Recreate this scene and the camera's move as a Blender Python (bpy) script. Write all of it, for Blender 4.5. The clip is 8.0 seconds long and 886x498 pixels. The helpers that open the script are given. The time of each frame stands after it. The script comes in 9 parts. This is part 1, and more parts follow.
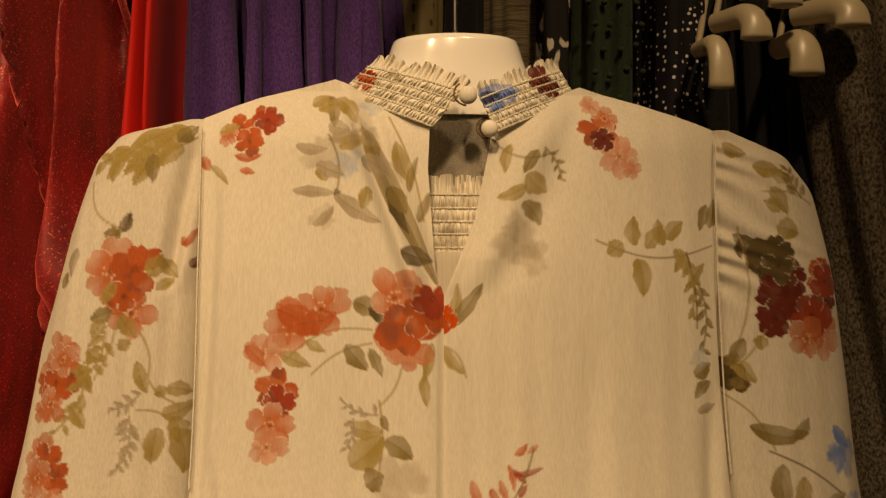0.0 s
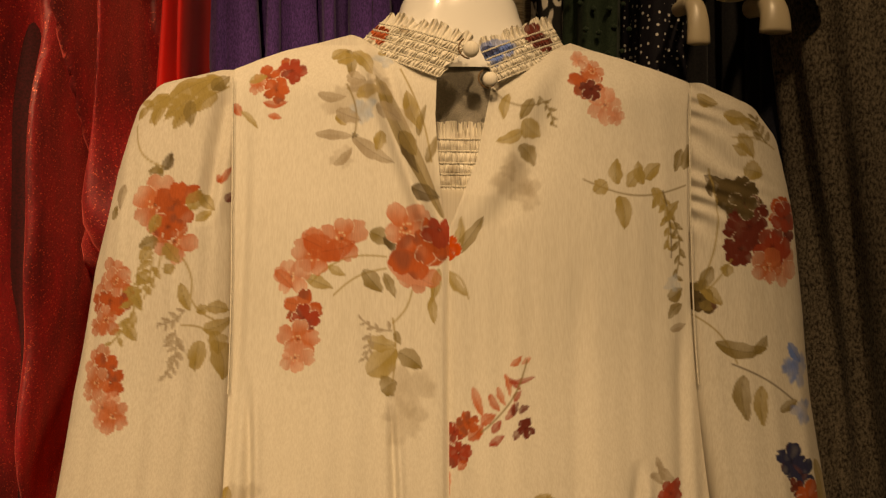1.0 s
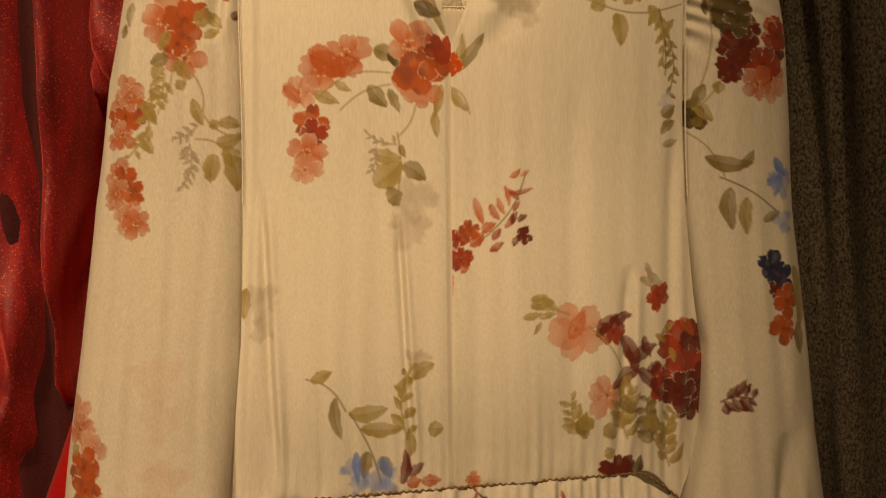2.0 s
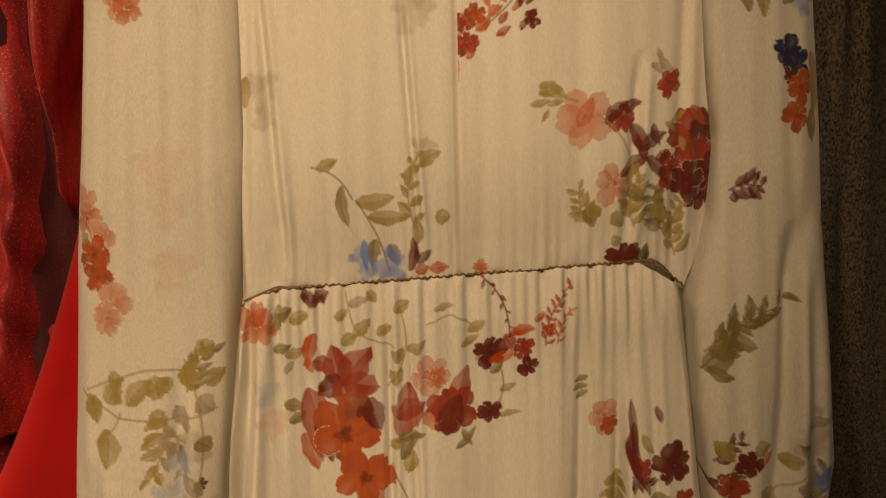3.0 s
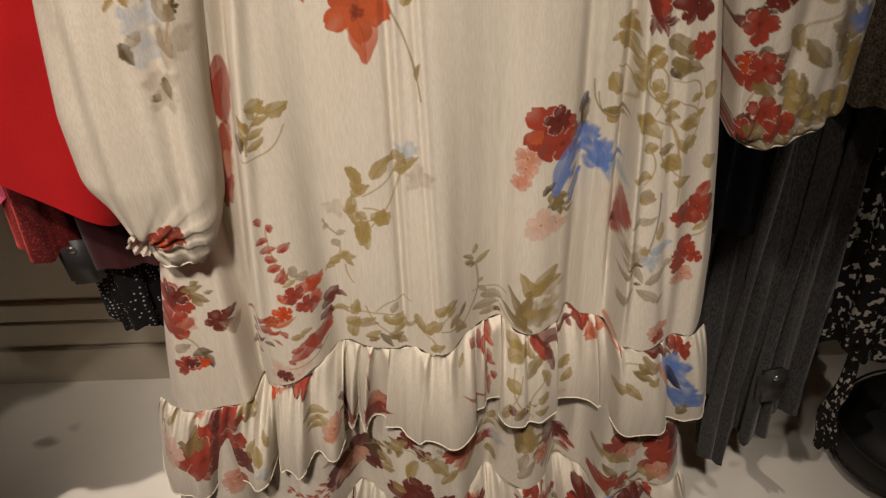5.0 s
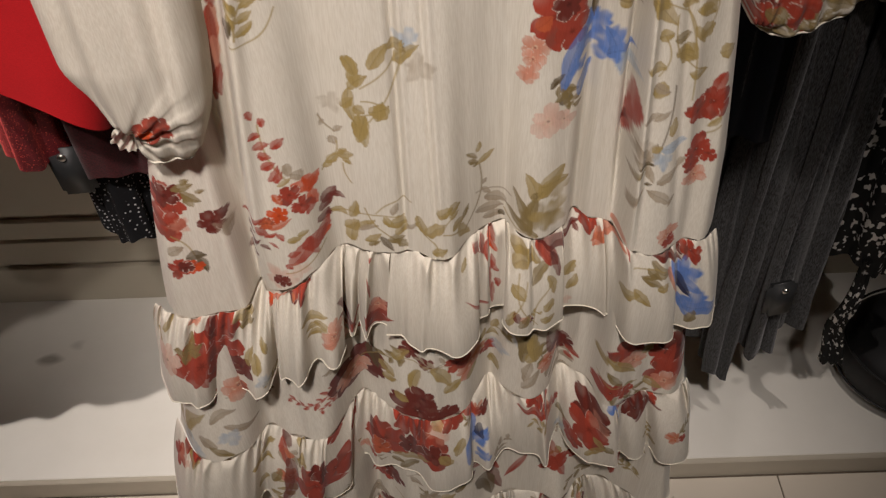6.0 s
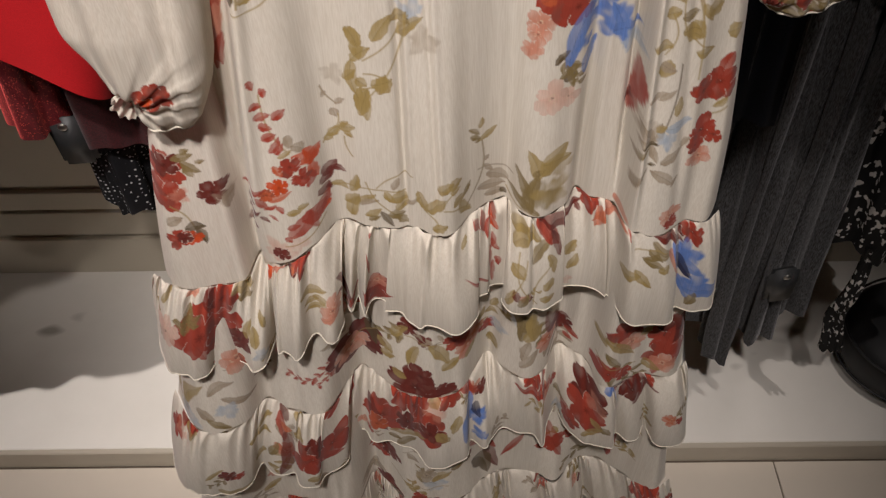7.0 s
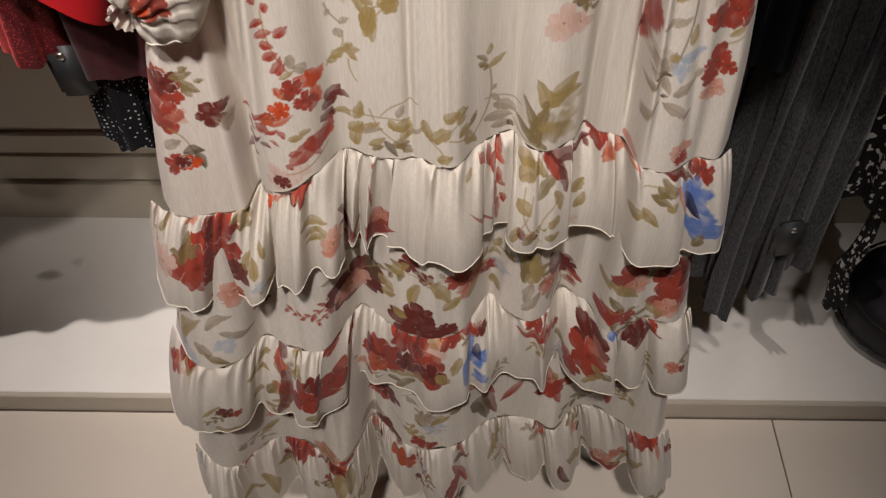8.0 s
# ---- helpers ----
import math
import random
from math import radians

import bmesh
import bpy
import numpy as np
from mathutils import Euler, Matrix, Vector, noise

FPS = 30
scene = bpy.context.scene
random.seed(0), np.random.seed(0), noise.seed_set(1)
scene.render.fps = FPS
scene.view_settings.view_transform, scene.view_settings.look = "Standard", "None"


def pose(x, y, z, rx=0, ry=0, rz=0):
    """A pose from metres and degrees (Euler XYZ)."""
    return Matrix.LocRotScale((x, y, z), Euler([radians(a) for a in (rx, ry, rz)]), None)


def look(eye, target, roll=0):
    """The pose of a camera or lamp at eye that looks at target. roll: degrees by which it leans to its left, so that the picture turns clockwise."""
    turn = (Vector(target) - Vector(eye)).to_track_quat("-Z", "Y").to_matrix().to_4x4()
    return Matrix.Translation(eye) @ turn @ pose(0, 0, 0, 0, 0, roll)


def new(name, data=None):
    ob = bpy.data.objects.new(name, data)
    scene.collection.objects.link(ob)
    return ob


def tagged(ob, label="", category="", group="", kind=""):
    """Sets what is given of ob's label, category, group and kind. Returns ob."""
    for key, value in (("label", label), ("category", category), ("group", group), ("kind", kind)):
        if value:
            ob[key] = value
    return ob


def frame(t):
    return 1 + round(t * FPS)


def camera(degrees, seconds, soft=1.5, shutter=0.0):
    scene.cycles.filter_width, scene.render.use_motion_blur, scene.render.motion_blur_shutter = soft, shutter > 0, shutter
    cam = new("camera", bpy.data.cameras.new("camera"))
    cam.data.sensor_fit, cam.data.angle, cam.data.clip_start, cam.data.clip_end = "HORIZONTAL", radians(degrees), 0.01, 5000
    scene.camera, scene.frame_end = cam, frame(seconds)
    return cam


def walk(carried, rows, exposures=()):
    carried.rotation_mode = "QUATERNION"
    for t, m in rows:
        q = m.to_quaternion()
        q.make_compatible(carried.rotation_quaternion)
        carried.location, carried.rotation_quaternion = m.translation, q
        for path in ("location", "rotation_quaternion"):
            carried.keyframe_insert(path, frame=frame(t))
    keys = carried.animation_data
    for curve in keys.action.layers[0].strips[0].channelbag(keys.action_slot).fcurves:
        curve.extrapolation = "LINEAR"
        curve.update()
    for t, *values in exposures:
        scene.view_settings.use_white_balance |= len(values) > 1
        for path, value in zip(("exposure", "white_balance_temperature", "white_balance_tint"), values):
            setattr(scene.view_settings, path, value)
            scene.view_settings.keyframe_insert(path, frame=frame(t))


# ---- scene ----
cam = camera(57.2, 8.0, soft=1.3)
METRES, EYE, TILT, LEAN, TURN = 0.40, 1.75, 0.0, 0.0, 0.0
ROWS = [
    (0.0, 0.0, 0.0, 0.0, -0.0, 0.0, 0.0),
    (0.5, -0.0135, -0.0846, -0.0033, -0.25, -0.54, -0.19),
    (1.0, -0.0255, -0.1824, -0.0422, -0.58, -2.82, -0.19),
    (1.5, -0.0336, -0.2456, -0.1123, -0.8, -6.4, -0.02),
    (3.0, -0.0533, -0.2835, -0.3087, -1.15, -20.53, 0.95),
    (3.5, -0.0417, -0.2862, -0.3865, -1.04, -26.41, 1.27),
    (4.0, -0.0457, -0.3069, -0.4491, -1.07, -31.95, 1.26),
    (4.5, -0.0479, -0.2977, -0.5229, -1.24, -37.37, 1.39),
    (5.0, -0.048, -0.2936, -0.6179, -1.17, -42.44, 1.73),
    (6.5, -0.046, -0.2778, -0.7178, -0.83, -48.32, 1.87),
    (7.0, -0.0426, -0.2842, -0.7249, 0.0, -48.77, 1.27),
    (7.5, -0.0501, -0.307, -0.7644, 0.51, -49.57, 0.83),
    (8.0, -0.0477, -0.3141, -0.8002, 1.03, -51.16, 0.55),
]
EXPOSURES = [(0.0, -0.76, 11400, 18), (1.5, -0.74, 10900, 17.5), (3.0, -0.74, 9100, 16), (3.5, -0.64, 8300, 16), (4.5, -0.38, 6600, 16), (5.2, -0.20, 5900, 15), (6.5, -0.14, 5500, 16), (8.0, -0.04, 5450, 18)]
walk(cam, [(t, pose(0, 0, EYE, TILT, LEAN, TURN) @ pose(METRES * x, METRES * y, METRES * z, 90 + pitch, roll, yaw)) for t, x, y, z, yaw, pitch, roll in ROWS], EXPOSURES)

# ---- world and lamps ----
world = bpy.data.worlds.new("shop_world")
scene.world = world
world.use_nodes = True
world.node_tree.nodes["Background"].inputs[0].default_value = (1.0, 0.86, 0.68, 1)
world.node_tree.nodes["Background"].inputs[1].default_value = 0.012


def spot(name, eye, target, watts, angle, radius, colour=(1.0, 0.84, 0.64)):
    data = bpy.data.lights.new(name, "SPOT")
    data.energy, data.spot_size, data.spot_blend, data.shadow_soft_size, data.color = watts, radians(angle), 1.0, radius, colour
    ob = new(name, data)
    ob.matrix_world = look(eye, target)
    return ob


spot("unseen_spot", (-0.12, -0.70, 2.95), (-0.20, 0.50, 1.50), 152, 40, 0.05)
spot("unseen_spot", (-0.80, -0.75, 2.95), (-0.30, 0.50, 1.50), 112, 39, 0.05)
# added spot that brightens the lower dress; no such lamp is known
spot("unseen_spot", (-0.10, -0.80, 2.95), (-0.02, 0.34, 0.32), 218, 32, 0.05)
spot("unseen_spot", (-0.76, 0.05, 2.95), (-0.78, 0.72, 0.05), 210, 30, 0.02)
# narrow made-up spot, only there to lift the dark wall at lower left
spot("unseen_spot", (-1.05, -1.60, 2.95), (-0.80, 1.05, 0.44), 46, 17, 0.05)
# invented lamp to brighten the garments behind, at upper right
spot("unseen_spot", (0.30, -0.30, 2.95), (0.15, 0.72, 1.92), 50, 42, 0.04)
# extra spot put in to light the floor and platform at the right
spot("unseen_spot", (0.72, 0.0, 2.95), (0.62, 0.60, 0.0), 62, 24, 0.02)


# ---- materials ----
def nodes_of(name):
    m = bpy.data.materials.new(name)
    m.use_nodes = True
    n, l = m.node_tree.nodes, m.node_tree.links
    return m, n, l, n["Principled BSDF"]


def coords(n, l, scale=(1, 1, 1), source="Object"):
    tc, mp = n.new("ShaderNodeTexCoord"), n.new("ShaderNodeMapping")
    mp.inputs["Scale"].default_value = scale
    l.new(tc.outputs[source], mp.inputs["Vector"])
    return mp.outputs["Vector"]


def noise_tex(n, l, vec, scale, detail=3.0, rough=0.55):
    t = n.new("ShaderNodeTexNoise")
    t.inputs["Scale"].default_value, t.inputs["Detail"].default_value, t.inputs["Roughness"].default_value = scale, detail, rough
    l.new(vec, t.inputs["Vector"])
    return t.outputs["Fac"]


def ramp(n, l, fac, stops):
    r = n.new("ShaderNodeValToRGB")
    while len(r.color_ramp.elements) < len(stops):
        r.color_ramp.elements.new(0.5)
    for e, (p, c) in zip(r.color_ramp.elements, stops):
        e.position, e.color = p, (*c, 1)
    l.new(fac, r.inputs["Fac"])
    return r.outputs["Color"]


def mix(n, l, a, b, fac=0.5, blend="MIX"):
    x = n.new("ShaderNodeMix")
    x.data_type, x.blend_type = "RGBA", blend
    for sock, v in ((x.inputs[0], fac), (x.inputs[6], a), (x.inputs[7], b)):
        if isinstance(v, (int, float)):
            sock.default_value = v
        elif isinstance(v, tuple):
            sock.default_value = (*v, 1)
        else:
            l.new(v, sock)
    return x.outputs[2]


def bump(n, l, b, height, strength=0.3, dist=0.001):
    x = n.new("ShaderNodeBump")
    x.inputs["Strength"].default_value, x.inputs["Distance"].default_value = strength, dist
    l.new(height, x.inputs["Height"])
    l.new(x.outputs["Normal"], b.inputs["Normal"])
    return x


def translucent(m, n, l, b, colour, amount):
    """Lets some light through a thin cloth."""
    t, s = n.new("ShaderNodeBsdfTranslucent"), n.new("ShaderNodeMixShader")
    l.new(colour, t.inputs["Color"])
    s.inputs[0].default_value = amount
    l.new(b.outputs[0], s.inputs[1])
    l.new(t.outputs[0], s.inputs[2])
    l.new(s.outputs[0], n["Material Output"].inputs["Surface"])


def chiffon(name, crinkle=1.0, through_light=0.30):
    """Cream crinkle chiffon whose floral print is stored per vertex."""
    m, n, l, b = nodes_of(name)
    at = n.new("ShaderNodeAttribute")
    at.attribute_name = "print"
    fine = noise_tex(n, l, coords(n, l, (1000, 1000, 16)), 1.0, 2.0)
    slub = noise_tex(n, l, coords(n, l, (260, 260, 7)), 1.0, 2.0)
    cloud = noise_tex(n, l, coords(n, l, (9, 9, 5)), 1.0, 3.0)
    col = mix(n, l, at.outputs["Color"], ramp(n, l, fine, [(0.36, (0.86, 0.84, 0.81)), (0.64, (1, 1, 1))]), 0.35 + 0.3 * crinkle, "MULTIPLY")
    col = mix(n, l, col, ramp(n, l, slub, [(0.35, (0.955, 0.95, 0.94)), (0.65, (1, 1, 1))]), 0.7, "MULTIPLY")
    col = mix(n, l, col, ramp(n, l, cloud, [(0.3, (0.95, 0.94, 0.92)), (0.7, (1, 1, 1))]), 0.7, "MULTIPLY")
    l.new(col, b.inputs["Base Color"])
    b.inputs["Roughness"].default_value = 0.75
    b.inputs["Specular IOR Level"].default_value = 0.15
    b.inputs["Sheen Weight"].default_value = 0.12
    bump(n, l, b, mix(n, l, fine, slub, 0.5), 0.30 * crinkle, 0.0005)
    translucent(m, n, l, b, col, through_light)
    return m


def cloth(name, dark, light, grain=(500, 500, 500), rough=0.85, sheen=0.1, relief=0.3, patch=12.0, spec=0.2):
    m, n, l, b = nodes_of(name)
    g = noise_tex(n, l, coords(n, l, grain), 1.0, 3.0, 0.6)
    p = noise_tex(n, l, coords(n, l), patch, 4.0)
    col = mix(n, l, ramp(n, l, g, [(0.36, dark), (0.64, light)]), ramp(n, l, p, [(0.3, (0.75, 0.75, 0.75)), (0.7, (1, 1, 1))]), 0.6, "MULTIPLY")
    l.new(col, b.inputs["Base Color"])
    b.inputs["Roughness"].default_value, b.inputs["Sheen Weight"].default_value, b.inputs["Specular IOR Level"].default_value = rough, sheen, spec
    bump(n, l, b, g, relief, 0.0008)
    return m


def glitter_velvet(name, dark, light):
    """Stretch velvet with small lurex sparks."""
    m, n, l, b = nodes_of(name)
    v = n.new("ShaderNodeTexVoronoi")
    v.inputs["Scale"].default_value = 1000
    l.new(coords(n, l), v.inputs["Vector"])
    sep = n.new("ShaderNodeSeparateColor")
    l.new(v.outputs["Color"], sep.inputs["Color"])
    spark = ramp(n, l, sep.outputs["Red"], [(0.93, (0, 0, 0)), (0.985, (1, 1, 1))])
    p = noise_tex(n, l, coords(n, l, (60, 60, 14)), 1.0, 4.0)
    base = ramp(n, l, p, [(0.3, dark), (0.7, light)])
    base = mix(n, l, base, ramp(n, l, sep.outputs["Blue"], [(0.2, (0.5, 0.5, 0.5)), (0.8, (1, 1, 1))]), 0.8, "MULTIPLY")
    l.new(mix(n, l, base, (0.85, 0.20, 0.13), spark), b.inputs["Base Color"])
    l.new(ramp(n, l, sep.outputs["Red"], [(0.93, (0.0, 0.0, 0.0)), (0.985, (1, 1, 1))]), b.inputs["Metallic"])
    b.inputs["Roughness"].default_value = 0.55
    b.inputs["Sheen Weight"].default_value, b.inputs["Sheen Roughness"].default_value = 1.0, 0.40
    b.inputs["Sheen Tint"].default_value = (1.0, 0.16, 0.14, 1)
    bump(n, l, b, sep.outputs["Green"], 0.35, 0.0006)
    return m


def dotted(name, ground, dot, scale, size, squash=(1, 1, 1)):
    m, n, l, b = nodes_of(name)
    v = n.new("ShaderNodeTexVoronoi")
    v.inputs["Scale"].default_value, v.inputs["Randomness"].default_value = scale, 0.55
    l.new(coords(n, l, squash), v.inputs["Vector"])
    g = noise_tex(n, l, coords(n, l), 700)
    fac = ramp(n, l, v.outputs["Distance"], [(size, (1, 1, 1)), (size + 0.05, (0, 0, 0))])
    l.new(mix(n, l, ground, dot, fac), b.inputs["Base Color"])
    b.inputs["Roughness"].default_value = 0.8
    b.inputs["Specular IOR Level"].default_value = 0.2
    bump(n, l, b, g, 0.2, 0.0005)
    return m


def blotched(name, ground, spot_colour, scale, edge, stretch=(1, 1, 0.5)):
    m, n, l, b = nodes_of(name)
    t = noise_tex(n, l, coords(n, l, stretch), scale, 1.5)
    l.new(ramp(n, l, t, [(edge, ground), (edge + 0.03, spot_colour)]), b.inputs["Base Color"])
    b.inputs["Roughness"].default_value = 0.75
    b.inputs["Specular IOR Level"].default_value = 0.2
    bump(n, l, b, noise_tex(n, l, coords(n, l), 600), 0.2, 0.0005)
    return m


def plain(name, colour, rough=0.5, metal=0.0, vary=0.06, scale=30.0, coat=0.0, relief=0.05):
    m, n, l, b = nodes_of(name)
    t = noise_tex(n, l, coords(n, l), scale, 5.0)
    lo = tuple(c * (1 - vary) for c in colour)
    l.new(ramp(n, l, t, [(0.3, lo), (0.7, colour)]), b.inputs["Base Color"])
    b.inputs["Roughness"].default_value, b.inputs["Metallic"].default_value, b.inputs["Coat Weight"].default_value = rough, metal, coat
    bump(n, l, b, t, relief, 0.001)
    return m


def marble(name):
    m, n, l, b = nodes_of(name)
    v = coords(n, l, (1, 1, 1))
    big = noise_tex(n, l, v, 3.0, 6.0, 0.6)
    vein = noise_tex(n, l, coords(n, l, (5, 9, 5)), 1.0, 2.0, 0.5)
    col = ramp(n, l, big, [(0.3, (0.76, 0.73, 0.66)), (0.7, (0.86, 0.83, 0.76))])
    col = mix(n, l, col, ramp(n, l, vein, [(0.66, (1, 1, 1)), (0.72, (0.35, 0.33, 0.30))]), 0.8, "MULTIPLY")
    l.new(col, b.inputs["Base Color"])
    b.inputs["Roughness"].default_value = 0.32
    return m


M_CHIFFON = chiffon("printed_chiffon")
M_SLEEVE = chiffon("sheer_sleeve_chiffon", 1.5, 0.38)
M_SMOCK = chiffon("smocked_chiffon", 1.0, 0.12)
M_THREAD = cloth("cream_stitching", (0.54, 0.50, 0.41), (0.70, 0.65, 0.54), rough=0.7)
M_SEAM = cloth("brown_seam_thread", (0.13, 0.07, 0.03), (0.22, 0.13, 0.06), rough=0.8)
M_FORM = plain("glossy_white_plastic", (0.80, 0.78, 0.73), 0.20, 0, 0.03, 20, 0.7, 0.01)
M_METAL = plain("brushed_steel", (0.62, 0.60, 0.56), 0.28, 1.0)
M_FELT = cloth("grey_felt", (0.15, 0.14, 0.115), (0.40, 0.36, 0.30), (1500, 1500, 1500), 0.95, 0.1, 0.6)
M_VELVET = glitter_velvet("red_glitter_velvet", (0.13, 0.006, 0.010), (0.44, 0.020, 0.028))
M_GLITTER = glitter_velvet("dark_red_glitter_knit", (0.045, 0.002, 0.005), (0.15, 0.007, 0.012))
M_MAROON = cloth("maroon_velvet", (0.030, 0.003, 0.004), (0.075, 0.006, 0.009), rough=0.7, sheen=0.2)
M_RED = cloth("bright_red_crepe", (0.42, 0.007, 0.009), (0.52, 0.010, 0.012), (900, 900, 900), 0.7, 0.05, 0.15)
M_PINK = cloth("pink_satin", (0.70, 0.10, 0.20), (0.80, 0.16, 0.28), rough=0.5)
M_PURPLE = cloth("purple_twill", (0.036, 0.014, 0.080), (0.095, 0.036, 0.190), (900, 900, 350), 0.8, 0.1, 0.4)
M_OLIVE = dotted("olive_dotted_crepe", (0.17, 0.13, 0.065), (0.05, 0.038, 0.02), 95, 0.22, (1, 1, 0.6))
M_KNIT = cloth("taupe_striped_knit", (0.07, 0.05, 0.03), (0.20, 0.16, 0.10), (30, 30, 900), 0.9, 0.1, 0.6)
M_ANIMAL = blotched("black_and_white_animal_print", (0.012, 0.011, 0.010), (0.62, 0.58, 0.50), 75, 0.55)
M_GREEN = cloth("dark_green_chiffon", (0.012, 0.026, 0.014), (0.030, 0.050, 0.028), (700, 700, 700), 0.8, 0.05, 0.3)
M_POLKA = dotted("black_polka_dot_crepe", (0.010, 0.009, 0.014), (0.72, 0.70, 0.66), 150, 0.19)
M_PIN = dotted("black_pin_dot_crepe", (0.010, 0.010, 0.012), (0.55, 0.54, 0.52), 150, 0.20)
M_BLACK = cloth("black_jersey", (0.006, 0.006, 0.007), (0.014, 0.013, 0.014), rough=0.9)
M_NAVY = cloth("navy_jersey", (0.006, 0.007, 0.014), (0.012, 0.014, 0.026), rough=0.9)
M_TWEED = cloth("grey_brown_tweed", (0.026, 0.020, 0.014), (0.195, 0.160, 0.116), (520, 520, 330), 0.95, 0.1, 0.8, 40.0)
M_JERSEY = cloth("charcoal_heather_jersey", (0.014, 0.014, 0.015), (0.092, 0.091, 0.092), (900, 900, 160), 0.9, 0.15, 0.5)
M_LEOPARD = blotched("black_and_white_spotted_chiffon", (0.014, 0.014, 0.014), (0.60, 0.57, 0.52), 95, 0.58, (1, 1, 0.8))
M_TAG = plain("grey_security_tag_plastic", (0.028, 0.029, 0.030), 0.45)
M_CLIP = plain("ivory_hanger_plastic", (0.50, 0.42, 0.29), 0.35, 0, 0.05, 40, 0.2)
M_BAG = plain("black_leather", (0.010, 0.010, 0.011), 0.55, 0, 0.2, 300, 0, 0.3)
M_WALL = plain("warm_grey_painted_panel", (0.56, 0.51, 0.40), 0.6, 0, 0.05, 6)
# wall colour a little darker in the grooves: shade put into the colour
M_GROOVE = plain("groove_shade_colour", (0.52, 0.47, 0.37), 0.7, 0, 0.05, 8)
M_PLASTER = plain("pale_plaster", (0.32, 0.30, 0.27), 0.9, 0, 0.06, 5)
M_MARBLE = marble("veined_pale_marble")
M_TRIM = plain("beige_stone_trim", (0.50, 0.45, 0.36), 0.5, 0, 0.06, 25)
M_TILE = plain("cream_floor_tile", (0.60, 0.54, 0.45), 0.35, 0, 0.05, 7, 0.1, 0.03)
M_GROUT = plain("dark_grout", (0.14, 0.11, 0.08), 0.9)


# ---- builders ----
def mesh_object(name, data, material, parent=None, label=""):
    ob = new(name, data)
    data.materials.append(material)
    if parent is not None:
        ob.parent = parent
    if label:
        ob["label"] = label
    return ob


def part(name, bm, material, parent, label="", smooth=True):
    data = bpy.data.meshes.new(name)
    bm.to_mesh(data)
    bm.free()
    if smooth:
        data.shade_smooth()
    return mesh_object(name, data, material, parent, label)


def thing(name, label, category, kind="", group="", at=(0, 0, 0)):
    ob = new(name)
    ob.location = at
    ob.empty_display_size = 0.05
    return tagged(ob, label, category, group, kind)


def sheet(name, P, material, parent, label="", wrap=False, colours=None):
    """A cloth sheet over a grid P of shape rows x columns x 3; wrap closes it round."""
    nv, nu, _ = P.shape
    idx = np.arange(nv * nu).reshape(nv, nu)
    if wrap:
        idx = np.concatenate([idx, idx[:, :1]], axis=1)
    quads = np.stack([idx[:-1, :-1], idx[1:, :-1], idx[1:, 1:], idx[:-1, 1:]], axis=-1).reshape(-1, 4)
    data = bpy.data.meshes.new(name)
    data.vertices.add(nv * nu)
    data.vertices.foreach_set("co", P.reshape(-1).astype(np.float32))
    data.loops.add(quads.size)
    data.loops.foreach_set("vertex_index", quads.reshape(-1).astype(np.int32))
    data.polygons.add(len(quads))
    data.polygons.foreach_set("loop_start", np.arange(0, quads.size, 4, dtype=np.int32))
    data.update(calc_edges=True)
    data.validate()
    data.shade_smooth()
    if colours is not None:
        rgba = np.concatenate([colours.reshape(-1, 3), np.ones((nv * nu, 1))], axis=1)
        attr = data.color_attributes.new("print", "FLOAT_COLOR", "POINT")
        attr.data.foreach_set("color", rgba.reshape(-1).astype(np.float32))
    return mesh_object(name, data, material, parent, label)


def tube_points(points, radius, sides=6):
    """Rings round a polyline, as a grid for sheet(wrap=True)."""
    p = np.asarray(points, float)
    t = np.gradient(p, axis=0)
    t /= np.linalg.norm(t, axis=1)[:, None] + 1e-12
    ref = np.where(np.abs(t[:, 1:2]) > 0.9, np.array([[1.0, 0, 0]]), np.array([[0, 1.0, 0]]))
    a = np.cross(t, ref)
    a /= np.linalg.norm(a, axis=1)[:, None] + 1e-12
    b = np.cross(t, a)
    ang = np.linspace(0, 2 * math.pi, sides, endpoint=False)
    r = np.broadcast_to(np.asarray(radius, float), (len(p),))
    return p[:, None, :] + r[:, None, None] * (np.cos(ang)[None, :, None] * a[:, None, :] + np.sin(ang)[None, :, None] * b[:, None, :])


def box_bm(x0, x1, y0, y1, z0, z1, bevel=0.0):
    bm = bmesh.new()
    bmesh.ops.create_cube(bm, size=1.0, matrix=Matrix.LocRotScale(((x0 + x1) / 2, (y0 + y1) / 2, (z0 + z1) / 2), None, (x1 - x0, y1 - y0, z1 - z0)))
    if bevel:
        bmesh.ops.bevel(bm, geom=bm.edges[:], offset=bevel, segments=2, affect="EDGES")
    return bm


def wob(x, z, lx, lz, seed, n=5):
    """Smooth wandering values between about -1 and 1."""
    rng = np.random.RandomState(seed)
    out = 0.0
    for _ in range(n):
        k, q, ph = rng.uniform(0.5, 1.6) / lx, rng.uniform(-1, 1) / lz, rng.uniform(0, 6.28)
        out = out + np.sin(6.2832 * (k * x + q * z) + ph)
    return out / (0.7 * n)


def spline(x, xs, ys):
    """Rounded interpolation through a few control values."""
    xs, ys = np.asarray(xs, float), np.asarray(ys, float)
    x = np.clip(x, xs[0], xs[-1])
    i = np.clip(np.searchsorted(xs, x) - 1, 0, len(xs) - 2)
    m = np.gradient(ys, xs)
    h = xs[i + 1] - xs[i]
    t = (x - xs[i]) / h
    return (2 * t**3 - 3 * t**2 + 1) * ys[i] + (t**3 - 2 * t**2 + t) * h * m[i] + (-2 * t**3 + 3 * t**2) * ys[i + 1] + (t**3 - t**2) * h * m[i + 1]


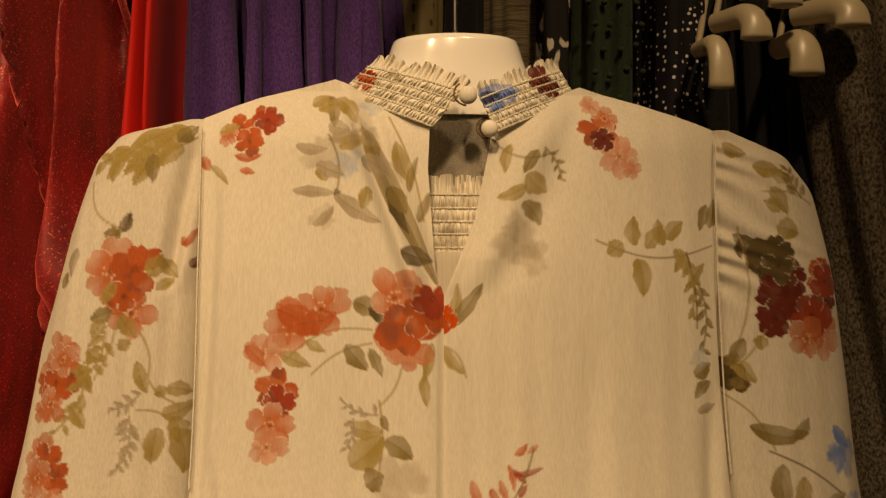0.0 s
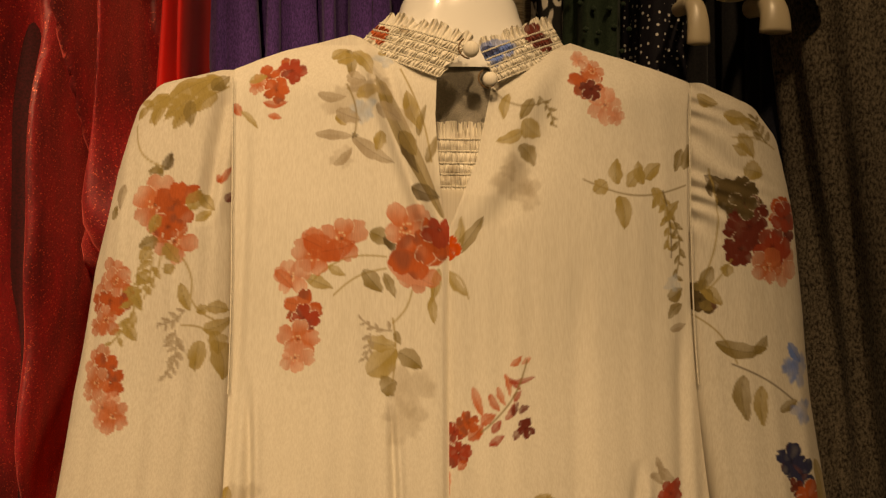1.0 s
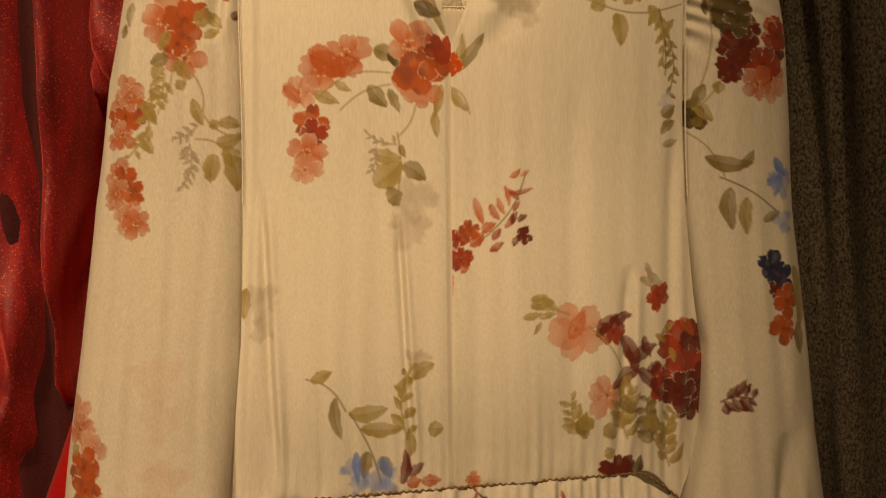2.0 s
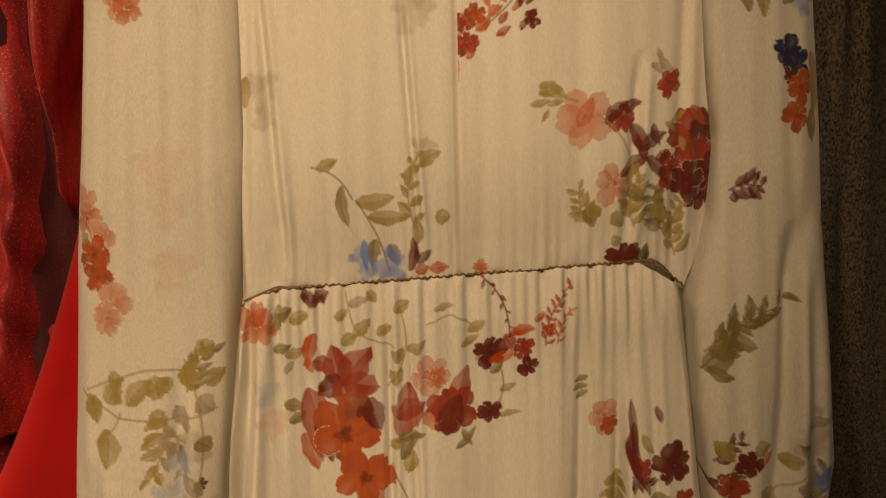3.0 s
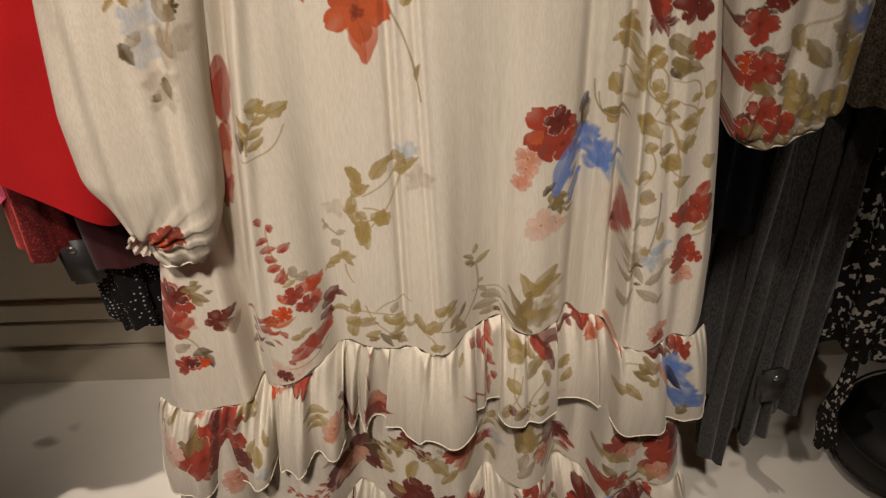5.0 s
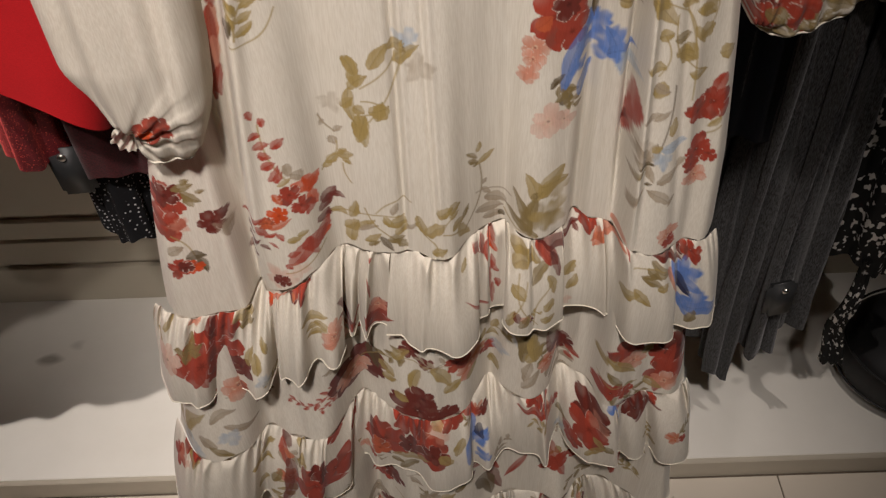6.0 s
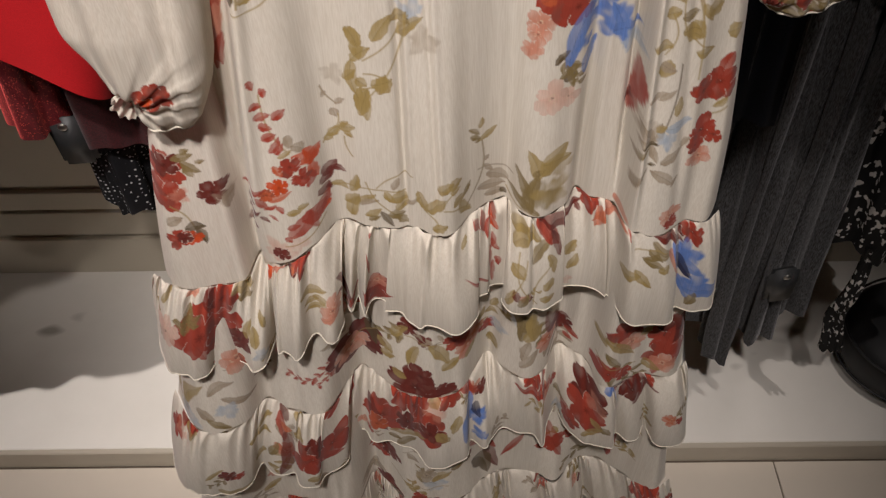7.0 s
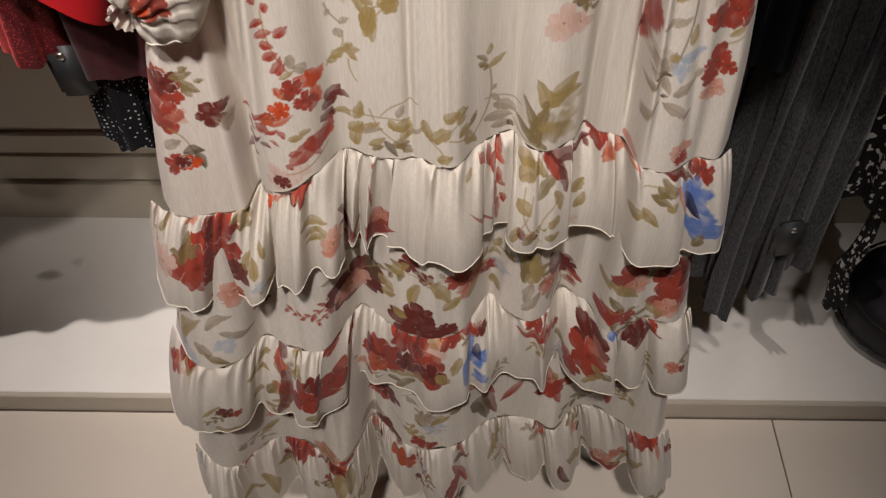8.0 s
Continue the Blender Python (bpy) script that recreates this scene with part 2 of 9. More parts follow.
# ---- the floral print ----
CREAM = (0.80, 0.755, 0.66)
CORAL, RUST, WINE, ROSE = (0.60, 0.175, 0.080), (0.40, 0.060, 0.032), (0.17, 0.030, 0.020), (0.68, 0.30, 0.20)
EMBER = (0.54, 0.115, 0.040)
SCARLET = (0.64, 0.085, 0.014)
OLIVE, MOSS, DEEP, TAUPE = (0.41, 0.305, 0.105), (0.27, 0.200, 0.075), (0.125, 0.088, 0.038), (0.42, 0.345, 0.25)
BLUE, PALE_BLUE, NIGHT = (0.15, 0.26, 0.64), (0.46, 0.53, 0.62), (0.035, 0.04, 0.10)
BLUSH = (0.74, 0.50, 0.40)


class Print:
    """Watercolour motifs laid on cloth, in metres across (x) and up (z)."""

    def __init__(self, P, seed=1, across=None, up=None):
        self.shape = P.shape
        self.X, self.Z = (P[..., 0] if across is None else across).ravel(), (P[..., 2] if up is None else up).ravel()
        self.C = np.tile(np.array(CREAM), (self.X.size, 1))
        self.rng = np.random.RandomState(seed)

    def near(self, x, z, r):
        s = np.nonzero((np.abs(self.X - x) < r) & (np.abs(self.Z - z) < r))[0]
        return s, self.X[s] - x, self.Z[s] - z

    def lay(self, s, a, colour):
        a = np.clip(a, 0, 1)[:, None]
        self.C[s] = self.C[s] * (1 - a) + np.array(colour) * a

    def wash(self, s, dx, dz, scale):
        ph = self.rng.uniform(0, 6.28, 4)
        k = 6.28 / scale
        return 0.5 + 0.25 * np.sin(k * dx * 0.9 + ph[0] + np.sin(k * dz * 0.6 + ph[1])) + 0.25 * np.sin(k * dz * 0.8 + ph[2] + np.sin(k * dx * 0.7 + ph[3]))

    def petal(self, x, z, r, ang, w, colour, fade, strong):
        """One rounded petal from near the flower's heart outwards, darker at its base and along its rim."""
        s, dx, dz = self.near(x + 0.5 * r * math.cos(ang), z + 0.5 * r * math.sin(ang), r * 0.75 + w * 0.3)
        if not len(s):
            return
        dx, dz = dx + 0.5 * r * math.cos(ang), dz + 0.5 * r * math.sin(ang)
        c, q = math.cos(ang), math.sin(ang)
        t = (dx * c + dz * q) / r
        n = -dx * q + dz * c + 0.06 * r * math.sin(9 * ang) * t
        lip = 1.0 - 0.09 * np.exp(-((n / (0.10 * w)) ** 2)) - 0.03 * np.sin(n / w * 9 + 5 * ang)
        tt = np.clip(t / lip, 0, 1)
        prof = 0.5 * w * np.sin(3.14159 * tt**1.35) ** 0.5
        gap = prof - np.abs(n)
        gap = gap + 0.05 * r * (self.wash(s, dx, dz, r * 0.35) - 0.5)
        inside = np.clip(gap / 0.0005 + 0.4, 0, 1) * ((t > 0.02) & (t < lip))
        tone = (1.08 - fade * tt) * (0.86 + 0.26 * self.wash(s, dx, dz, r * 0.9)) + 0.10 * np.exp(-((gap / 0.0011) ** 2))
        if self.rng.uniform() < 0.6:
            halo = np.clip((gap + 0.0008) / 0.0006, 0, 1) * ((t > 0.35) & (t < lip + 0.0008 / r))
            self.lay(s, halo * 0.75, CREAM)
        self.lay(s, inside * np.clip(tone, 0, 1) * strong, colour)
        if fade < 0.3:
            self.lay(s, inside * np.clip(2.2 * self.wash(s, dx, dz, r * 1.3) - 1.45, 0, 0.55), (0.20, 0.075, 0.055))

    def flower(self, x, z, r, colour, petals=5, heart=True, strong=1.0):
        ph = self.rng.uniform(0, 6.28)
        fade = 0.5 if colour[1] > 0.14 else 0.10
        order = self.rng.permutation(petals)
        for k in order:
            ang = ph + 6.2832 * k / petals + self.rng.uniform(-0.16, 0.16)
            d = r * self.rng.uniform(0.88, 1.30)
            shade = self.rng.uniform(0.90, 1.06)
            self.petal(x, z, d, ang, d * self.rng.uniform(0.66, 0.96), tuple(min(1, c * shade) for c in colour), fade, strong)
        s, dx, dz = self.near(x, z, r * 0.45)
        if not len(s) or not heart:
            return
        th, rr = np.arctan2(dz, dx), np.hypot(dx, dz)
        if colour[1] < 0.14:
            self.lay(s, np.clip(1.15 - rr / (0.20 * r) + 0.25 * np.sin(7 * th), 0, 1) * 0.6, tuple(0.3 * c for c in colour))
            return
        for k in range(11):
            a, d = 6.28 * k / 11 + self.rng.uniform(-0.3, 0.3), r * (0.05 if k % 4 == 0 else self.rng.uniform(0.14, 0.30))
            dd = np.hypot(dx - d * math.cos(a), dz - d * math.sin(a))
            self.lay(s, np.clip(1.3 - dd / (0.055 * r), 0, 1) * 0.9, (0.76, 0.62, 0.44) if k % 4 else tuple(0.4 * c for c in colour))

    def leaf(self, x0, z0, x1, z1, w, colour, strong=0.92):
        L = math.hypot(x1 - x0, z1 - z0) + 1e-6
        s, dx, dz = self.near((x0 + x1) / 2, (z0 + z1) / 2, L * 0.6 + w)
        if not len(s):
            return
        ux, uz = (x1 - x0) / L, (z1 - z0) / L
        t = (dx * ux + dz * uz) / L + 0.5
        n = -dx * uz + dz * ux + 0.10 * L * self.rng.uniform(-1, 1) * np.sin(3.14 * np.clip(t, 0, 1))
        prof = w * 0.5 * np.sin(3.14159 * np.clip(t, 0, 1) ** 0.8) ** 0.8 * (1 + 0.03 * np.sin(t * 17))
        soft = max(0.0006, 0.05 * w)
        prof = prof + 0.10 * w * (self.wash(s, dx, dz, L * 0.3) - 0.5) * (prof > 0.05 * w)
        inside = np.clip((prof - np.abs(n)) / soft + 0.3, 0, 1) * ((t > 0) & (t < 1))
        tone = 0.82 + 0.3 * self.wash(s, dx, dz, L * 0.8) - 0.16 * (n > 0)
        self.lay(s, inside * tone * strong, colour)
        if w > 0.008:
            self.lay(s, inside * np.clip(1 - np.abs(n) / 0.0006, 0, 1) * 0.35, tuple(0.4 * c for c in colour))

    def stem(self, x0, z0, x1, z1, bend, colour, w=0.0008, strong=0.75):
        L = math.hypot(x1 - x0, z1 - z0) + 1e-6
        s, dx, dz = self.near((x0 + x1) / 2, (z0 + z1) / 2, L * (0.6 + abs(bend)))
        if not len(s):
            return
        ux, uz = (x1 - x0) / L, (z1 - z0) / L
        t = (dx * ux + dz * uz) / L + 0.5
        n = -dx * uz + dz * ux - bend * L * np.sin(3.14159 * np.clip(t, 0, 1))
        a = np.clip((w - np.abs(n)) / 0.0008 + 0.4, 0, 1) * ((t > 0) & (t < 1))
        self.lay(s, a * strong, colour)

    def sprig(self, x0, z0, x1, z1, size, colour, n=7, bend=0.12, stem_colour=None, strong=0.95):
        """A bent twig with leaves or buds on both sides, smaller to the tip."""
        L = math.hypot(x1 - x0, z1 - z0) + 1e-6
        ux, uz = (x1 - x0) / L, (z1 - z0) / L
        self.stem(x0, z0, x1, z1, bend, stem_colour or colour, 0.0008, 0.85)
        for k in range(n):
            t = (k + 0.6) / n
            off = bend * L * math.sin(3.14159 * t)
            bx, bz = x0 + ux * L * t - uz * off, z0 + uz * L * t + ux * off
            side = (1 if k % 2 else -1) * self.rng.uniform(0.5, 1.0)
            ang = math.atan2(uz, ux) + side
            d = size * (1.15 - 0.5 * t) * self.rng.uniform(0.8, 1.25)
            st = 0.05 * d
            self.leaf(bx + st * math.cos(ang), bz + st * math.sin(ang), bx + d * math.cos(ang) * 1.15, bz + d * math.sin(ang) * 1.15, d * self.rng.uniform(0.42, 0.66), colour, strong)

    def blot(self, x, z, r, colour, strong=0.5, tall=1.0):
        """A pale washed-out bloom with a soft uneven edge."""
        s, dx, dz = self.near(x, z, r * 1.6 * max(1, tall))
        if not len(s):
            return
        dz = dz / tall
        th, rr = np.arctan2(dz, dx), np.hypot(dx, dz)
        ph = self.rng.uniform(0, 6.28, 3)
        edge = r * (0.8 + 0.16 * np.sin(3 * th + ph[0]) + 0.12 * np.sin(5 * th + ph[1]) + 0.06 * np.sin(11 * th + ph[2]))
        a = np.clip((edge - rr) / (0.22 * r) + 0.35, 0, 1) * (0.6 + 0.6 * self.wash(s, dx, dz, r * 0.9))
        self.lay(s, a * strong, colour)

    def done(self):
        return self.C.reshape(*self.shape[:-1], 3)


def scatter(pr, n, size):
    """Small mixed posies strewn over a flounce under its main motifs."""
    x0, x1, z0, z1 = pr.X.min(), pr.X.max(), pr.Z.min(), pr.Z.max()
    rng = pr.rng
    for k in range(n):
        x, z = x0 + (x1 - x0) * (k + rng.uniform(0, 1)) / n, rng.uniform(z0, z1)
        a, d = rng.uniform(0, 6.28), size * rng.uniform(0.7, 1.4)
        green = (OLIVE, MOSS, TAUPE)[k % 3]
        pr.sprig(x, z, x + 2.6 * d * math.cos(a), z + 2.6 * d * math.sin(a), d * 0.9, green, 6)
        if k % 2:
            pr.flower(x, z, d * 0.8, (RUST, CORAL, WINE, ROSE)[rng.randint(4)])
            pr.flower(x + d, z - 0.5 * d, d * 0.5, (RUST, WINE)[k % 4 // 2], 5, False)
        elif k % 5 == 0:
            pr.blot(x, z, d, (PALE_BLUE, TAUPE)[k % 2], 0.6)


# ---- the place ----
WALL_Y, STEP_Y, STEP_Z = 1.065, 0.615, 0.055
ROOM_X, ROOM_BACK, ROOM_TOP = 2.2, -2.6, 3.1


def setting(name, bm, material, label, category, smooth=False):
    return tagged(part(name, bm, material, None, label, smooth), label, category, "", "structure")


def panel_wall():
    """The display wall: flat boards with recessed shadow grooves low down, one board a part."""
    wall = setting("wall_north", box_bm(-ROOM_X, ROOM_X, WALL_Y + 0.012, WALL_Y + 0.12, 0, ROOM_TOP), M_GROOVE, "warm grey panelled shop wall with recessed grooves", "wall")
    edges = [STEP_Z - 0.05, 0.163, 0.179, 0.247, 0.256, 0.306, 0.324, ROOM_TOP]
    for a, b in zip(edges[::2], edges[1::2]):
        part("wall_board", box_bm(-ROOM_X, ROOM_X, WALL_Y, WALL_Y + 0.0118, a, b, 0.0015), M_WALL, wall, "", False)
    return wall


def floor_tiles():
    floor = setting("floor", box_bm(-ROOM_X, ROOM_X, ROOM_BACK, WALL_Y, -0.12, -0.004), M_GROUT, "cream floor tiles with thin dark joints", "floor")
    size, x_line, y_line = 0.8, 0.587, STEP_Y - 0.004
    shapes = {}
    for i in range(-4, 2):
        x0, x1 = max(x_line + size * i, -ROOM_X), min(x_line + size * (i + 1), ROOM_X)
        wide = round(x1 - x0, 4)
        if wide not in shapes:
            bm = box_bm(-wide / 2 + 0.0014, wide / 2 - 0.0014, -size / 2 + 0.0014, size / 2 - 0.0014, -0.0038, 0.0, 0.001)
            shapes[wide] = bpy.data.meshes.new("tile")
            bm.to_mesh(shapes[wide])
            bm.free()
            shapes[wide].materials.append(M_TILE)
        for j in range(0, 4):
            ob = new("tile", shapes[wide])
            ob.location = ((x0 + x1) / 2, y_line - size * (j + 0.5), 0)
            ob.parent = floor
    return floor


panel_wall()
floor_tiles()
platform = setting("platform", box_bm(-ROOM_X, ROOM_X, STEP_Y + 0.008, WALL_Y, 0, STEP_Z, 0.001), M_MARBLE, "low marble display platform along the wall", "platform")
setting("trim", box_bm(-ROOM_X, ROOM_X, STEP_Y - 0.002, STEP_Y + 0.0078, -0.002, STEP_Z - 0.001, 0.0015), M_TRIM, "beige stone edge strip of the platform", "trim")
setting("ceiling", box_bm(-ROOM_X, ROOM_X, ROOM_BACK, WALL_Y + 0.1, ROOM_TOP, ROOM_TOP + 0.1), M_PLASTER, "pale plain shop ceiling", "ceiling")
setting("wall_south", box_bm(-ROOM_X, ROOM_X, ROOM_BACK - 0.1, ROOM_BACK, 0, ROOM_TOP), M_PLASTER, "pale plain shop wall", "wall")
setting("wall_west", box_bm(-ROOM_X - 0.1, -ROOM_X, ROOM_BACK - 0.1, WALL_Y + 0.12, 0, ROOM_TOP), M_PLASTER, "pale plain shop wall", "wall")
setting("wall_east", box_bm(ROOM_X, ROOM_X + 0.1, ROOM_BACK - 0.1, WALL_Y + 0.12, 0, ROOM_TOP), M_PLASTER, "pale plain shop wall", "wall")

RAIL_Y, RAIL_Z = 0.82, 2.10
rail = thing("garment_rail", "steel garment rail fixed to the panelled wall", "rail")
sheet("rod", tube_points([(x, RAIL_Y, RAIL_Z) for x in np.linspace(-1.6, 1.6, 9)], 0.0125, 16), M_METAL, rail, wrap=True)
for x in (-1.5, 0.42, 1.5):
    sheet("bracket", tube_points([(x, y, RAIL_Z - 0.001) for y in np.linspace(RAIL_Y, WALL_Y + 0.002, 5)], 0.010, 12), M_METAL, rail, wrap=True)
sheet("front_arm", tube_points([(0.009, y, RAIL_Z - 0.002) for y in np.linspace(0.54, RAIL_Y, 7)], 0.008, 12), M_METAL, rail, wrap=True)


# ---- the dress ----
BODY_Z = [0.15, 0.35, 0.75, 1.05, 1.27, 1.42, 1.48, 1.61, 1.75, 1.83, 1.95]
BODY_Y = [0.350, 0.36, 0.37, 0.39, 0.42, 0.462, 0.475, 0.515, 0.535, 0.55, 0.57]
BODY_SLOPE = [0.17, 0.17, 0.17, 0.17, 0.16, 0.14, 0.13, 0.10, 0.08, 0.08, 0.08]
WAIST_Z = 1.392


def body(x, z):
    """The depth of the hanging dress's front."""
    return spline(z, BODY_Z, BODY_Y) + np.interp(z, BODY_Z, BODY_SLOPE) * x


def crease(x, z, x_low, z_low, x_high, z_high, depth, width):
    """A straight fold line that runs between two points and dies out at both ends."""
    t = (z - z_low) / (z_high - z_low)
    c = x_low + (x_high - x_low) * t
    fade = np.clip(t * 6, 0, 1) * np.clip((1 - t) * 6, 0, 1)
    d = (x - c) / width
    return depth * fade * (np.exp(-d * d) - 0.6 * np.exp(-((d - 1.6) ** 2)))


dress = thing("floral_dress", "cream chiffon maxi dress with coral and olive flowers, hung facing out", "dress", at=(0.009, 0.56, 1.84))
dress_inverse = Matrix.Translation((-0.009, -0.56, -1.84))


def dress_part(name, P, material, label="", wrap=False, colours=None, parent=None):
    ob = sheet(name, P, material, parent or dress, label, wrap, colours)
    ob.matrix_parent_inverse = dress_inverse if parent is None else Matrix.Identity(4)
    return ob


STEP = 0.00092


def waist_line(x):
    return 1.393 - 0.012 * np.clip((-0.135 - x) / 0.027, 0, 1.2) ** 1.3 - 0.026 * np.clip((x - 0.145) / 0.035, 0, 1.2) ** 1.3


def bodice(side):
    """One front half: armhole to placket, shoulder and collar seam to waist."""
    nu, nv = int(0.19 / STEP), int(0.47 / STEP)
    u, v = np.meshgrid(np.linspace(0, 1, nu), np.linspace(0, 1, nv))
    if side < 0:
        top = np.interp(u, [0, 0.25, 0.57, 0.62, 1], [1.840, 1.855, 1.869, 1.866, 1.834])
        z = top + (waist_line(-0.162 + 0.165 * u) - top) * v
        out = np.interp(z, [1.38, 1.5, 1.6, 1.74, 1.834], [-0.163, -0.157, -0.159, -0.160, -0.164])
        mid = np.interp(z, [1.38, 1.700, 1.7185, 1.736, 1.803, 1.832], [0.006, 0.006, 0.001, -0.005, -0.010, -0.009])
    else:
        top = np.interp(u, [0, 0.25, 0.60, 0.65, 1], [1.836, 1.848, 1.866, 1.863, 1.831])
        z = top + (waist_line(0.185 - 0.183 * u) - top) * v
        out = np.interp(z, [1.366, 1.40, 1.45, 1.52, 1.6, 1.7, 1.83], [0.180, 0.196, 0.205, 0.197, 0.192, 0.188, 0.195])
        mid = np.interp(z, [1.38, 1.7185, 1.769, 1.817, 1.829], [0.0006, 0.0006, 0.021, 0.031, 0.033])
    x = out + (mid - out) * u
    y = body(x, z)
    w = np.clip((z - WAIST_Z) / 0.44, 0, 1)
    y = y + 0.022 * np.clip((np.abs(x - 0.012) - 0.11) / 0.08, 0, 1) ** 2
    y = y + 0.020 * np.clip((z - 1.815) / 0.045, 0, 1) ** 2
    y = y + 0.0015 * wob(x, z, 0.075, 1.0, 3) * np.clip(1.15 - w, 0, 1) + 0.0005 * wob(x, z, 0.03, 0.5, 4)
    gather = np.exp(-(z - waist_line(x)) / 0.035) * (1.15 - np.exp(-(z - waist_line(x)) / 0.006))
    y = y + gather * (0.0014 * wob(x, z * 0.2, 0.012, 2.0, 8, 7) + 0.0022 * wob(x, z * 0.2, 0.034, 2.0, 9, 6)) + 0.0008 * np.exp(-(z - waist_line(x)) / 0.003) - 0.005 * np.exp(-((z - 1.45) / 0.05) ** 2)
    if side < 0:
        y = y + crease(x, z, -0.158, 1.40, -0.150, 1.80, 0.003, 0.005) + crease(x, z, -0.128, 1.40, -0.146, 1.62, 0.005, 0.004)
        y = y - crease(x, z, -0.008, 1.70, -0.072, 1.875, 0.008, 0.007) + crease(x, z, -0.030, 1.41, -0.042, 1.60, 0.004, 0.003)
        y = y - 0.004 * np.clip((u - 0.93) / 0.07, 0, 1) * np.clip((z - 1.72) / 0.03, 0, 1) + 0.0022 * np.clip((x + 0.004) / 0.004, 0, 1) * np.clip((1.72 - z) / 0.01, 0, 1)
    else:
        y = y + crease(x, z, 0.128, 1.40, 0.140, 1.55, 0.005, 0.005) + crease(x, z, 0.168, 1.38, 0.182, 1.66, 0.004, 0.006)
        y = y - crease(x, z, 0.020, 1.72, 0.080, 1.86, 0.005, 0.014) + crease(x, z, 0.090, 1.41, 0.098, 1.70, 0.0025, 0.010)
        y = y - 0.0006 * np.clip((u - 0.97) / 0.02, 0, 1)
    P = np.stack([x, y, z], axis=-1)
    pr = Print(P, 5 + side)
    (print_bodice_left if side < 0 else print_bodice_right)(pr)
    return dress_part("bodice_panel", P, M_CHIFFON, "", False, pr.done())


SLEEVE_L = ([1.081, 1.087, 1.100, 1.125, 1.160, 1.207, 1.317, 1.42, 1.485, 1.6, 1.687, 1.762, 1.811, 1.829, 1.8405],
            [-0.243, -0.246, -0.250, -0.262, -0.279, -0.282, -0.276, -0.273, -0.268, -0.262, -0.254, -0.242, -0.229, -0.214, -0.168],
            [-0.206, -0.199, -0.193, -0.186, -0.182, -0.180, -0.170, -0.162, -0.157, -0.1585, -0.159, -0.1605, -0.162, -0.163, -0.164])
SLEEVE_R = ([1.128, 1.134, 1.148, 1.175, 1.214, 1.278, 1.357, 1.42, 1.484, 1.584, 1.651, 1.731, 1.792, 1.818, 1.8365],
            [0.292, 0.303, 0.306, 0.307, 0.310, 0.305, 0.298, 0.292, 0.287, 0.279, 0.276, 0.268, 0.256, 0.238, 0.197],
            [0.216, 0.209, 0.206, 0.203, 0.196, 0.187, 0.183, 0.198, 0.203, 0.193, 0.1905, 0.1885, 0.190, 0.192, 0.195])


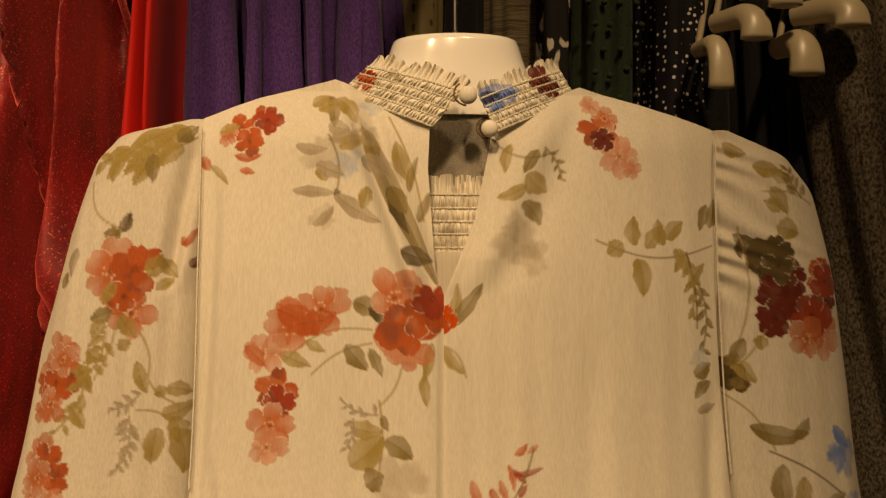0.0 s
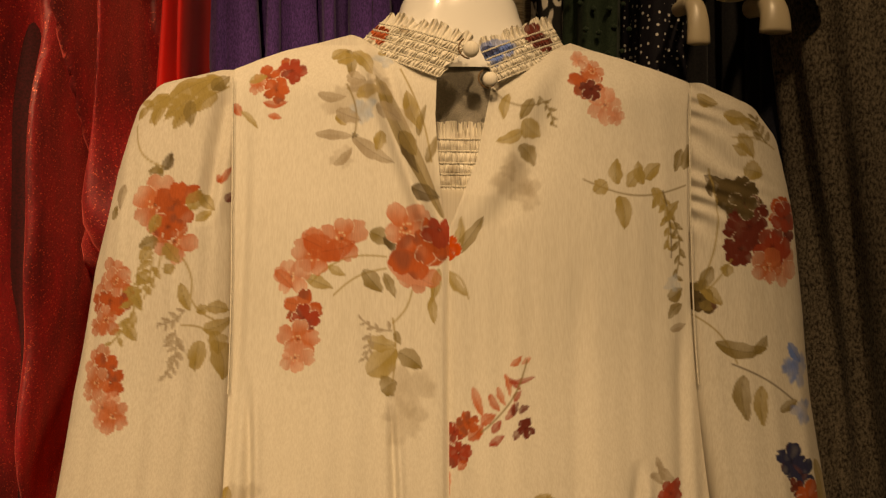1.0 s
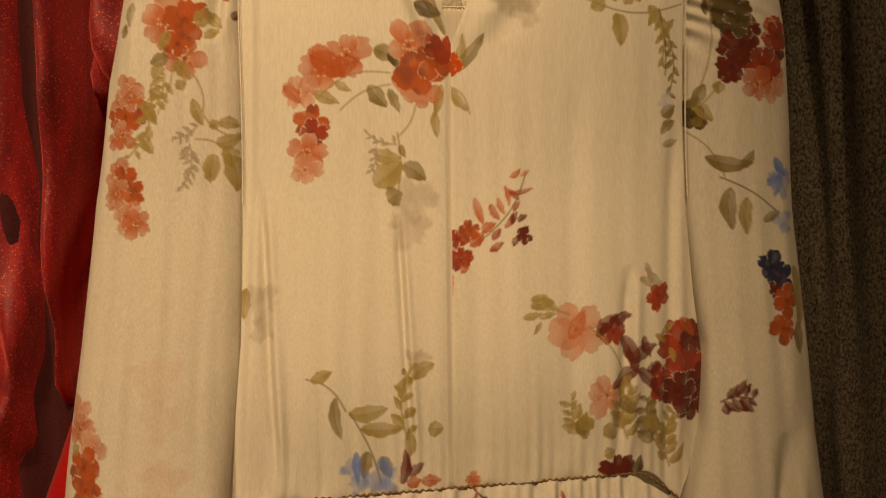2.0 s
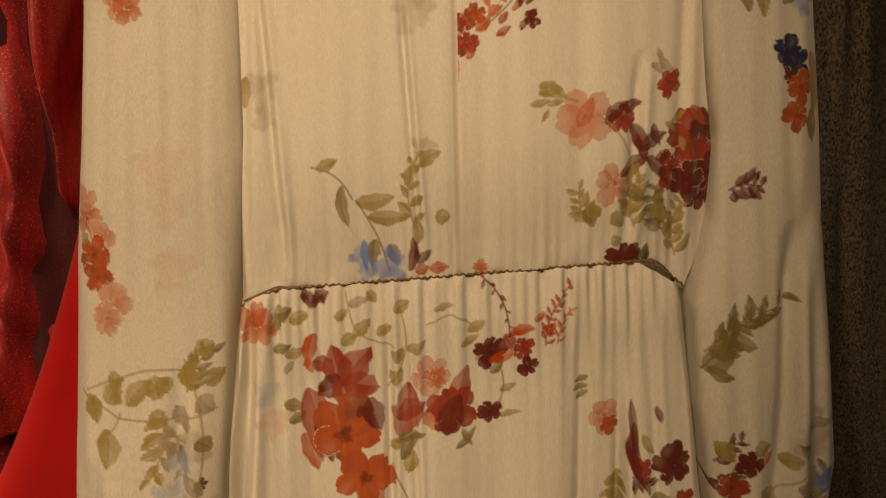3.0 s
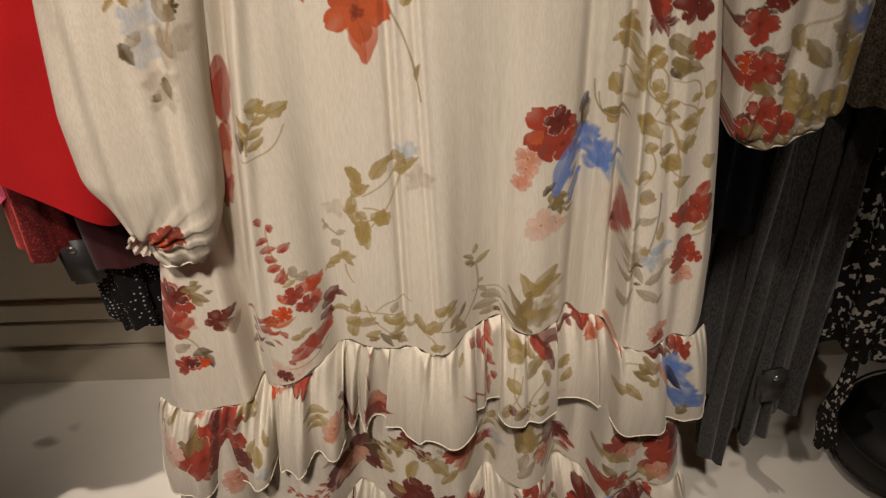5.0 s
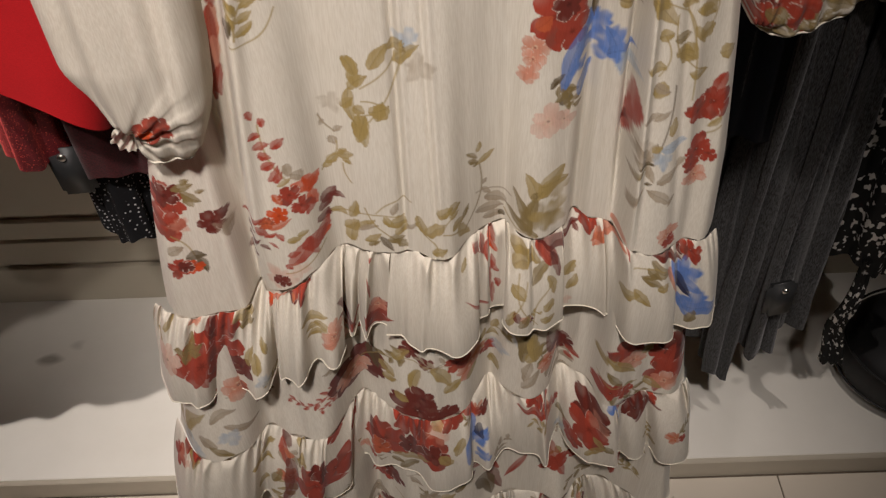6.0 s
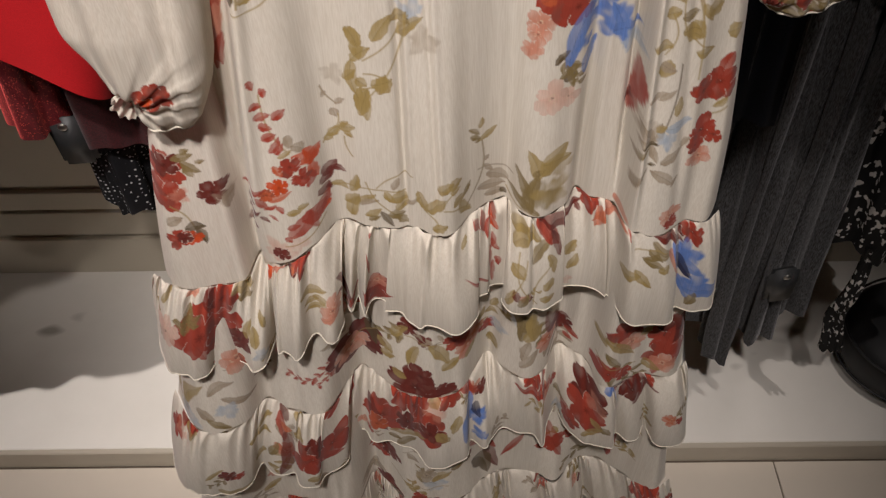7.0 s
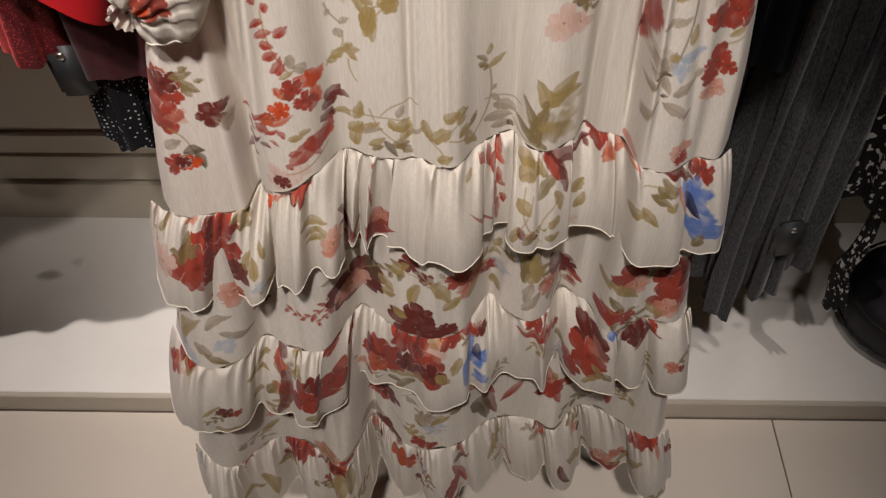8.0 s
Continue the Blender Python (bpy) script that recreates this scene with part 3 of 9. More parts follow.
def sleeve(side):
    """A full sleeve gathered at the shoulder, closed with an elastic cuff; front half fine, back half coarse."""
    zs, outer, inner = SLEEVE_L if side < 0 else SLEEVE_R
    nv = int(0.78 / STEP)
    v = np.linspace(0, 1, nv)
    z1 = zs[-1] - (zs[-1] - zs[0]) * np.where(v < 0.1, v * v / 0.1, v)
    xo, xi = np.interp(z1, zs, outer), np.interp(z1, zs, inner)
    xo = xo * np.interp(z1, [1.08, 1.3, 1.6, 1.83], [0.99, 1.005, 1.045, 1.05] if side < 0 else [1.0, 1.012, 1.048, 1.07])
    kernel = np.ones(9) / 9
    xo[4:-4], xi[4:-4] = np.convolve(xo, kernel, "valid"), np.convolve(xi, kernel, "valid")
    theta = np.concatenate([np.linspace(math.pi, 0, 124), np.linspace(0, -math.pi, 18)[1:-1]])
    ct, st = np.cos(theta), np.sin(theta)
    half, mid = (xo - xi) / 2, (xo + xi) / 2
    x = mid[:, None] + np.abs(half)[:, None] * ct[None, :]
    z = np.broadcast_to(z1[:, None], x.shape).copy()
    if side > 0:
        z = z + 0.013 * np.clip((1.24 - z) / 0.10, 0, 1) * ((x - 0.25) / 0.05)
    depth = np.clip(np.abs(half), 0.004, 0.05) * 0.9
    base = body(x, z)
    lift = np.interp(z1, [1.06, 1.12, 1.3, 1.5, 1.75, 1.84], [-0.008, -0.020, -0.008, 0.018, 0.030, 0.030])
    flat = np.where(side * ct < 0, 0.28, 0.8) if side > 0 else np.where(ct > 0, 0.28, 0.8)
    y = base + lift[:, None] + depth[:, None] * (0.5 - np.sign(st) * np.abs(st) ** flat)[None, :]
    amp = np.interp(z1, [1.06, 1.12, 1.25, 1.5, 1.75, 1.80, 1.83], [0.0025, 0.003, 0.002, 0.0010, 0.0008, 0.001, 0.0006])
    y = y + amp[:, None] * wob(x, z, 0.032, 0.9, 21 + side) + 0.0005 * wob(x, z, 0.018, 0.15, 25 + side)
    cuff = np.exp(-(z1 - zs[0]) / 0.022)[:, None]
    near_cuff = (z1 - zs[0])[:, None]
    y = y + 0.0055 * np.exp(-near_cuff / 0.02) * (1.2 - np.exp(-near_cuff / 0.008)) * np.tanh(1.5 * wob(x, z * 0.15, 0.022, 1.0, 31, 4))
    hole = (-0.243, 1.106) if side < 0 else (0.214, 1.122)
    rad, turn = np.hypot(x - hole[0], z - hole[1]), np.arctan2(z - hole[1], x - hole[0])
    y = y + 0.0028 * np.exp(-rad / 0.028) * (1 - np.exp(-rad / 0.010)) * np.tanh(2 * np.sin(13 * turn + 2 * np.sin(3 * turn + side))) + 0.012 * np.exp(-((rad / 0.008) ** 2))
    if side > 0:
        y = y + 0.0024 * np.exp(-(x - 0.190) / 0.030) * np.clip((z - 1.70) / 0.03, 0, 1) * np.sin((z + 0.5 * (x - 0.19)) * 6.28 / 0.017 + 2 * np.sin(z * 90))
        y = y + crease(x, z, 0.243, 1.15, 0.262, 1.42, 0.012, 0.009) + crease(x, z, 0.285, 1.18, 0.270, 1.45, 0.005, 0.008)
    else:
        y = y + crease(x, z, -0.205, 1.10, -0.200, 1.36, 0.007, 0.007) + crease(x, z, -0.250, 1.09, -0.262, 1.30, 0.005, 0.008)
        y = y + crease(x, z, -0.180, 1.72, -0.168, 1.83, 0.006, 0.006)
    P = np.stack([x, y, z], axis=-1)
    pr = Print(P, 11 + side)
    (print_sleeve_left if side < 0 else print_sleeve_right)(pr)
    ob = dress_part("sleeve", P, M_SLEEVE, "sheer puffed sleeve gathered into an elastic cuff", True, pr.done())
    k = int(np.argmin((P[..., 0] - hole[0]) ** 2 + (P[..., 2] - hole[1]) ** 2 + 10 * (P[..., 1] > body(hole[0], hole[1]))))
    hx, hy, hz = P.reshape(-1, 3)[k]
    a = np.linspace(0, 2 * math.pi, 90, endpoint=False)
    frill = []
    for h in np.linspace(0, 1, 9):
        r = 0.008 + 0.004 * h + 0.0012 * h * np.sin(7 * a + side) + 0.0006 * np.sin(13 * a)
        frill.append(np.stack([hx - 0.006 * h + r * 0.75 * np.cos(a), hy - 0.006 * h - 0.004 * h * np.sin(a) + 0.0015 * np.sin(9 * a + 2), hz - 0.007 * h + r * np.sin(a)], axis=-1))
    frill = np.stack(frill)
    fp = Print(frill, 31 + side)
    fp.flower(hx + 0.012, hz - 0.012, 0.014, RUST, 5, False)
    if side < 0:
        sheet("cuff_frill", frill, M_SLEEVE, ob, "gathered frill of the elastic cuff", True, fp.done())
    ring = P[-1, ::3] * 1.0
    ring = np.concatenate([ring, ring[:1]])
    sheet("cuff", tube_points(ring, 0.0009, 6), M_THREAD, ob, "narrow gathered cuff edge", True)
    return ob


SEAM_1, SEAM_2, SEAM_3, HEM_3 = 0.935, 0.690, 0.435, 0.290

# plan lines of the three gathered seams: across and depth, fold by fold
SEAM_PLAN_1 = [(-0.290, 0.354), (-0.275, 0.342), (-0.257, 0.334), (-0.234, 0.338), (-0.212, 0.342), (-0.203, 0.348), (-0.197, 0.372), (-0.188, 0.358), (-0.167, 0.345), (-0.153, 0.346), (-0.136, 0.359), (-0.124, 0.381),
               (-0.096, 0.376), (-0.074, 0.372), (-0.052, 0.373), (-0.035, 0.362), (-0.020, 0.364), (-0.005, 0.387), (0.007, 0.399), (0.020, 0.407), (0.029, 0.409), (0.039, 0.392), (0.054, 0.382), (0.074, 0.393), (0.084, 0.403), (0.091, 0.420),
               (0.105, 0.409), (0.121, 0.405), (0.126, 0.399), (0.132, 0.376), (0.144, 0.366), (0.162, 0.365), (0.172, 0.372), (0.185, 0.384), (0.204, 0.382), (0.220, 0.397)]
SEAM_PLAN_2 = [(-0.330, 0.363), (-0.298, 0.315), (-0.280, 0.308), (-0.256, 0.312), (-0.241, 0.326), (-0.230, 0.347), (-0.217, 0.348), (-0.200, 0.336), (-0.175, 0.330), (-0.154, 0.338), (-0.145, 0.358), (-0.126, 0.391), (-0.114, 0.386), (-0.093, 0.366),
               (-0.074, 0.353), (-0.049, 0.348), (-0.025, 0.352), (-0.010, 0.364), (0.0, 0.383), (0.019, 0.408), (0.029, 0.390), (0.049, 0.373), (0.071, 0.376), (0.081, 0.388), (0.092, 0.413), (0.113, 0.407), (0.127, 0.392), (0.136, 0.366),
               (0.152, 0.359), (0.171, 0.370), (0.185, 0.378), (0.198, 0.371), (0.221, 0.375), (0.237, 0.392)]
SEAM_PLAN_3 = [(-0.365, 0.345), (-0.345, 0.326), (-0.300, 0.313), (-0.284, 0.331), (-0.261, 0.351), (-0.220, 0.348), (-0.195, 0.332), (-0.171, 0.313), (-0.158, 0.318), (-0.148, 0.345), (-0.136, 0.384), (-0.117, 0.376), (-0.100, 0.357), (-0.070, 0.340),
               (-0.033, 0.342), (-0.010, 0.351), (0.012, 0.374), (0.051, 0.388), (0.081, 0.385), (0.110, 0.369), (0.135, 0.400), (0.174, 0.401), (0.198, 0.382), (0.215, 0.370), (0.236, 0.358), (0.262, 0.372)]
# plan lines of the two rolled hems that show: across and depth, flute by flute
HEM_PLAN_1 = [(-0.321, 0.366), (-0.306, 0.334), (-0.291, 0.316), (-0.266, 0.318), (-0.246, 0.337), (-0.236, 0.338), (-0.216, 0.322), (-0.204, 0.328), (-0.196, 0.352), (-0.190, 0.334), (-0.172, 0.320), (-0.153, 0.337), (-0.136, 0.333), (-0.128, 0.346),
              (-0.134, 0.382), (-0.121, 0.370), (-0.117, 0.385), (-0.108, 0.364), (-0.102, 0.381), (-0.086, 0.379), (-0.087, 0.363), (-0.068, 0.361), (-0.060, 0.356), (-0.046, 0.345), (-0.012, 0.343), (0.003, 0.361), (0.005, 0.381),
              (0.013, 0.389), (0.016, 0.399), (0.031, 0.400), (0.027, 0.374), (0.036, 0.361), (0.051, 0.363), (0.057, 0.372), (0.070, 0.367), (0.085, 0.374), (0.089, 0.398), (0.102, 0.396), (0.118, 0.391), (0.129, 0.381),
              (0.128, 0.396), (0.135, 0.374), (0.145, 0.356), (0.165, 0.351), (0.190, 0.353), (0.198, 0.376), (0.213, 0.367), (0.226, 0.368), (0.243, 0.396)]
HEM_PLAN_2 = [(-0.363, 0.350), (-0.343, 0.312), (-0.317, 0.290), (-0.296, 0.300), (-0.279, 0.296), (-0.261, 0.307), (-0.250, 0.330), (-0.231, 0.322), (-0.212, 0.320), (-0.203, 0.305), (-0.181, 0.300), (-0.175, 0.320), (-0.152, 0.331), (-0.145, 0.367),
              (-0.131, 0.375), (-0.122, 0.365), (-0.096, 0.360), (-0.070, 0.344), (-0.060, 0.332), (-0.031, 0.329), (-0.008, 0.336), (-0.003, 0.358), (0.015, 0.354), (0.022, 0.366), (0.034, 0.375), (0.056, 0.366), (0.074, 0.365), (0.081, 0.355),
              (0.089, 0.378), (0.103, 0.400), (0.111, 0.380), (0.130, 0.361), (0.149, 0.346), (0.164, 0.347), (0.172, 0.369), (0.184, 0.361), (0.198, 0.363), (0.206, 0.374), (0.217, 0.354), (0.236, 0.349), (0.252, 0.362), (0.261, 0.388)]


def plan(x, line):
    """Depth along a seam's plan line."""
    xs, ys = zip(*line)
    return spline(x, xs, ys)


def seam_height(x):
    """The first seam sags on one side, where the skirt swings out."""
    return SEAM_1 - 0.034 * np.clip((-0.140 - x) / 0.06, 0, 1) - 0.008 * np.clip((x - 0.10) / 0.08, 0, 1)


def skirt_top():
    nu, nv = int(0.48 / STEP), int(0.47 / STEP)
    u, v = np.meshgrid(np.linspace(0, 1, nu), np.linspace(0, 1, nv))
    z = waist_line(-0.165 + 0.345 * u)
    z = z + (seam_height(-0.272 + 0.496 * u) - z) * v
    left = np.interp(z, [0.90, 1.055, 1.15, 1.27, 1.39], [-0.280, -0.253, -0.222, -0.185, -0.166])
    right = np.interp(z, [0.92, 1.0, 1.105, 1.28, 1.367, 1.39], [0.220, 0.218, 0.209, 0.190, 0.180, 0.170])
    x = left + (right - left) * u
    y = skirt_depth(x, z, u)
    P = np.stack([x, y, z], axis=-1)
    pr = Print(P, 7)
    print_skirt(pr)
    return dress_part("skirt_panel", P, M_CHIFFON, "", False, pr.done())


def skirt_depth(x, z, u):
    """The depth of the upper skirt's face: gathers at the waist, long folds that open towards the first seam."""
    drop = np.clip((WAIST_Z - z) / (WAIST_Z - seam_height(x)), 0, 1)
    flat = body(x, z)
    y = flat + (plan(x, SEAM_PLAN_1) - body(x, seam_height(x))) * drop**1.4
    y = y + 0.035 * np.clip(np.abs(u - 0.5) * 2 - 0.94, 0, 1) ** 1.5 / 0.06**1.5 * (1.0 - 0.7 * drop)
    below = waist_line(x) - z
    gather = np.exp(-below / 0.05) * (1.15 - np.exp(-below / 0.006))
    y = y + gather * (0.0050 * np.tanh(1.3 * wob(x, z * 0.2, 0.013, 2.0, 18, 7)) + 0.0032 * wob(x, z * 0.2, 0.036, 2.0, 19, 6)) + 0.0008 * np.exp(-below / 0.003) - 0.004 * np.exp(-((z - 1.36) / 0.03) ** 2)
    y = y + 0.0007 * wob(x, z, 0.048, 3.0, 13) + 0.0003 * wob(x, z, 0.018, 0.5, 14)
    for a, b, depth, width in ((-0.055, -0.060, 0.005, 0.0035), (-0.040, -0.032, 0.003, 0.0030), (0.092, 0.094, 0.004, 0.005), (-0.152, -0.197, 0.012, 0.006), (0.142, 0.175, 0.004, 0.005)):
        y = y + crease(x, z, b, SEAM_1 - 0.02, a, WAIST_Z + 0.01, depth, width)
    return y + crease(x, z, 0.128, SEAM_1 - 0.02, 0.122, WAIST_Z + 0.01, 0.018, 0.0045) * np.clip((1.32 - z) / 0.2, 0.08, 1)


def flounce(seam_line, seam_z, hem_line, drop, seed, printer, puff=0.004):
    """A gathered flounce: crimped along its seam, opening into deep flutes at its rolled hem."""
    hx, hy = np.array(hem_line).T
    run = np.concatenate([[0], np.cumsum(np.hypot(np.diff(hx), np.diff(hy)))])
    nu, nv = int(run[-1] / STEP), int(drop * 1.08 / STEP)
    along, v = np.meshgrid(np.linspace(0, run[-1], nu), np.linspace(0, 1, nv))
    X, Y = spline(along, run, hx), spline(along, run, hy)
    lo, hi = seam_line[0][0], seam_line[-1][0]
    level = np.maximum.accumulate(X, axis=1) + 0.0006 * along
    soft = np.linspace(level[0, 0], level[0, -1], nu)[None, :]
    level = 0.85 * level + 0.15 * soft
    xs = lo + (hi - lo) * (level - level[:, :1]) / (level[:, -1:] - level[:, :1])
    ys, zs = plan(xs, seam_line), seam_z(xs)
    x = xs + (X - xs) * v**0.85
    y = ys + (Y - ys) * np.sin(1.5708 * v) ** 0.9 - puff * np.sin(3.1416 * v**0.6) - 0.0012
    crimp = np.exp(-v / 0.24) * (1 - np.exp(-v / 0.025))
    y = y + crimp * (0.0130 * np.clip(0.6 + 0.6 * wob(along, v * 0, 0.12, 1.0, seed + 9, 4), 0.1, 1.3) * np.tanh(1.4 * wob(along, v * 0.1, 0.021, 1.0, seed + 1, 7)) + 0.0070 * wob(along, v * 0.05, 0.045, 1.0, seed + 7, 6))
    y = y + 0.0046 * v**0.7 * np.tanh(2.2 * wob(along, v * 0.1, 0.055, 2.0, seed)) + 0.0004 * wob(along, v * 0.1, 0.018, 0.5, seed + 2)
    z = zs - drop * v + 0.0014 * np.exp(-v / 0.06) * wob(along, v * 0, 0.018, 1.0, seed + 8, 6) + 0.0020 * v * wob(along, v * 0, 0.06, 1.0, seed + 5)
    P = np.stack([x, y, z], axis=-1)
    pr = Print(P, seed, along, z)
    printer(pr)
    ob = dress_part("ruffle", P, M_CHIFFON, "gathered flounce with a rolled hem", False, pr.done())
    sheet("hem_edge", tube_points(P[-1, ::2] + np.array([0, -0.0004, 0]), 0.00065, 6), M_THREAD, ob, "cream rolled hem stitching", True)
    return ob


def tier(upper, upper_z, lower, z_low, seed, printer):
    """A plain gathered tier of the skirt between two seams, mostly under the flounce above it."""
    left, right = upper[0][0] + 0.012, upper[-1][0] - 0.004
    nu, nv = int(0.62 / STEP / 1.2), int((upper_z - z_low) / STEP / 1.2)
    u, v = np.meshgrid(np.linspace(0, 1, nu), np.linspace(0, 1, nv))
    xa = left + (right - left) * u
    xb = lower[0][0] + 0.004 + (lower[-1][0] - lower[0][0] - 0.008) * u
    x = xa + (xb - xa) * v
    back = plan(xa, upper) + 0.006
    y = back + (plan(xb, lower) - back) * v**0.8 + 0.004 * np.sin(3.1416 * v)
    y = y + 0.0040 * np.tanh(1.5 * wob(x, v * 0.2, 0.040, 1.0, seed)) * (1 - 0.4 * v) + 0.004 * np.exp(-v / 0.3) * np.tanh(wob(x, v * 0.1, 0.014, 1.0, seed + 3, 6))
    y = y + 0.03 * (np.clip(np.abs(u - 0.5) * 2 - 0.95, 0, 1) / 0.05) ** 1.5 * (1 - v) ** 0.5
    z = upper_z + (z_low - upper_z) * v
    P = np.stack([x, y, z], axis=-1)
    pr = Print(P, seed)
    printer(pr)
    return dress_part("skirt_tier", P, M_CHIFFON, "", False, pr.done())


def hem_plan_3():
    """The lowest hem: even flutes that follow the seam above and swing out."""
    x = np.linspace(-0.385, 0.300, 58)
    y = plan(np.interp(x, [-0.385, 0.300], [-0.365, 0.262]), SEAM_PLAN_3)
    return [(float(a + 0.006 * math.sin(k * 1.26 + 1.2)), float(b - 0.010 + 0.016 * math.sin(k * 1.26) - 0.006 * math.sin(k * 0.5))) for k, (a, b) in enumerate(zip(x, y))]


def dress_back():
    """The plain back of the dress, seen only through its openings and from behind."""
    nu, nv = 60, 120
    u, v = np.meshgrid(np.linspace(0, 1, nu), np.linspace(0, 1, nv))
    z = np.interp(u, [0, 0.3, 0.5, 0.7, 1], [1.832, 1.855, 1.775, 1.855, 1.828])
    z = z + (HEM_3 + 0.01 - z) * v
    left = np.interp(z, [0.2, 0.9, 1.05, 1.27, 1.39, 1.6, 1.83], [-0.345, -0.27, -0.25, -0.185, -0.164, -0.159, -0.163])
    right = np.interp(z, [0.2, 0.9, 1.1, 1.28, 1.367, 1.45, 1.6, 1.83], [0.31, 0.226, 0.208, 0.19, 0.18, 0.20, 0.192, 0.194])
    x = left + (right - left) * u
    y = body(x, z) + 0.052 + 0.03 * np.sin(3.14 * u) * np.clip((1.5 - z) / 0.3, 0.2, 1) + 0.004 * wob(x, z, 0.05, 2.0, 41)
    P = np.stack([x, y, z], axis=-1)
    return dress_part("back_panel", P, M_CHIFFON, "", False, Print(P, 2).done())


def smocked(name, base_a, base_b, top_a, top_b, rows, waves, seed, printer, frill=0.006, bow=0.0, label="smocked collar with a frilled edge"):
    """An elastic smocked band: ruched between stitch lines, with a frill along the top."""
    nu, nv = 260, 80
    s, h = np.meshgrid(np.linspace(0, 1, nu), np.linspace(0, 1, nv))
    A, B, C, D = (np.array(p) for p in (base_a, base_b, top_a, top_b))
    P = ((1 - s) * (1 - h))[..., None] * A + (s * (1 - h))[..., None] * B + ((1 - s) * h)[..., None] * C + (s * h)[..., None] * D
    frill_part = np.clip((h - 0.80) / 0.20, 0, 1)
    ruche = np.sin(6.2832 * 1.35 * waves * s + 2.6 * wob(s, h, 0.10, 0.30, seed)) + 0.5 * wob(s, h, 0.03, 0.4, seed + 6)
    bulge = np.abs(np.sin(3.14159 * rows * np.clip(h / 0.8, 0, 1)))
    push = 0.0011 * (1 - 0.5 * frill_part) * ruche * (0.25 + 0.75 * bulge) + 0.0018 * bulge + 0.0030 * frill_part * wob(s, h * 0.2, 0.05, 1.0, seed + 1, 4)
    P[..., 1] += bow * 4 * s * (1 - s) - push
    P[..., 2] += frill_part * frill * (1.25 * np.abs(np.sin(3.14159 * waves * 0.40 * s + 0.7 * wob(s, h * 0, 0.2, 1.0, seed + 2, 3))) ** 0.7 + 0.4 * wob(s, h * 0, 0.5, 1.0, seed + 4, 3))
    pr = Print(P, seed)
    printer(pr)
    ob = dress_part(name, P, M_SMOCK, label, False, pr.done())
    for k in range(rows + 1):
        j = int((k / rows) * 0.8 * (nv - 1))
        line = P[j, ::2] + np.array([0, -0.0008, 0])
        line[:, 2] += 0.0004 * np.where(np.arange(len(line)) % 4 < 2, 1, -1)
        sheet("stitch_line", tube_points(line, 0.0006, 5), M_THREAD, ob, "", True)
    return ob


def button(x, y, z, r):
    """A cloth-covered ball button with a flattened front and a thread loop."""
    n = 20
    th, ph = np.meshgrid(np.linspace(0, 2 * math.pi, n, endpoint=False), np.linspace(0.02, math.pi - 0.02, 14))
    P = np.stack([x + r * np.sin(ph) * np.cos(th), y - 0.72 * r * np.cos(ph), z + r * np.sin(ph) * np.sin(th)], axis=-1)
    ob = dress_part("button", P, M_SMOCK, "cloth-covered ball button", True, Print(P, 3).done())
    loop = [(x + 1.5 * r * math.cos(a), y + 0.001, z + 0.2 * r + 1.3 * r * math.sin(a)) for a in np.linspace(2.2, 4.6, 12)]
    sheet("loop", tube_points(loop, 0.0007, 5), M_SEAM, ob, "", True)
    return ob


def waist_seam():
    x = np.linspace(-0.163, 0.178, 240)
    z = waist_line(x)
    y = body(x, z) + 0.0002 - 0.004 * np.exp(-((z - 1.36) / 0.03) ** 2) + 0.0004 * np.sin(x * 800)
    side = np.clip(np.abs(x - 0.008) - 0.15, 0, 1)
    return dress_part("waist_seam", tube_points(np.stack([x, y + 0.4 * side, z + 0.0008 * np.sin(x * 1300)], axis=-1), 0.0009, 6), M_SEAM, "dark overlocked elastic waist seam", True)


def arm_seam(side):
    zs, outer, inner = SLEEVE_L if side < 0 else SLEEVE_R
    z = np.linspace(1.60, 1.832, 80)
    x = np.interp(z, zs, inner)
    y = body(x, z) + 0.010 + 0.02 * np.clip((z - 1.815) / 0.045, 0, 1) ** 2
    return dress_part("armhole_seam", tube_points(np.stack([x, y, z], axis=-1), 0.0006, 5), M_THREAD, "", True)


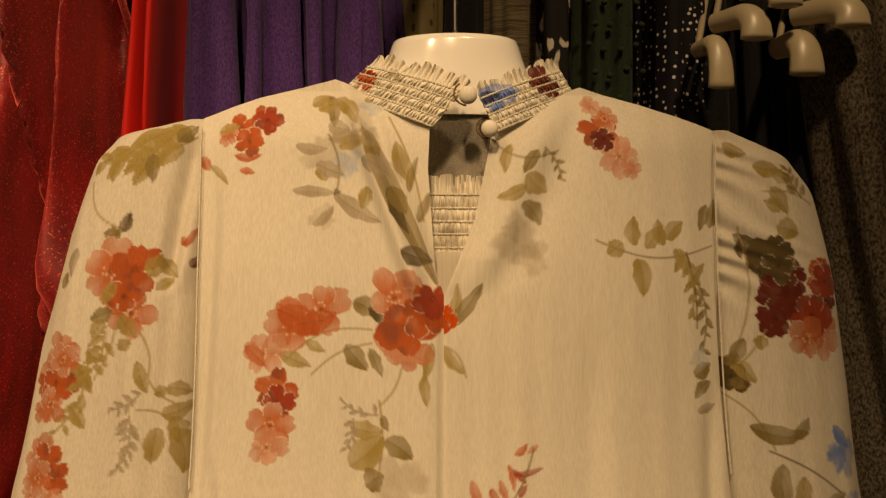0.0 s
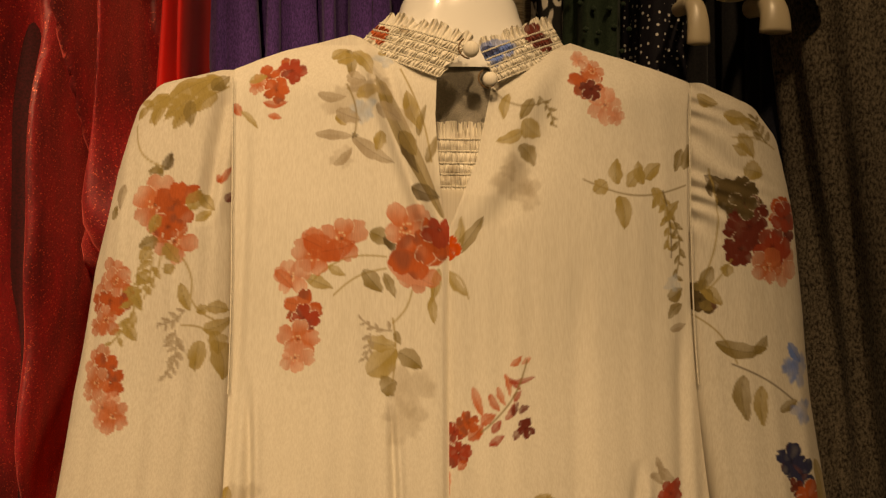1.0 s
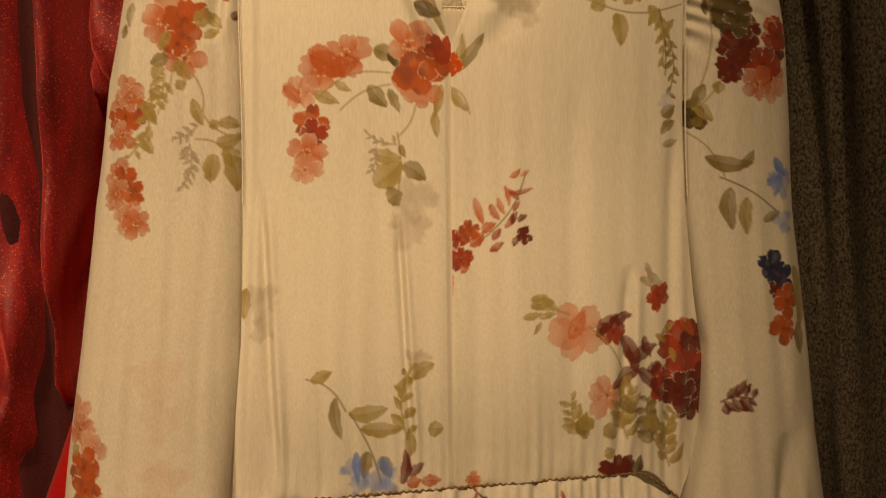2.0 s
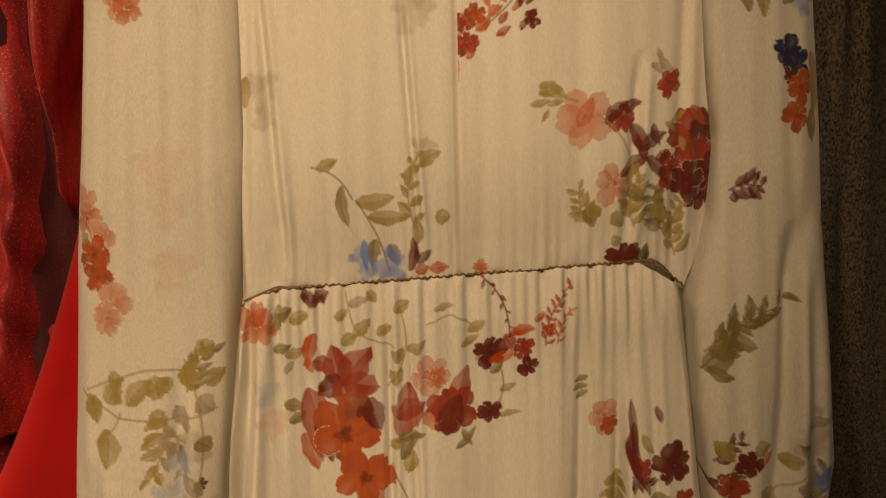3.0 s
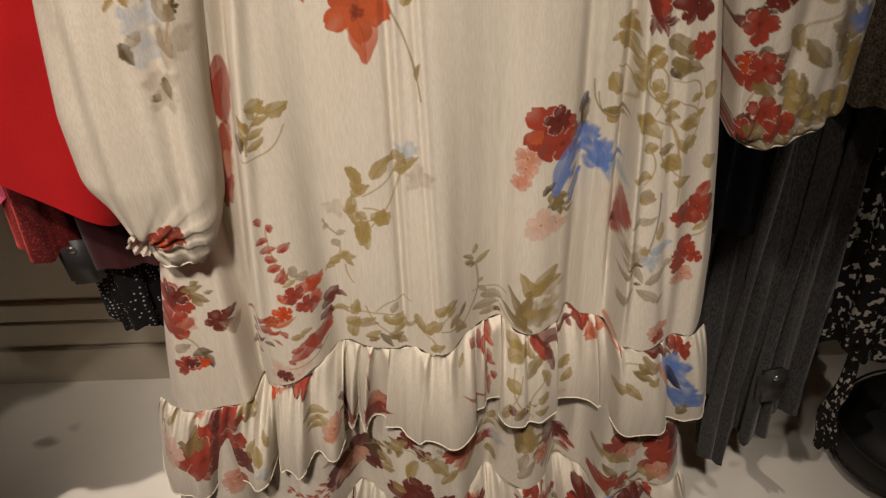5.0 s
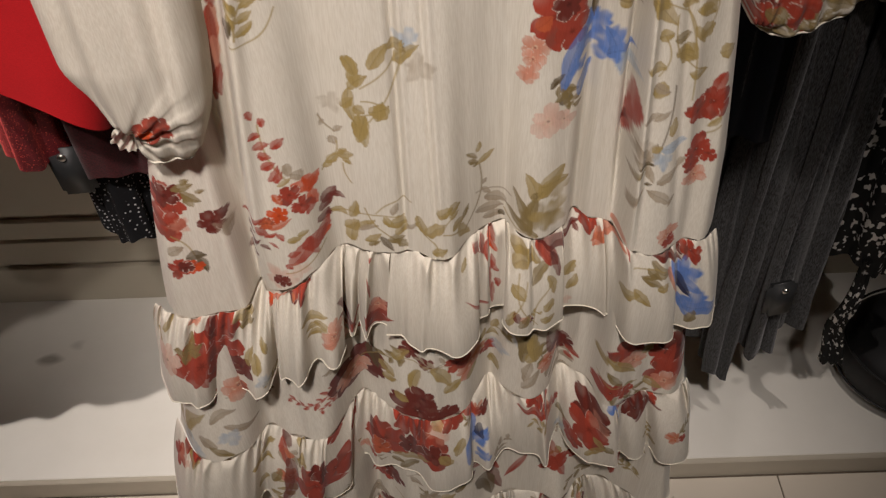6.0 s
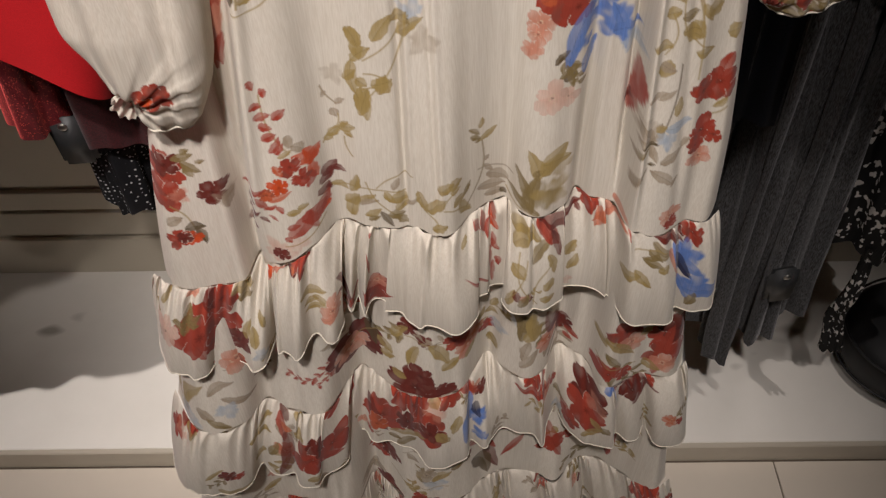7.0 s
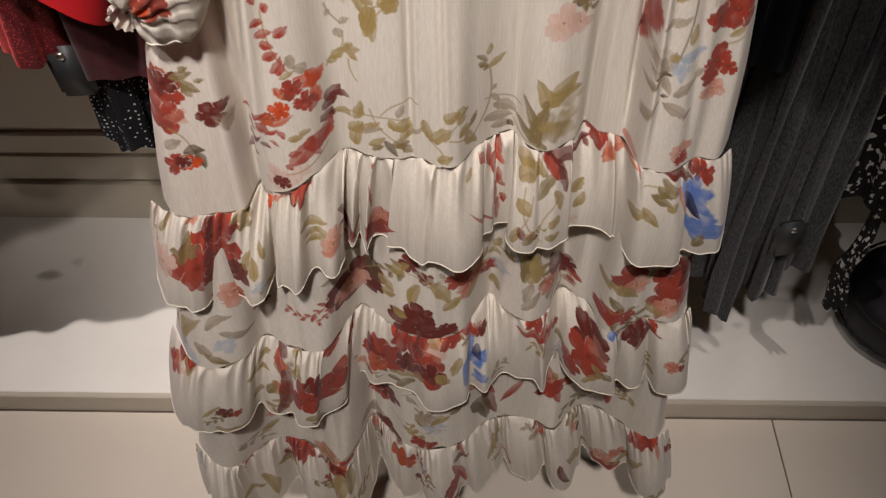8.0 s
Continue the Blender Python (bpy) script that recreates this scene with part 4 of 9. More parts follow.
def print_bodice_left(pr):
    pr.flower(-0.1340, 1.8307, 0.0101, EMBER)
    pr.flower(-0.1206, 1.8391, 0.0093, EMBER)
    pr.flower(-0.1436, 1.8265, 0.0074, CORAL, 5, False)
    pr.leaf(-0.1391, 1.8124, -0.1196, 1.8127, 0.0061, EMBER)
    pr.leaf(-0.1348, 1.8024, -0.1238, 1.8001, 0.0052, CORAL)
    pr.leaf(-0.1622, 1.8121, -0.1559, 1.8022, 0.0078, EMBER)
    pr.leaf(-0.1561, 1.8062, -0.1420, 1.7924, 0.0052, OLIVE)
    pr.blot(-0.0765, 1.8132, 0.0180, TAUPE, 0.5)
    pr.blot(-0.0637, 1.8073, 0.0112, PALE_BLUE, 0.75)
    pr.leaf(-0.0893, 1.8479, -0.0775, 1.8564, 0.0088, OLIVE)
    pr.leaf(-0.0775, 1.8564, -0.0730, 1.8317, 0.0089, MOSS)
    pr.leaf(-0.0735, 1.8544, -0.0571, 1.8340, 0.0111, OLIVE)
    pr.leaf(-0.0983, 1.8190, -0.0766, 1.8173, 0.0079, TAUPE)
    pr.leaf(-0.0768, 1.8234, -0.0530, 1.8300, 0.0088, TAUPE)
    pr.leaf(-0.0510, 1.8300, -0.0446, 1.7994, 0.0097, OLIVE)
    pr.leaf(-0.0841, 1.8030, -0.0761, 1.7950, 0.0061, OLIVE)
    pr.leaf(-0.0993, 1.7888, -0.0700, 1.7871, 0.0078, TAUPE)
    pr.leaf(-0.0719, 1.7870, -0.0401, 1.7673, 0.0113, TAUPE)
    pr.blot(-0.0793, 1.7710, 0.0098, TAUPE, 0.4)
    pr.blot(-0.0700, 1.7879, 0.0028, DEEP, 0.8)
    pr.blot(-0.0497, 1.8238, 0.0028, DEEP, 0.8)
    pr.stem(-0.0769, 1.8275, -0.0700, 1.7879, 0.1, MOSS)
    pr.leaf(-0.0850, 1.7651, -0.0717, 1.7790, 0.0069, TAUPE)
    # this leaf shape paints the folded sheer facing and its shade along the V
    pr.leaf(-0.0551, 1.8341, -0.0025, 1.7241, 0.0133, MOSS)
    pr.leaf(-0.0365, 1.7914, -0.0223, 1.7595, 0.0079, DEEP)
    pr.leaf(-0.0274, 1.7496, -0.0065, 1.7417, 0.0130, DEEP)
    pr.stem(-0.0371, 1.8406, -0.0125, 1.7675, 0.05, OLIVE)
    pr.leaf(-0.0226, 1.7875, -0.0168, 1.8120, 0.0061, MOSS)
    pr.leaf(-0.0165, 1.7675, -0.0086, 1.7876, 0.0070, MOSS)
    pr.leaf(-0.1538, 1.5392, -0.1553, 1.5164, 0.0098, OLIVE)
    pr.blot(-0.1423, 1.5311, 0.0154, TAUPE, 0.4)
    pr.blot(-0.1409, 1.5101, 0.0101, TAUPE, 0.4)
    pr.stem(-0.1080, 1.4777, -0.0786, 1.4541, 0.15, MOSS)
    pr.leaf(-0.1041, 1.4755, -0.0885, 1.4826, 0.0090, OLIVE)
    pr.leaf(-0.0863, 1.4646, -0.0813, 1.4340, 0.0091, MOSS)
    pr.leaf(-0.0766, 1.4519, -0.0477, 1.4543, 0.0128, OLIVE)
    pr.leaf(-0.0687, 1.4413, -0.0355, 1.4400, 0.0110, OLIVE)
    pr.stem(-0.0765, 1.4539, -0.0534, 1.3995, 0.05, MOSS)
    pr.leaf(-0.0631, 1.4246, -0.0658, 1.4045, 0.0101, MOSS)
    pr.leaf(-0.0528, 1.4197, -0.0470, 1.4031, 0.0102, MOSS)
    pr.leaf(-0.0325, 1.4758, -0.0392, 1.4599, 0.0092, OLIVE)
    pr.blot(-0.0260, 1.4874, 0.0104, TAUPE, 0.5)
    pr.leaf(-0.0304, 1.4756, -0.0135, 1.4848, 0.0110, OLIVE)
    pr.sprig(-0.0337, 1.4308, -0.0302, 1.4836, 0.0113, OLIVE, 9)
    pr.leaf(-0.0319, 1.4183, -0.0335, 1.4391, 0.0093, OLIVE)
    pr.leaf(-0.0188, 1.4381, -0.0069, 1.4374, 0.0121, OLIVE)
    pr.blot(-0.0738, 1.4131, 0.0100, BLUE, 0.6)
    pr.blot(-0.0533, 1.4035, 0.0152, BLUE, 0.7)
    pr.blot(-0.0700, 1.4007, 0.0084, BLUE, 0.6)
    pr.leaf(-0.0714, 1.4251, -0.0700, 1.4007, 0.0064, BLUE)
    pr.leaf(-0.0387, 1.3984, -0.0359, 1.4248, 0.0084, WINE)
    pr.leaf(-0.0323, 1.4041, -0.0214, 1.4135, 0.0074, WINE)
    pr.leaf(-0.0345, 1.3981, -0.0239, 1.4014, 0.0093, EMBER)
    pr.leaf(-0.0239, 1.3994, -0.0090, 1.4003, 0.0093, EMBER)
    pr.leaf(-0.0850, 1.8453, -0.0701, 1.8494, 0.0109, OLIVE)
    pr.leaf(-0.0772, 1.8337, -0.0622, 1.8300, 0.0117, TAUPE)
    pr.leaf(-0.0694, 1.8183, -0.0507, 1.8223, 0.0108, OLIVE)
    pr.leaf(-0.0839, 1.8066, -0.0652, 1.7991, 0.0115, TAUPE)
    pr.leaf(-0.0543, 1.8107, -0.0354, 1.7993, 0.0124, TAUPE)
    pr.leaf(-0.0502, 1.7916, -0.0536, 1.7764, 0.0099, OLIVE)
    pr.leaf(-0.0353, 1.7917, -0.0239, 1.7728, 0.0116, MOSS)
    pr.leaf(-0.0319, 1.8225, -0.0203, 1.7918, 0.0109, OLIVE)
    pr.blot(-0.0546, 1.8262, 0.0136, TAUPE, 0.5)
    pr.blot(-0.0493, 1.8497, 0.0092, PALE_BLUE, 0.6)
    pr.leaf(-0.1511, 1.8289, -0.1366, 1.8329, 0.0074, OLIVE)
    pr.flower(-0.1183, 1.8370, 0.0096, RUST)
    pr.flower(-0.1287, 1.8215, 0.0087, EMBER)
    pr.leaf(-0.0550, 1.8536, -0.0322, 1.8579, 0.0092, OLIVE)
    pr.blot(-0.0317, 1.8032, 0.0098, TAUPE, 0.5)
    pr.stem(-0.0452, 1.6978, -0.1014, 1.6782, -0.15, OLIVE)
    pr.stem(-0.0452, 1.6894, -0.0839, 1.6701, -0.1, OLIVE)
    pr.leaf(-0.1046, 1.6834, -0.0840, 1.6751, 0.0094, OLIVE)
    pr.leaf(-0.0883, 1.6916, -0.0750, 1.6843, 0.0066, OLIVE)
    pr.leaf(-0.0067, 1.6893, -0.0118, 1.6642, 0.0084, OLIVE)
    pr.leaf(-0.0126, 1.6685, -0.0101, 1.6486, 0.0075, OLIVE)
    pr.stem(-0.0265, 1.6739, -0.0408, 1.6494, 0.1, OLIVE)
    pr.leaf(-0.0578, 1.7165, -0.0421, 1.7081, 0.0131, MOSS)
    pr.leaf(-0.0484, 1.7113, -0.0287, 1.7071, 0.0113, DEEP)
    pr.leaf(-0.0627, 1.6885, -0.0482, 1.6718, 0.0122, MOSS)
    pr.leaf(-0.0473, 1.6863, -0.0388, 1.6677, 0.0075, MOSS)
    pr.flower(-0.0977, 1.6998, 0.0162, CORAL)
    pr.flower(-0.0784, 1.7112, 0.0162, CORAL)
    pr.leaf(-0.1072, 1.7153, -0.0885, 1.7029, 0.0150, CORAL)
    pr.leaf(-0.1061, 1.7112, -0.0791, 1.6947, 0.0188, EMBER)
    pr.leaf(-0.0936, 1.7019, -0.0681, 1.7091, 0.0150, EMBER)
    pr.flower(-0.1149, 1.6834, 0.0146, ROSE)
    pr.flower(-0.1061, 1.6599, 0.0130, EMBER)
    pr.leaf(-0.1197, 1.6660, -0.0981, 1.6620, 0.0113, CORAL)
    pr.flower(-0.1050, 1.6529, 0.0097, RUST)
    pr.flower(-0.1087, 1.6388, 0.0130, CORAL)
    pr.flower(-0.1104, 1.6259, 0.0113, ROSE)
    pr.leaf(-0.1265, 1.6885, -0.1126, 1.6752, 0.0094, CORAL)
    pr.flower(-0.0318, 1.7186, 0.0178, CORAL)
    pr.flower(-0.0224, 1.6863, 0.0178, CORAL)
    pr.leaf(-0.0452, 1.6946, -0.0099, 1.6769, 0.0150, ROSE)
    pr.flower(-0.0234, 1.6997, 0.0194, EMBER)
    pr.flower(-0.0109, 1.7091, 0.0162, EMBER)
    pr.flower(-0.0067, 1.7176, 0.0113, RUST)
    pr.stem(-0.0408, 1.6534, -0.0405, 1.6083, 0.05, OLIVE)
    pr.leaf(-0.0591, 1.6373, -0.0376, 1.6342, 0.0122, OLIVE)
    pr.leaf(-0.0588, 1.6134, -0.0376, 1.6311, 0.0206, OLIVE)
    pr.leaf(-0.0366, 1.6291, -0.0191, 1.6170, 0.0141, MOSS)
    pr.leaf(-0.0485, 1.6016, -0.0374, 1.6083, 0.0159, MOSS)
    pr.leaf(-0.0387, 1.6442, -0.0346, 1.6341, 0.0056, MOSS)
    pr.blot(-0.0272, 1.6034, 0.0198, TAUPE, 0.45)
    pr.blot(-0.0321, 1.5814, 0.0182, TAUPE, 0.4)
    pr.sprig(-0.0408, 1.6442, -0.0644, 1.6536, 0.0053, TAUPE, 7)
    pr.sprig(-0.0571, 1.6424, -0.0620, 1.6234, 0.0053, TAUPE, 7)


def print_bodice_right(pr):
    pr.leaf(0.0023, 1.6969, 0.0094, 1.7280, 0.0086, OLIVE)
    pr.leaf(0.0043, 1.6988, 0.0264, 1.7280, 0.0103, MOSS)
    pr.stem(-0.0082, 1.6893, 0.0152, 1.6661, 0.2, OLIVE)
    pr.leaf(-0.0004, 1.6873, 0.0152, 1.6680, 0.0077, OLIVE)
    pr.flower(-0.0005, 1.7046, 0.0109, SCARLET)
    pr.flower(0.1086, 1.8325, 0.0143, EMBER)
    pr.flower(0.1130, 1.8410, 0.0096, CORAL)
    pr.flower(0.1205, 1.8137, 0.0133, ROSE)
    pr.flower(0.1105, 1.8262, 0.0086, WINE)
    pr.flower(0.1028, 1.8514, 0.0077, ROSE, 5, False)
    pr.flower(0.1286, 1.8055, 0.0067, ROSE, 5, False)
    pr.stem(0.0319, 1.8250, 0.0791, 1.8174, -0.2, MOSS)
    pr.leaf(0.0462, 1.8211, 0.0418, 1.8003, 0.0081, OLIVE)
    pr.leaf(0.0646, 1.8172, 0.0541, 1.8005, 0.0090, MOSS)
    pr.leaf(0.0561, 1.8005, 0.0702, 1.7883, 0.0169, OLIVE)
    pr.leaf(0.0560, 1.7923, 0.0356, 1.7839, 0.0098, OLIVE)
    pr.leaf(0.0538, 1.7821, 0.0657, 1.7659, 0.0133, MOSS)
    pr.sprig(0.0688, 1.8193, 0.0806, 1.7966, 0.0055, MOSS, 8)
    pr.blot(0.0494, 1.7558, 0.0192, TAUPE, 0.5)
    pr.blot(0.0593, 1.7439, 0.0139, TAUPE, 0.4)
    pr.blot(0.0454, 1.7618, 0.0080, TAUPE, 0.5)
    pr.stem(0.1021, 1.7560, 0.1867, 1.7523, -0.12, MOSS)
    pr.leaf(0.1286, 1.7521, 0.1294, 1.7724, 0.0115, OLIVE)
    pr.leaf(0.1205, 1.7541, 0.1100, 1.7460, 0.0133, OLIVE)
    pr.leaf(0.1305, 1.7441, 0.1339, 1.7180, 0.0133, OLIVE)
    pr.leaf(0.1368, 1.7501, 0.1499, 1.7664, 0.0107, OLIVE)
    pr.leaf(0.1493, 1.7522, 0.1459, 1.7705, 0.0098, OLIVE)
    pr.leaf(0.1515, 1.7563, 0.1646, 1.7686, 0.0116, OLIVE)
    pr.leaf(0.1575, 1.7502, 0.1673, 1.7321, 0.0098, OLIVE)
    pr.sprig(0.1615, 1.7482, 0.1685, 1.7040, 0.0091, OLIVE, 10)
    pr.stem(0.1657, 1.7482, 0.1724, 1.6960, 0.05, DEEP)
    pr.leaf(0.1841, 1.7811, 0.1768, 1.7625, 0.0090, MOSS)
    pr.leaf(0.1853, 1.7646, 0.1907, 1.7853, 0.0099, MOSS)
    pr.sprig(0.1714, 1.7321, 0.1760, 1.6801, 0.0082, MOSS, 10)
    pr.leaf(0.1694, 1.6644, 0.1820, 1.6722, 0.0114, MOSS)
    pr.blot(0.1738, 1.6762, 0.0080, PALE_BLUE, 0.5)
    pr.leaf(0.1816, 1.6604, 0.1689, 1.6488, 0.0088, MOSS)
    pr.leaf(0.1707, 1.6410, 0.1852, 1.6447, 0.0070, TAUPE)
    pr.leaf(0.1670, 1.7240, 0.1800, 1.7401, 0.0089, OLIVE)
    pr.flower(0.1888, 1.4510, 0.0204, WINE)
    pr.flower(0.1917, 1.4378, 0.0144, WINE)
    pr.flower(0.1976, 1.4635, 0.0127, EMBER)
    pr.flower(0.1183, 1.4551, 0.0161, ROSE)
    pr.sprig(0.1347, 1.4197, 0.1384, 1.4582, 0.0138, OLIVE, 10)
    pr.sprig(0.1622, 1.4093, 0.1522, 1.4488, 0.0139, MOSS, 10)
    pr.sprig(0.1007, 1.4219, 0.0916, 1.4524, 0.0122, OLIVE, 9)
    pr.leaf(0.0983, 1.4392, 0.1030, 1.4218, 0.0124, MOSS)
    pr.sprig(0.1717, 1.3913, 0.1756, 1.4345, 0.0129, OLIVE, 12)
    pr.leaf(0.1165, 1.4081, 0.1256, 1.4118, 0.0096, OLIVE)
    pr.flower(0.1279, 1.3967, 0.0133, WINE)
    pr.leaf(0.1393, 1.3894, 0.1461, 1.4061, 0.0097, DEEP)
    pr.leaf(0.1347, 1.4026, 0.1256, 1.3904, 0.0077, WINE)
    pr.flower(0.0146, 1.3965, 0.0060, CORAL, 5, False)
    pr.leaf(0.1186, 1.4337, 0.1256, 1.4203, 0.0125, OLIVE)
    pr.leaf(0.1480, 1.4362, 0.1598, 1.4224, 0.0125, OLIVE)
    pr.leaf(0.1074, 1.4301, 0.0961, 1.4394, 0.0124, OLIVE)
    pr.leaf(0.1296, 1.4502, 0.1433, 1.4408, 0.0115, MOSS)
    pr.flower(0.1655, 1.4610, 0.0132, RUST)
    pr.flower(0.0960, 1.5029, 0.0184, ROSE)
    pr.leaf(0.0905, 1.4950, 0.1026, 1.5177, 0.0115, CORAL)
    pr.leaf(0.0829, 1.4905, 0.0991, 1.4936, 0.0080, ROSE)
    pr.flower(0.1245, 1.5012, 0.0123, RUST)
    pr.leaf(0.1110, 1.4983, 0.1302, 1.5138, 0.0106, WINE)
    pr.leaf(0.1261, 1.5064, 0.1416, 1.5122, 0.0089, WINE)
    pr.leaf(0.1326, 1.4966, 0.1422, 1.4687, 0.0124, WINE)
    pr.leaf(0.1371, 1.4779, 0.1613, 1.4887, 0.0115, WINE)
    pr.leaf(0.1426, 1.4731, 0.1625, 1.4487, 0.0106, WINE)
    pr.leaf(0.1235, 1.4591, 0.1452, 1.4761, 0.0106, WINE)
    pr.leaf(0.1497, 1.4963, 0.1560, 1.4793, 0.0080, WINE)
    pr.leaf(0.1518, 1.4691, 0.1635, 1.4757, 0.0089, WINE)
    pr.flower(0.1641, 1.5248, 0.0100, RUST)
    pr.leaf(0.1483, 1.5396, 0.1590, 1.5309, 0.0062, TAUPE)
    pr.leaf(0.1557, 1.5425, 0.1687, 1.5326, 0.0080, TAUPE)
    pr.leaf(0.1542, 1.5502, 0.1610, 1.5393, 0.0053, TAUPE)
    pr.flower(0.1829, 1.4838, 0.0184, RUST)
    pr.flower(0.1959, 1.4889, 0.0130, WINE)
    pr.flower(0.1886, 1.4610, 0.0168, RUST)
    pr.flower(0.1998, 1.4546, 0.0138, WINE)
    pr.flower(0.1780, 1.4513, 0.0145, WINE)
    pr.leaf(0.1823, 1.5066, 0.1960, 1.4898, 0.0089, EMBER)
    pr.leaf(0.0603, 1.5266, 0.0738, 1.5294, 0.0062, OLIVE)
    pr.leaf(0.0601, 1.5213, 0.0797, 1.5236, 0.0098, OLIVE)
    pr.leaf(0.0696, 1.5288, 0.0825, 1.5180, 0.0071, OLIVE)
    pr.leaf(0.0537, 1.5137, 0.0700, 1.5162, 0.0062, OLIVE)
    pr.leaf(0.0668, 1.5129, 0.0813, 1.5154, 0.0053, OLIVE)
    pr.leaf(0.0687, 1.5101, 0.0621, 1.5010, 0.0044, OLIVE)
    pr.stem(0.0691, 1.5189, 0.0917, 1.5136, 0.05, OLIVE)
    pr.stem(0.1046, 1.5063, 0.1344, 1.4633, 0.1, OLIVE)
    pr.leaf(0.1294, 1.4544, 0.1386, 1.4683, 0.0062, OLIVE)
    pr.leaf(0.1656, 1.4951, 0.1782, 1.5026, 0.0062, OLIVE)
    pr.leaf(0.1598, 1.4960, 0.1702, 1.4874, 0.0053, OLIVE)
    pr.leaf(0.1735, 1.4841, 0.1761, 1.4726, 0.0053, OLIVE)
    pr.leaf(0.0006, 1.5657, 0.0041, 1.5699, 0.0089, RUST)
    pr.flower(0.0042, 1.5728, 0.0069, RUST)
    pr.flower(0.0144, 1.5781, 0.0092, EMBER)
    pr.leaf(0.0143, 1.5667, 0.0256, 1.5770, 0.0089, EMBER)
    pr.leaf(0.0236, 1.5770, 0.0349, 1.5837, 0.0080, EMBER)
    pr.leaf(0.0178, 1.6032, 0.0257, 1.5808, 0.0071, CORAL)
    pr.flower(0.0071, 1.5586, 0.0092, RUST)
    pr.leaf(0.0006, 1.5467, 0.0006, 1.5312, 0.0044, SCARLET)
    pr.leaf(0.0069, 1.5476, 0.0140, 1.5528, 0.0062, EMBER)
    pr.leaf(0.0301, 1.5983, 0.0381, 1.5855, 0.0062, EMBER)
    pr.leaf(0.0364, 1.6031, 0.0423, 1.5894, 0.0053, CORAL)
    pr.leaf(0.0418, 1.6121, 0.0454, 1.5953, 0.0044, CORAL)
    pr.leaf(0.0448, 1.6091, 0.0538, 1.6002, 0.0044, RUST)
    pr.leaf(0.0484, 1.5924, 0.0538, 1.6002, 0.0053, RUST)
    pr.leaf(0.0420, 1.5797, 0.0484, 1.5924, 0.0053, RUST)
    pr.leaf(0.0316, 1.5714, 0.0389, 1.5797, 0.0062, RUST)
    pr.leaf(0.0293, 1.5629, 0.0407, 1.5692, 0.0062, RUST)
    pr.flower(0.0561, 1.5739, 0.0061, WINE)
    pr.leaf(0.0471, 1.5827, 0.0515, 1.5924, 0.0053, WINE)
    pr.leaf(0.0513, 1.5847, 0.0598, 1.5891, 0.0053, WINE)
    pr.leaf(0.0476, 1.5665, 0.0530, 1.5741, 0.0053, WINE)
    pr.leaf(0.0447, 1.6061, 0.0646, 1.6097, 0.0044, RUST)
    pr.leaf(0.0459, 1.6181, 0.0545, 1.6251, 0.0053, CORAL)
    pr.leaf(0.0543, 1.6191, 0.0619, 1.6239, 0.0044, ROSE)
    pr.stem(0.0235, 1.5713, 0.0586, 1.6219, -0.1, MOSS)


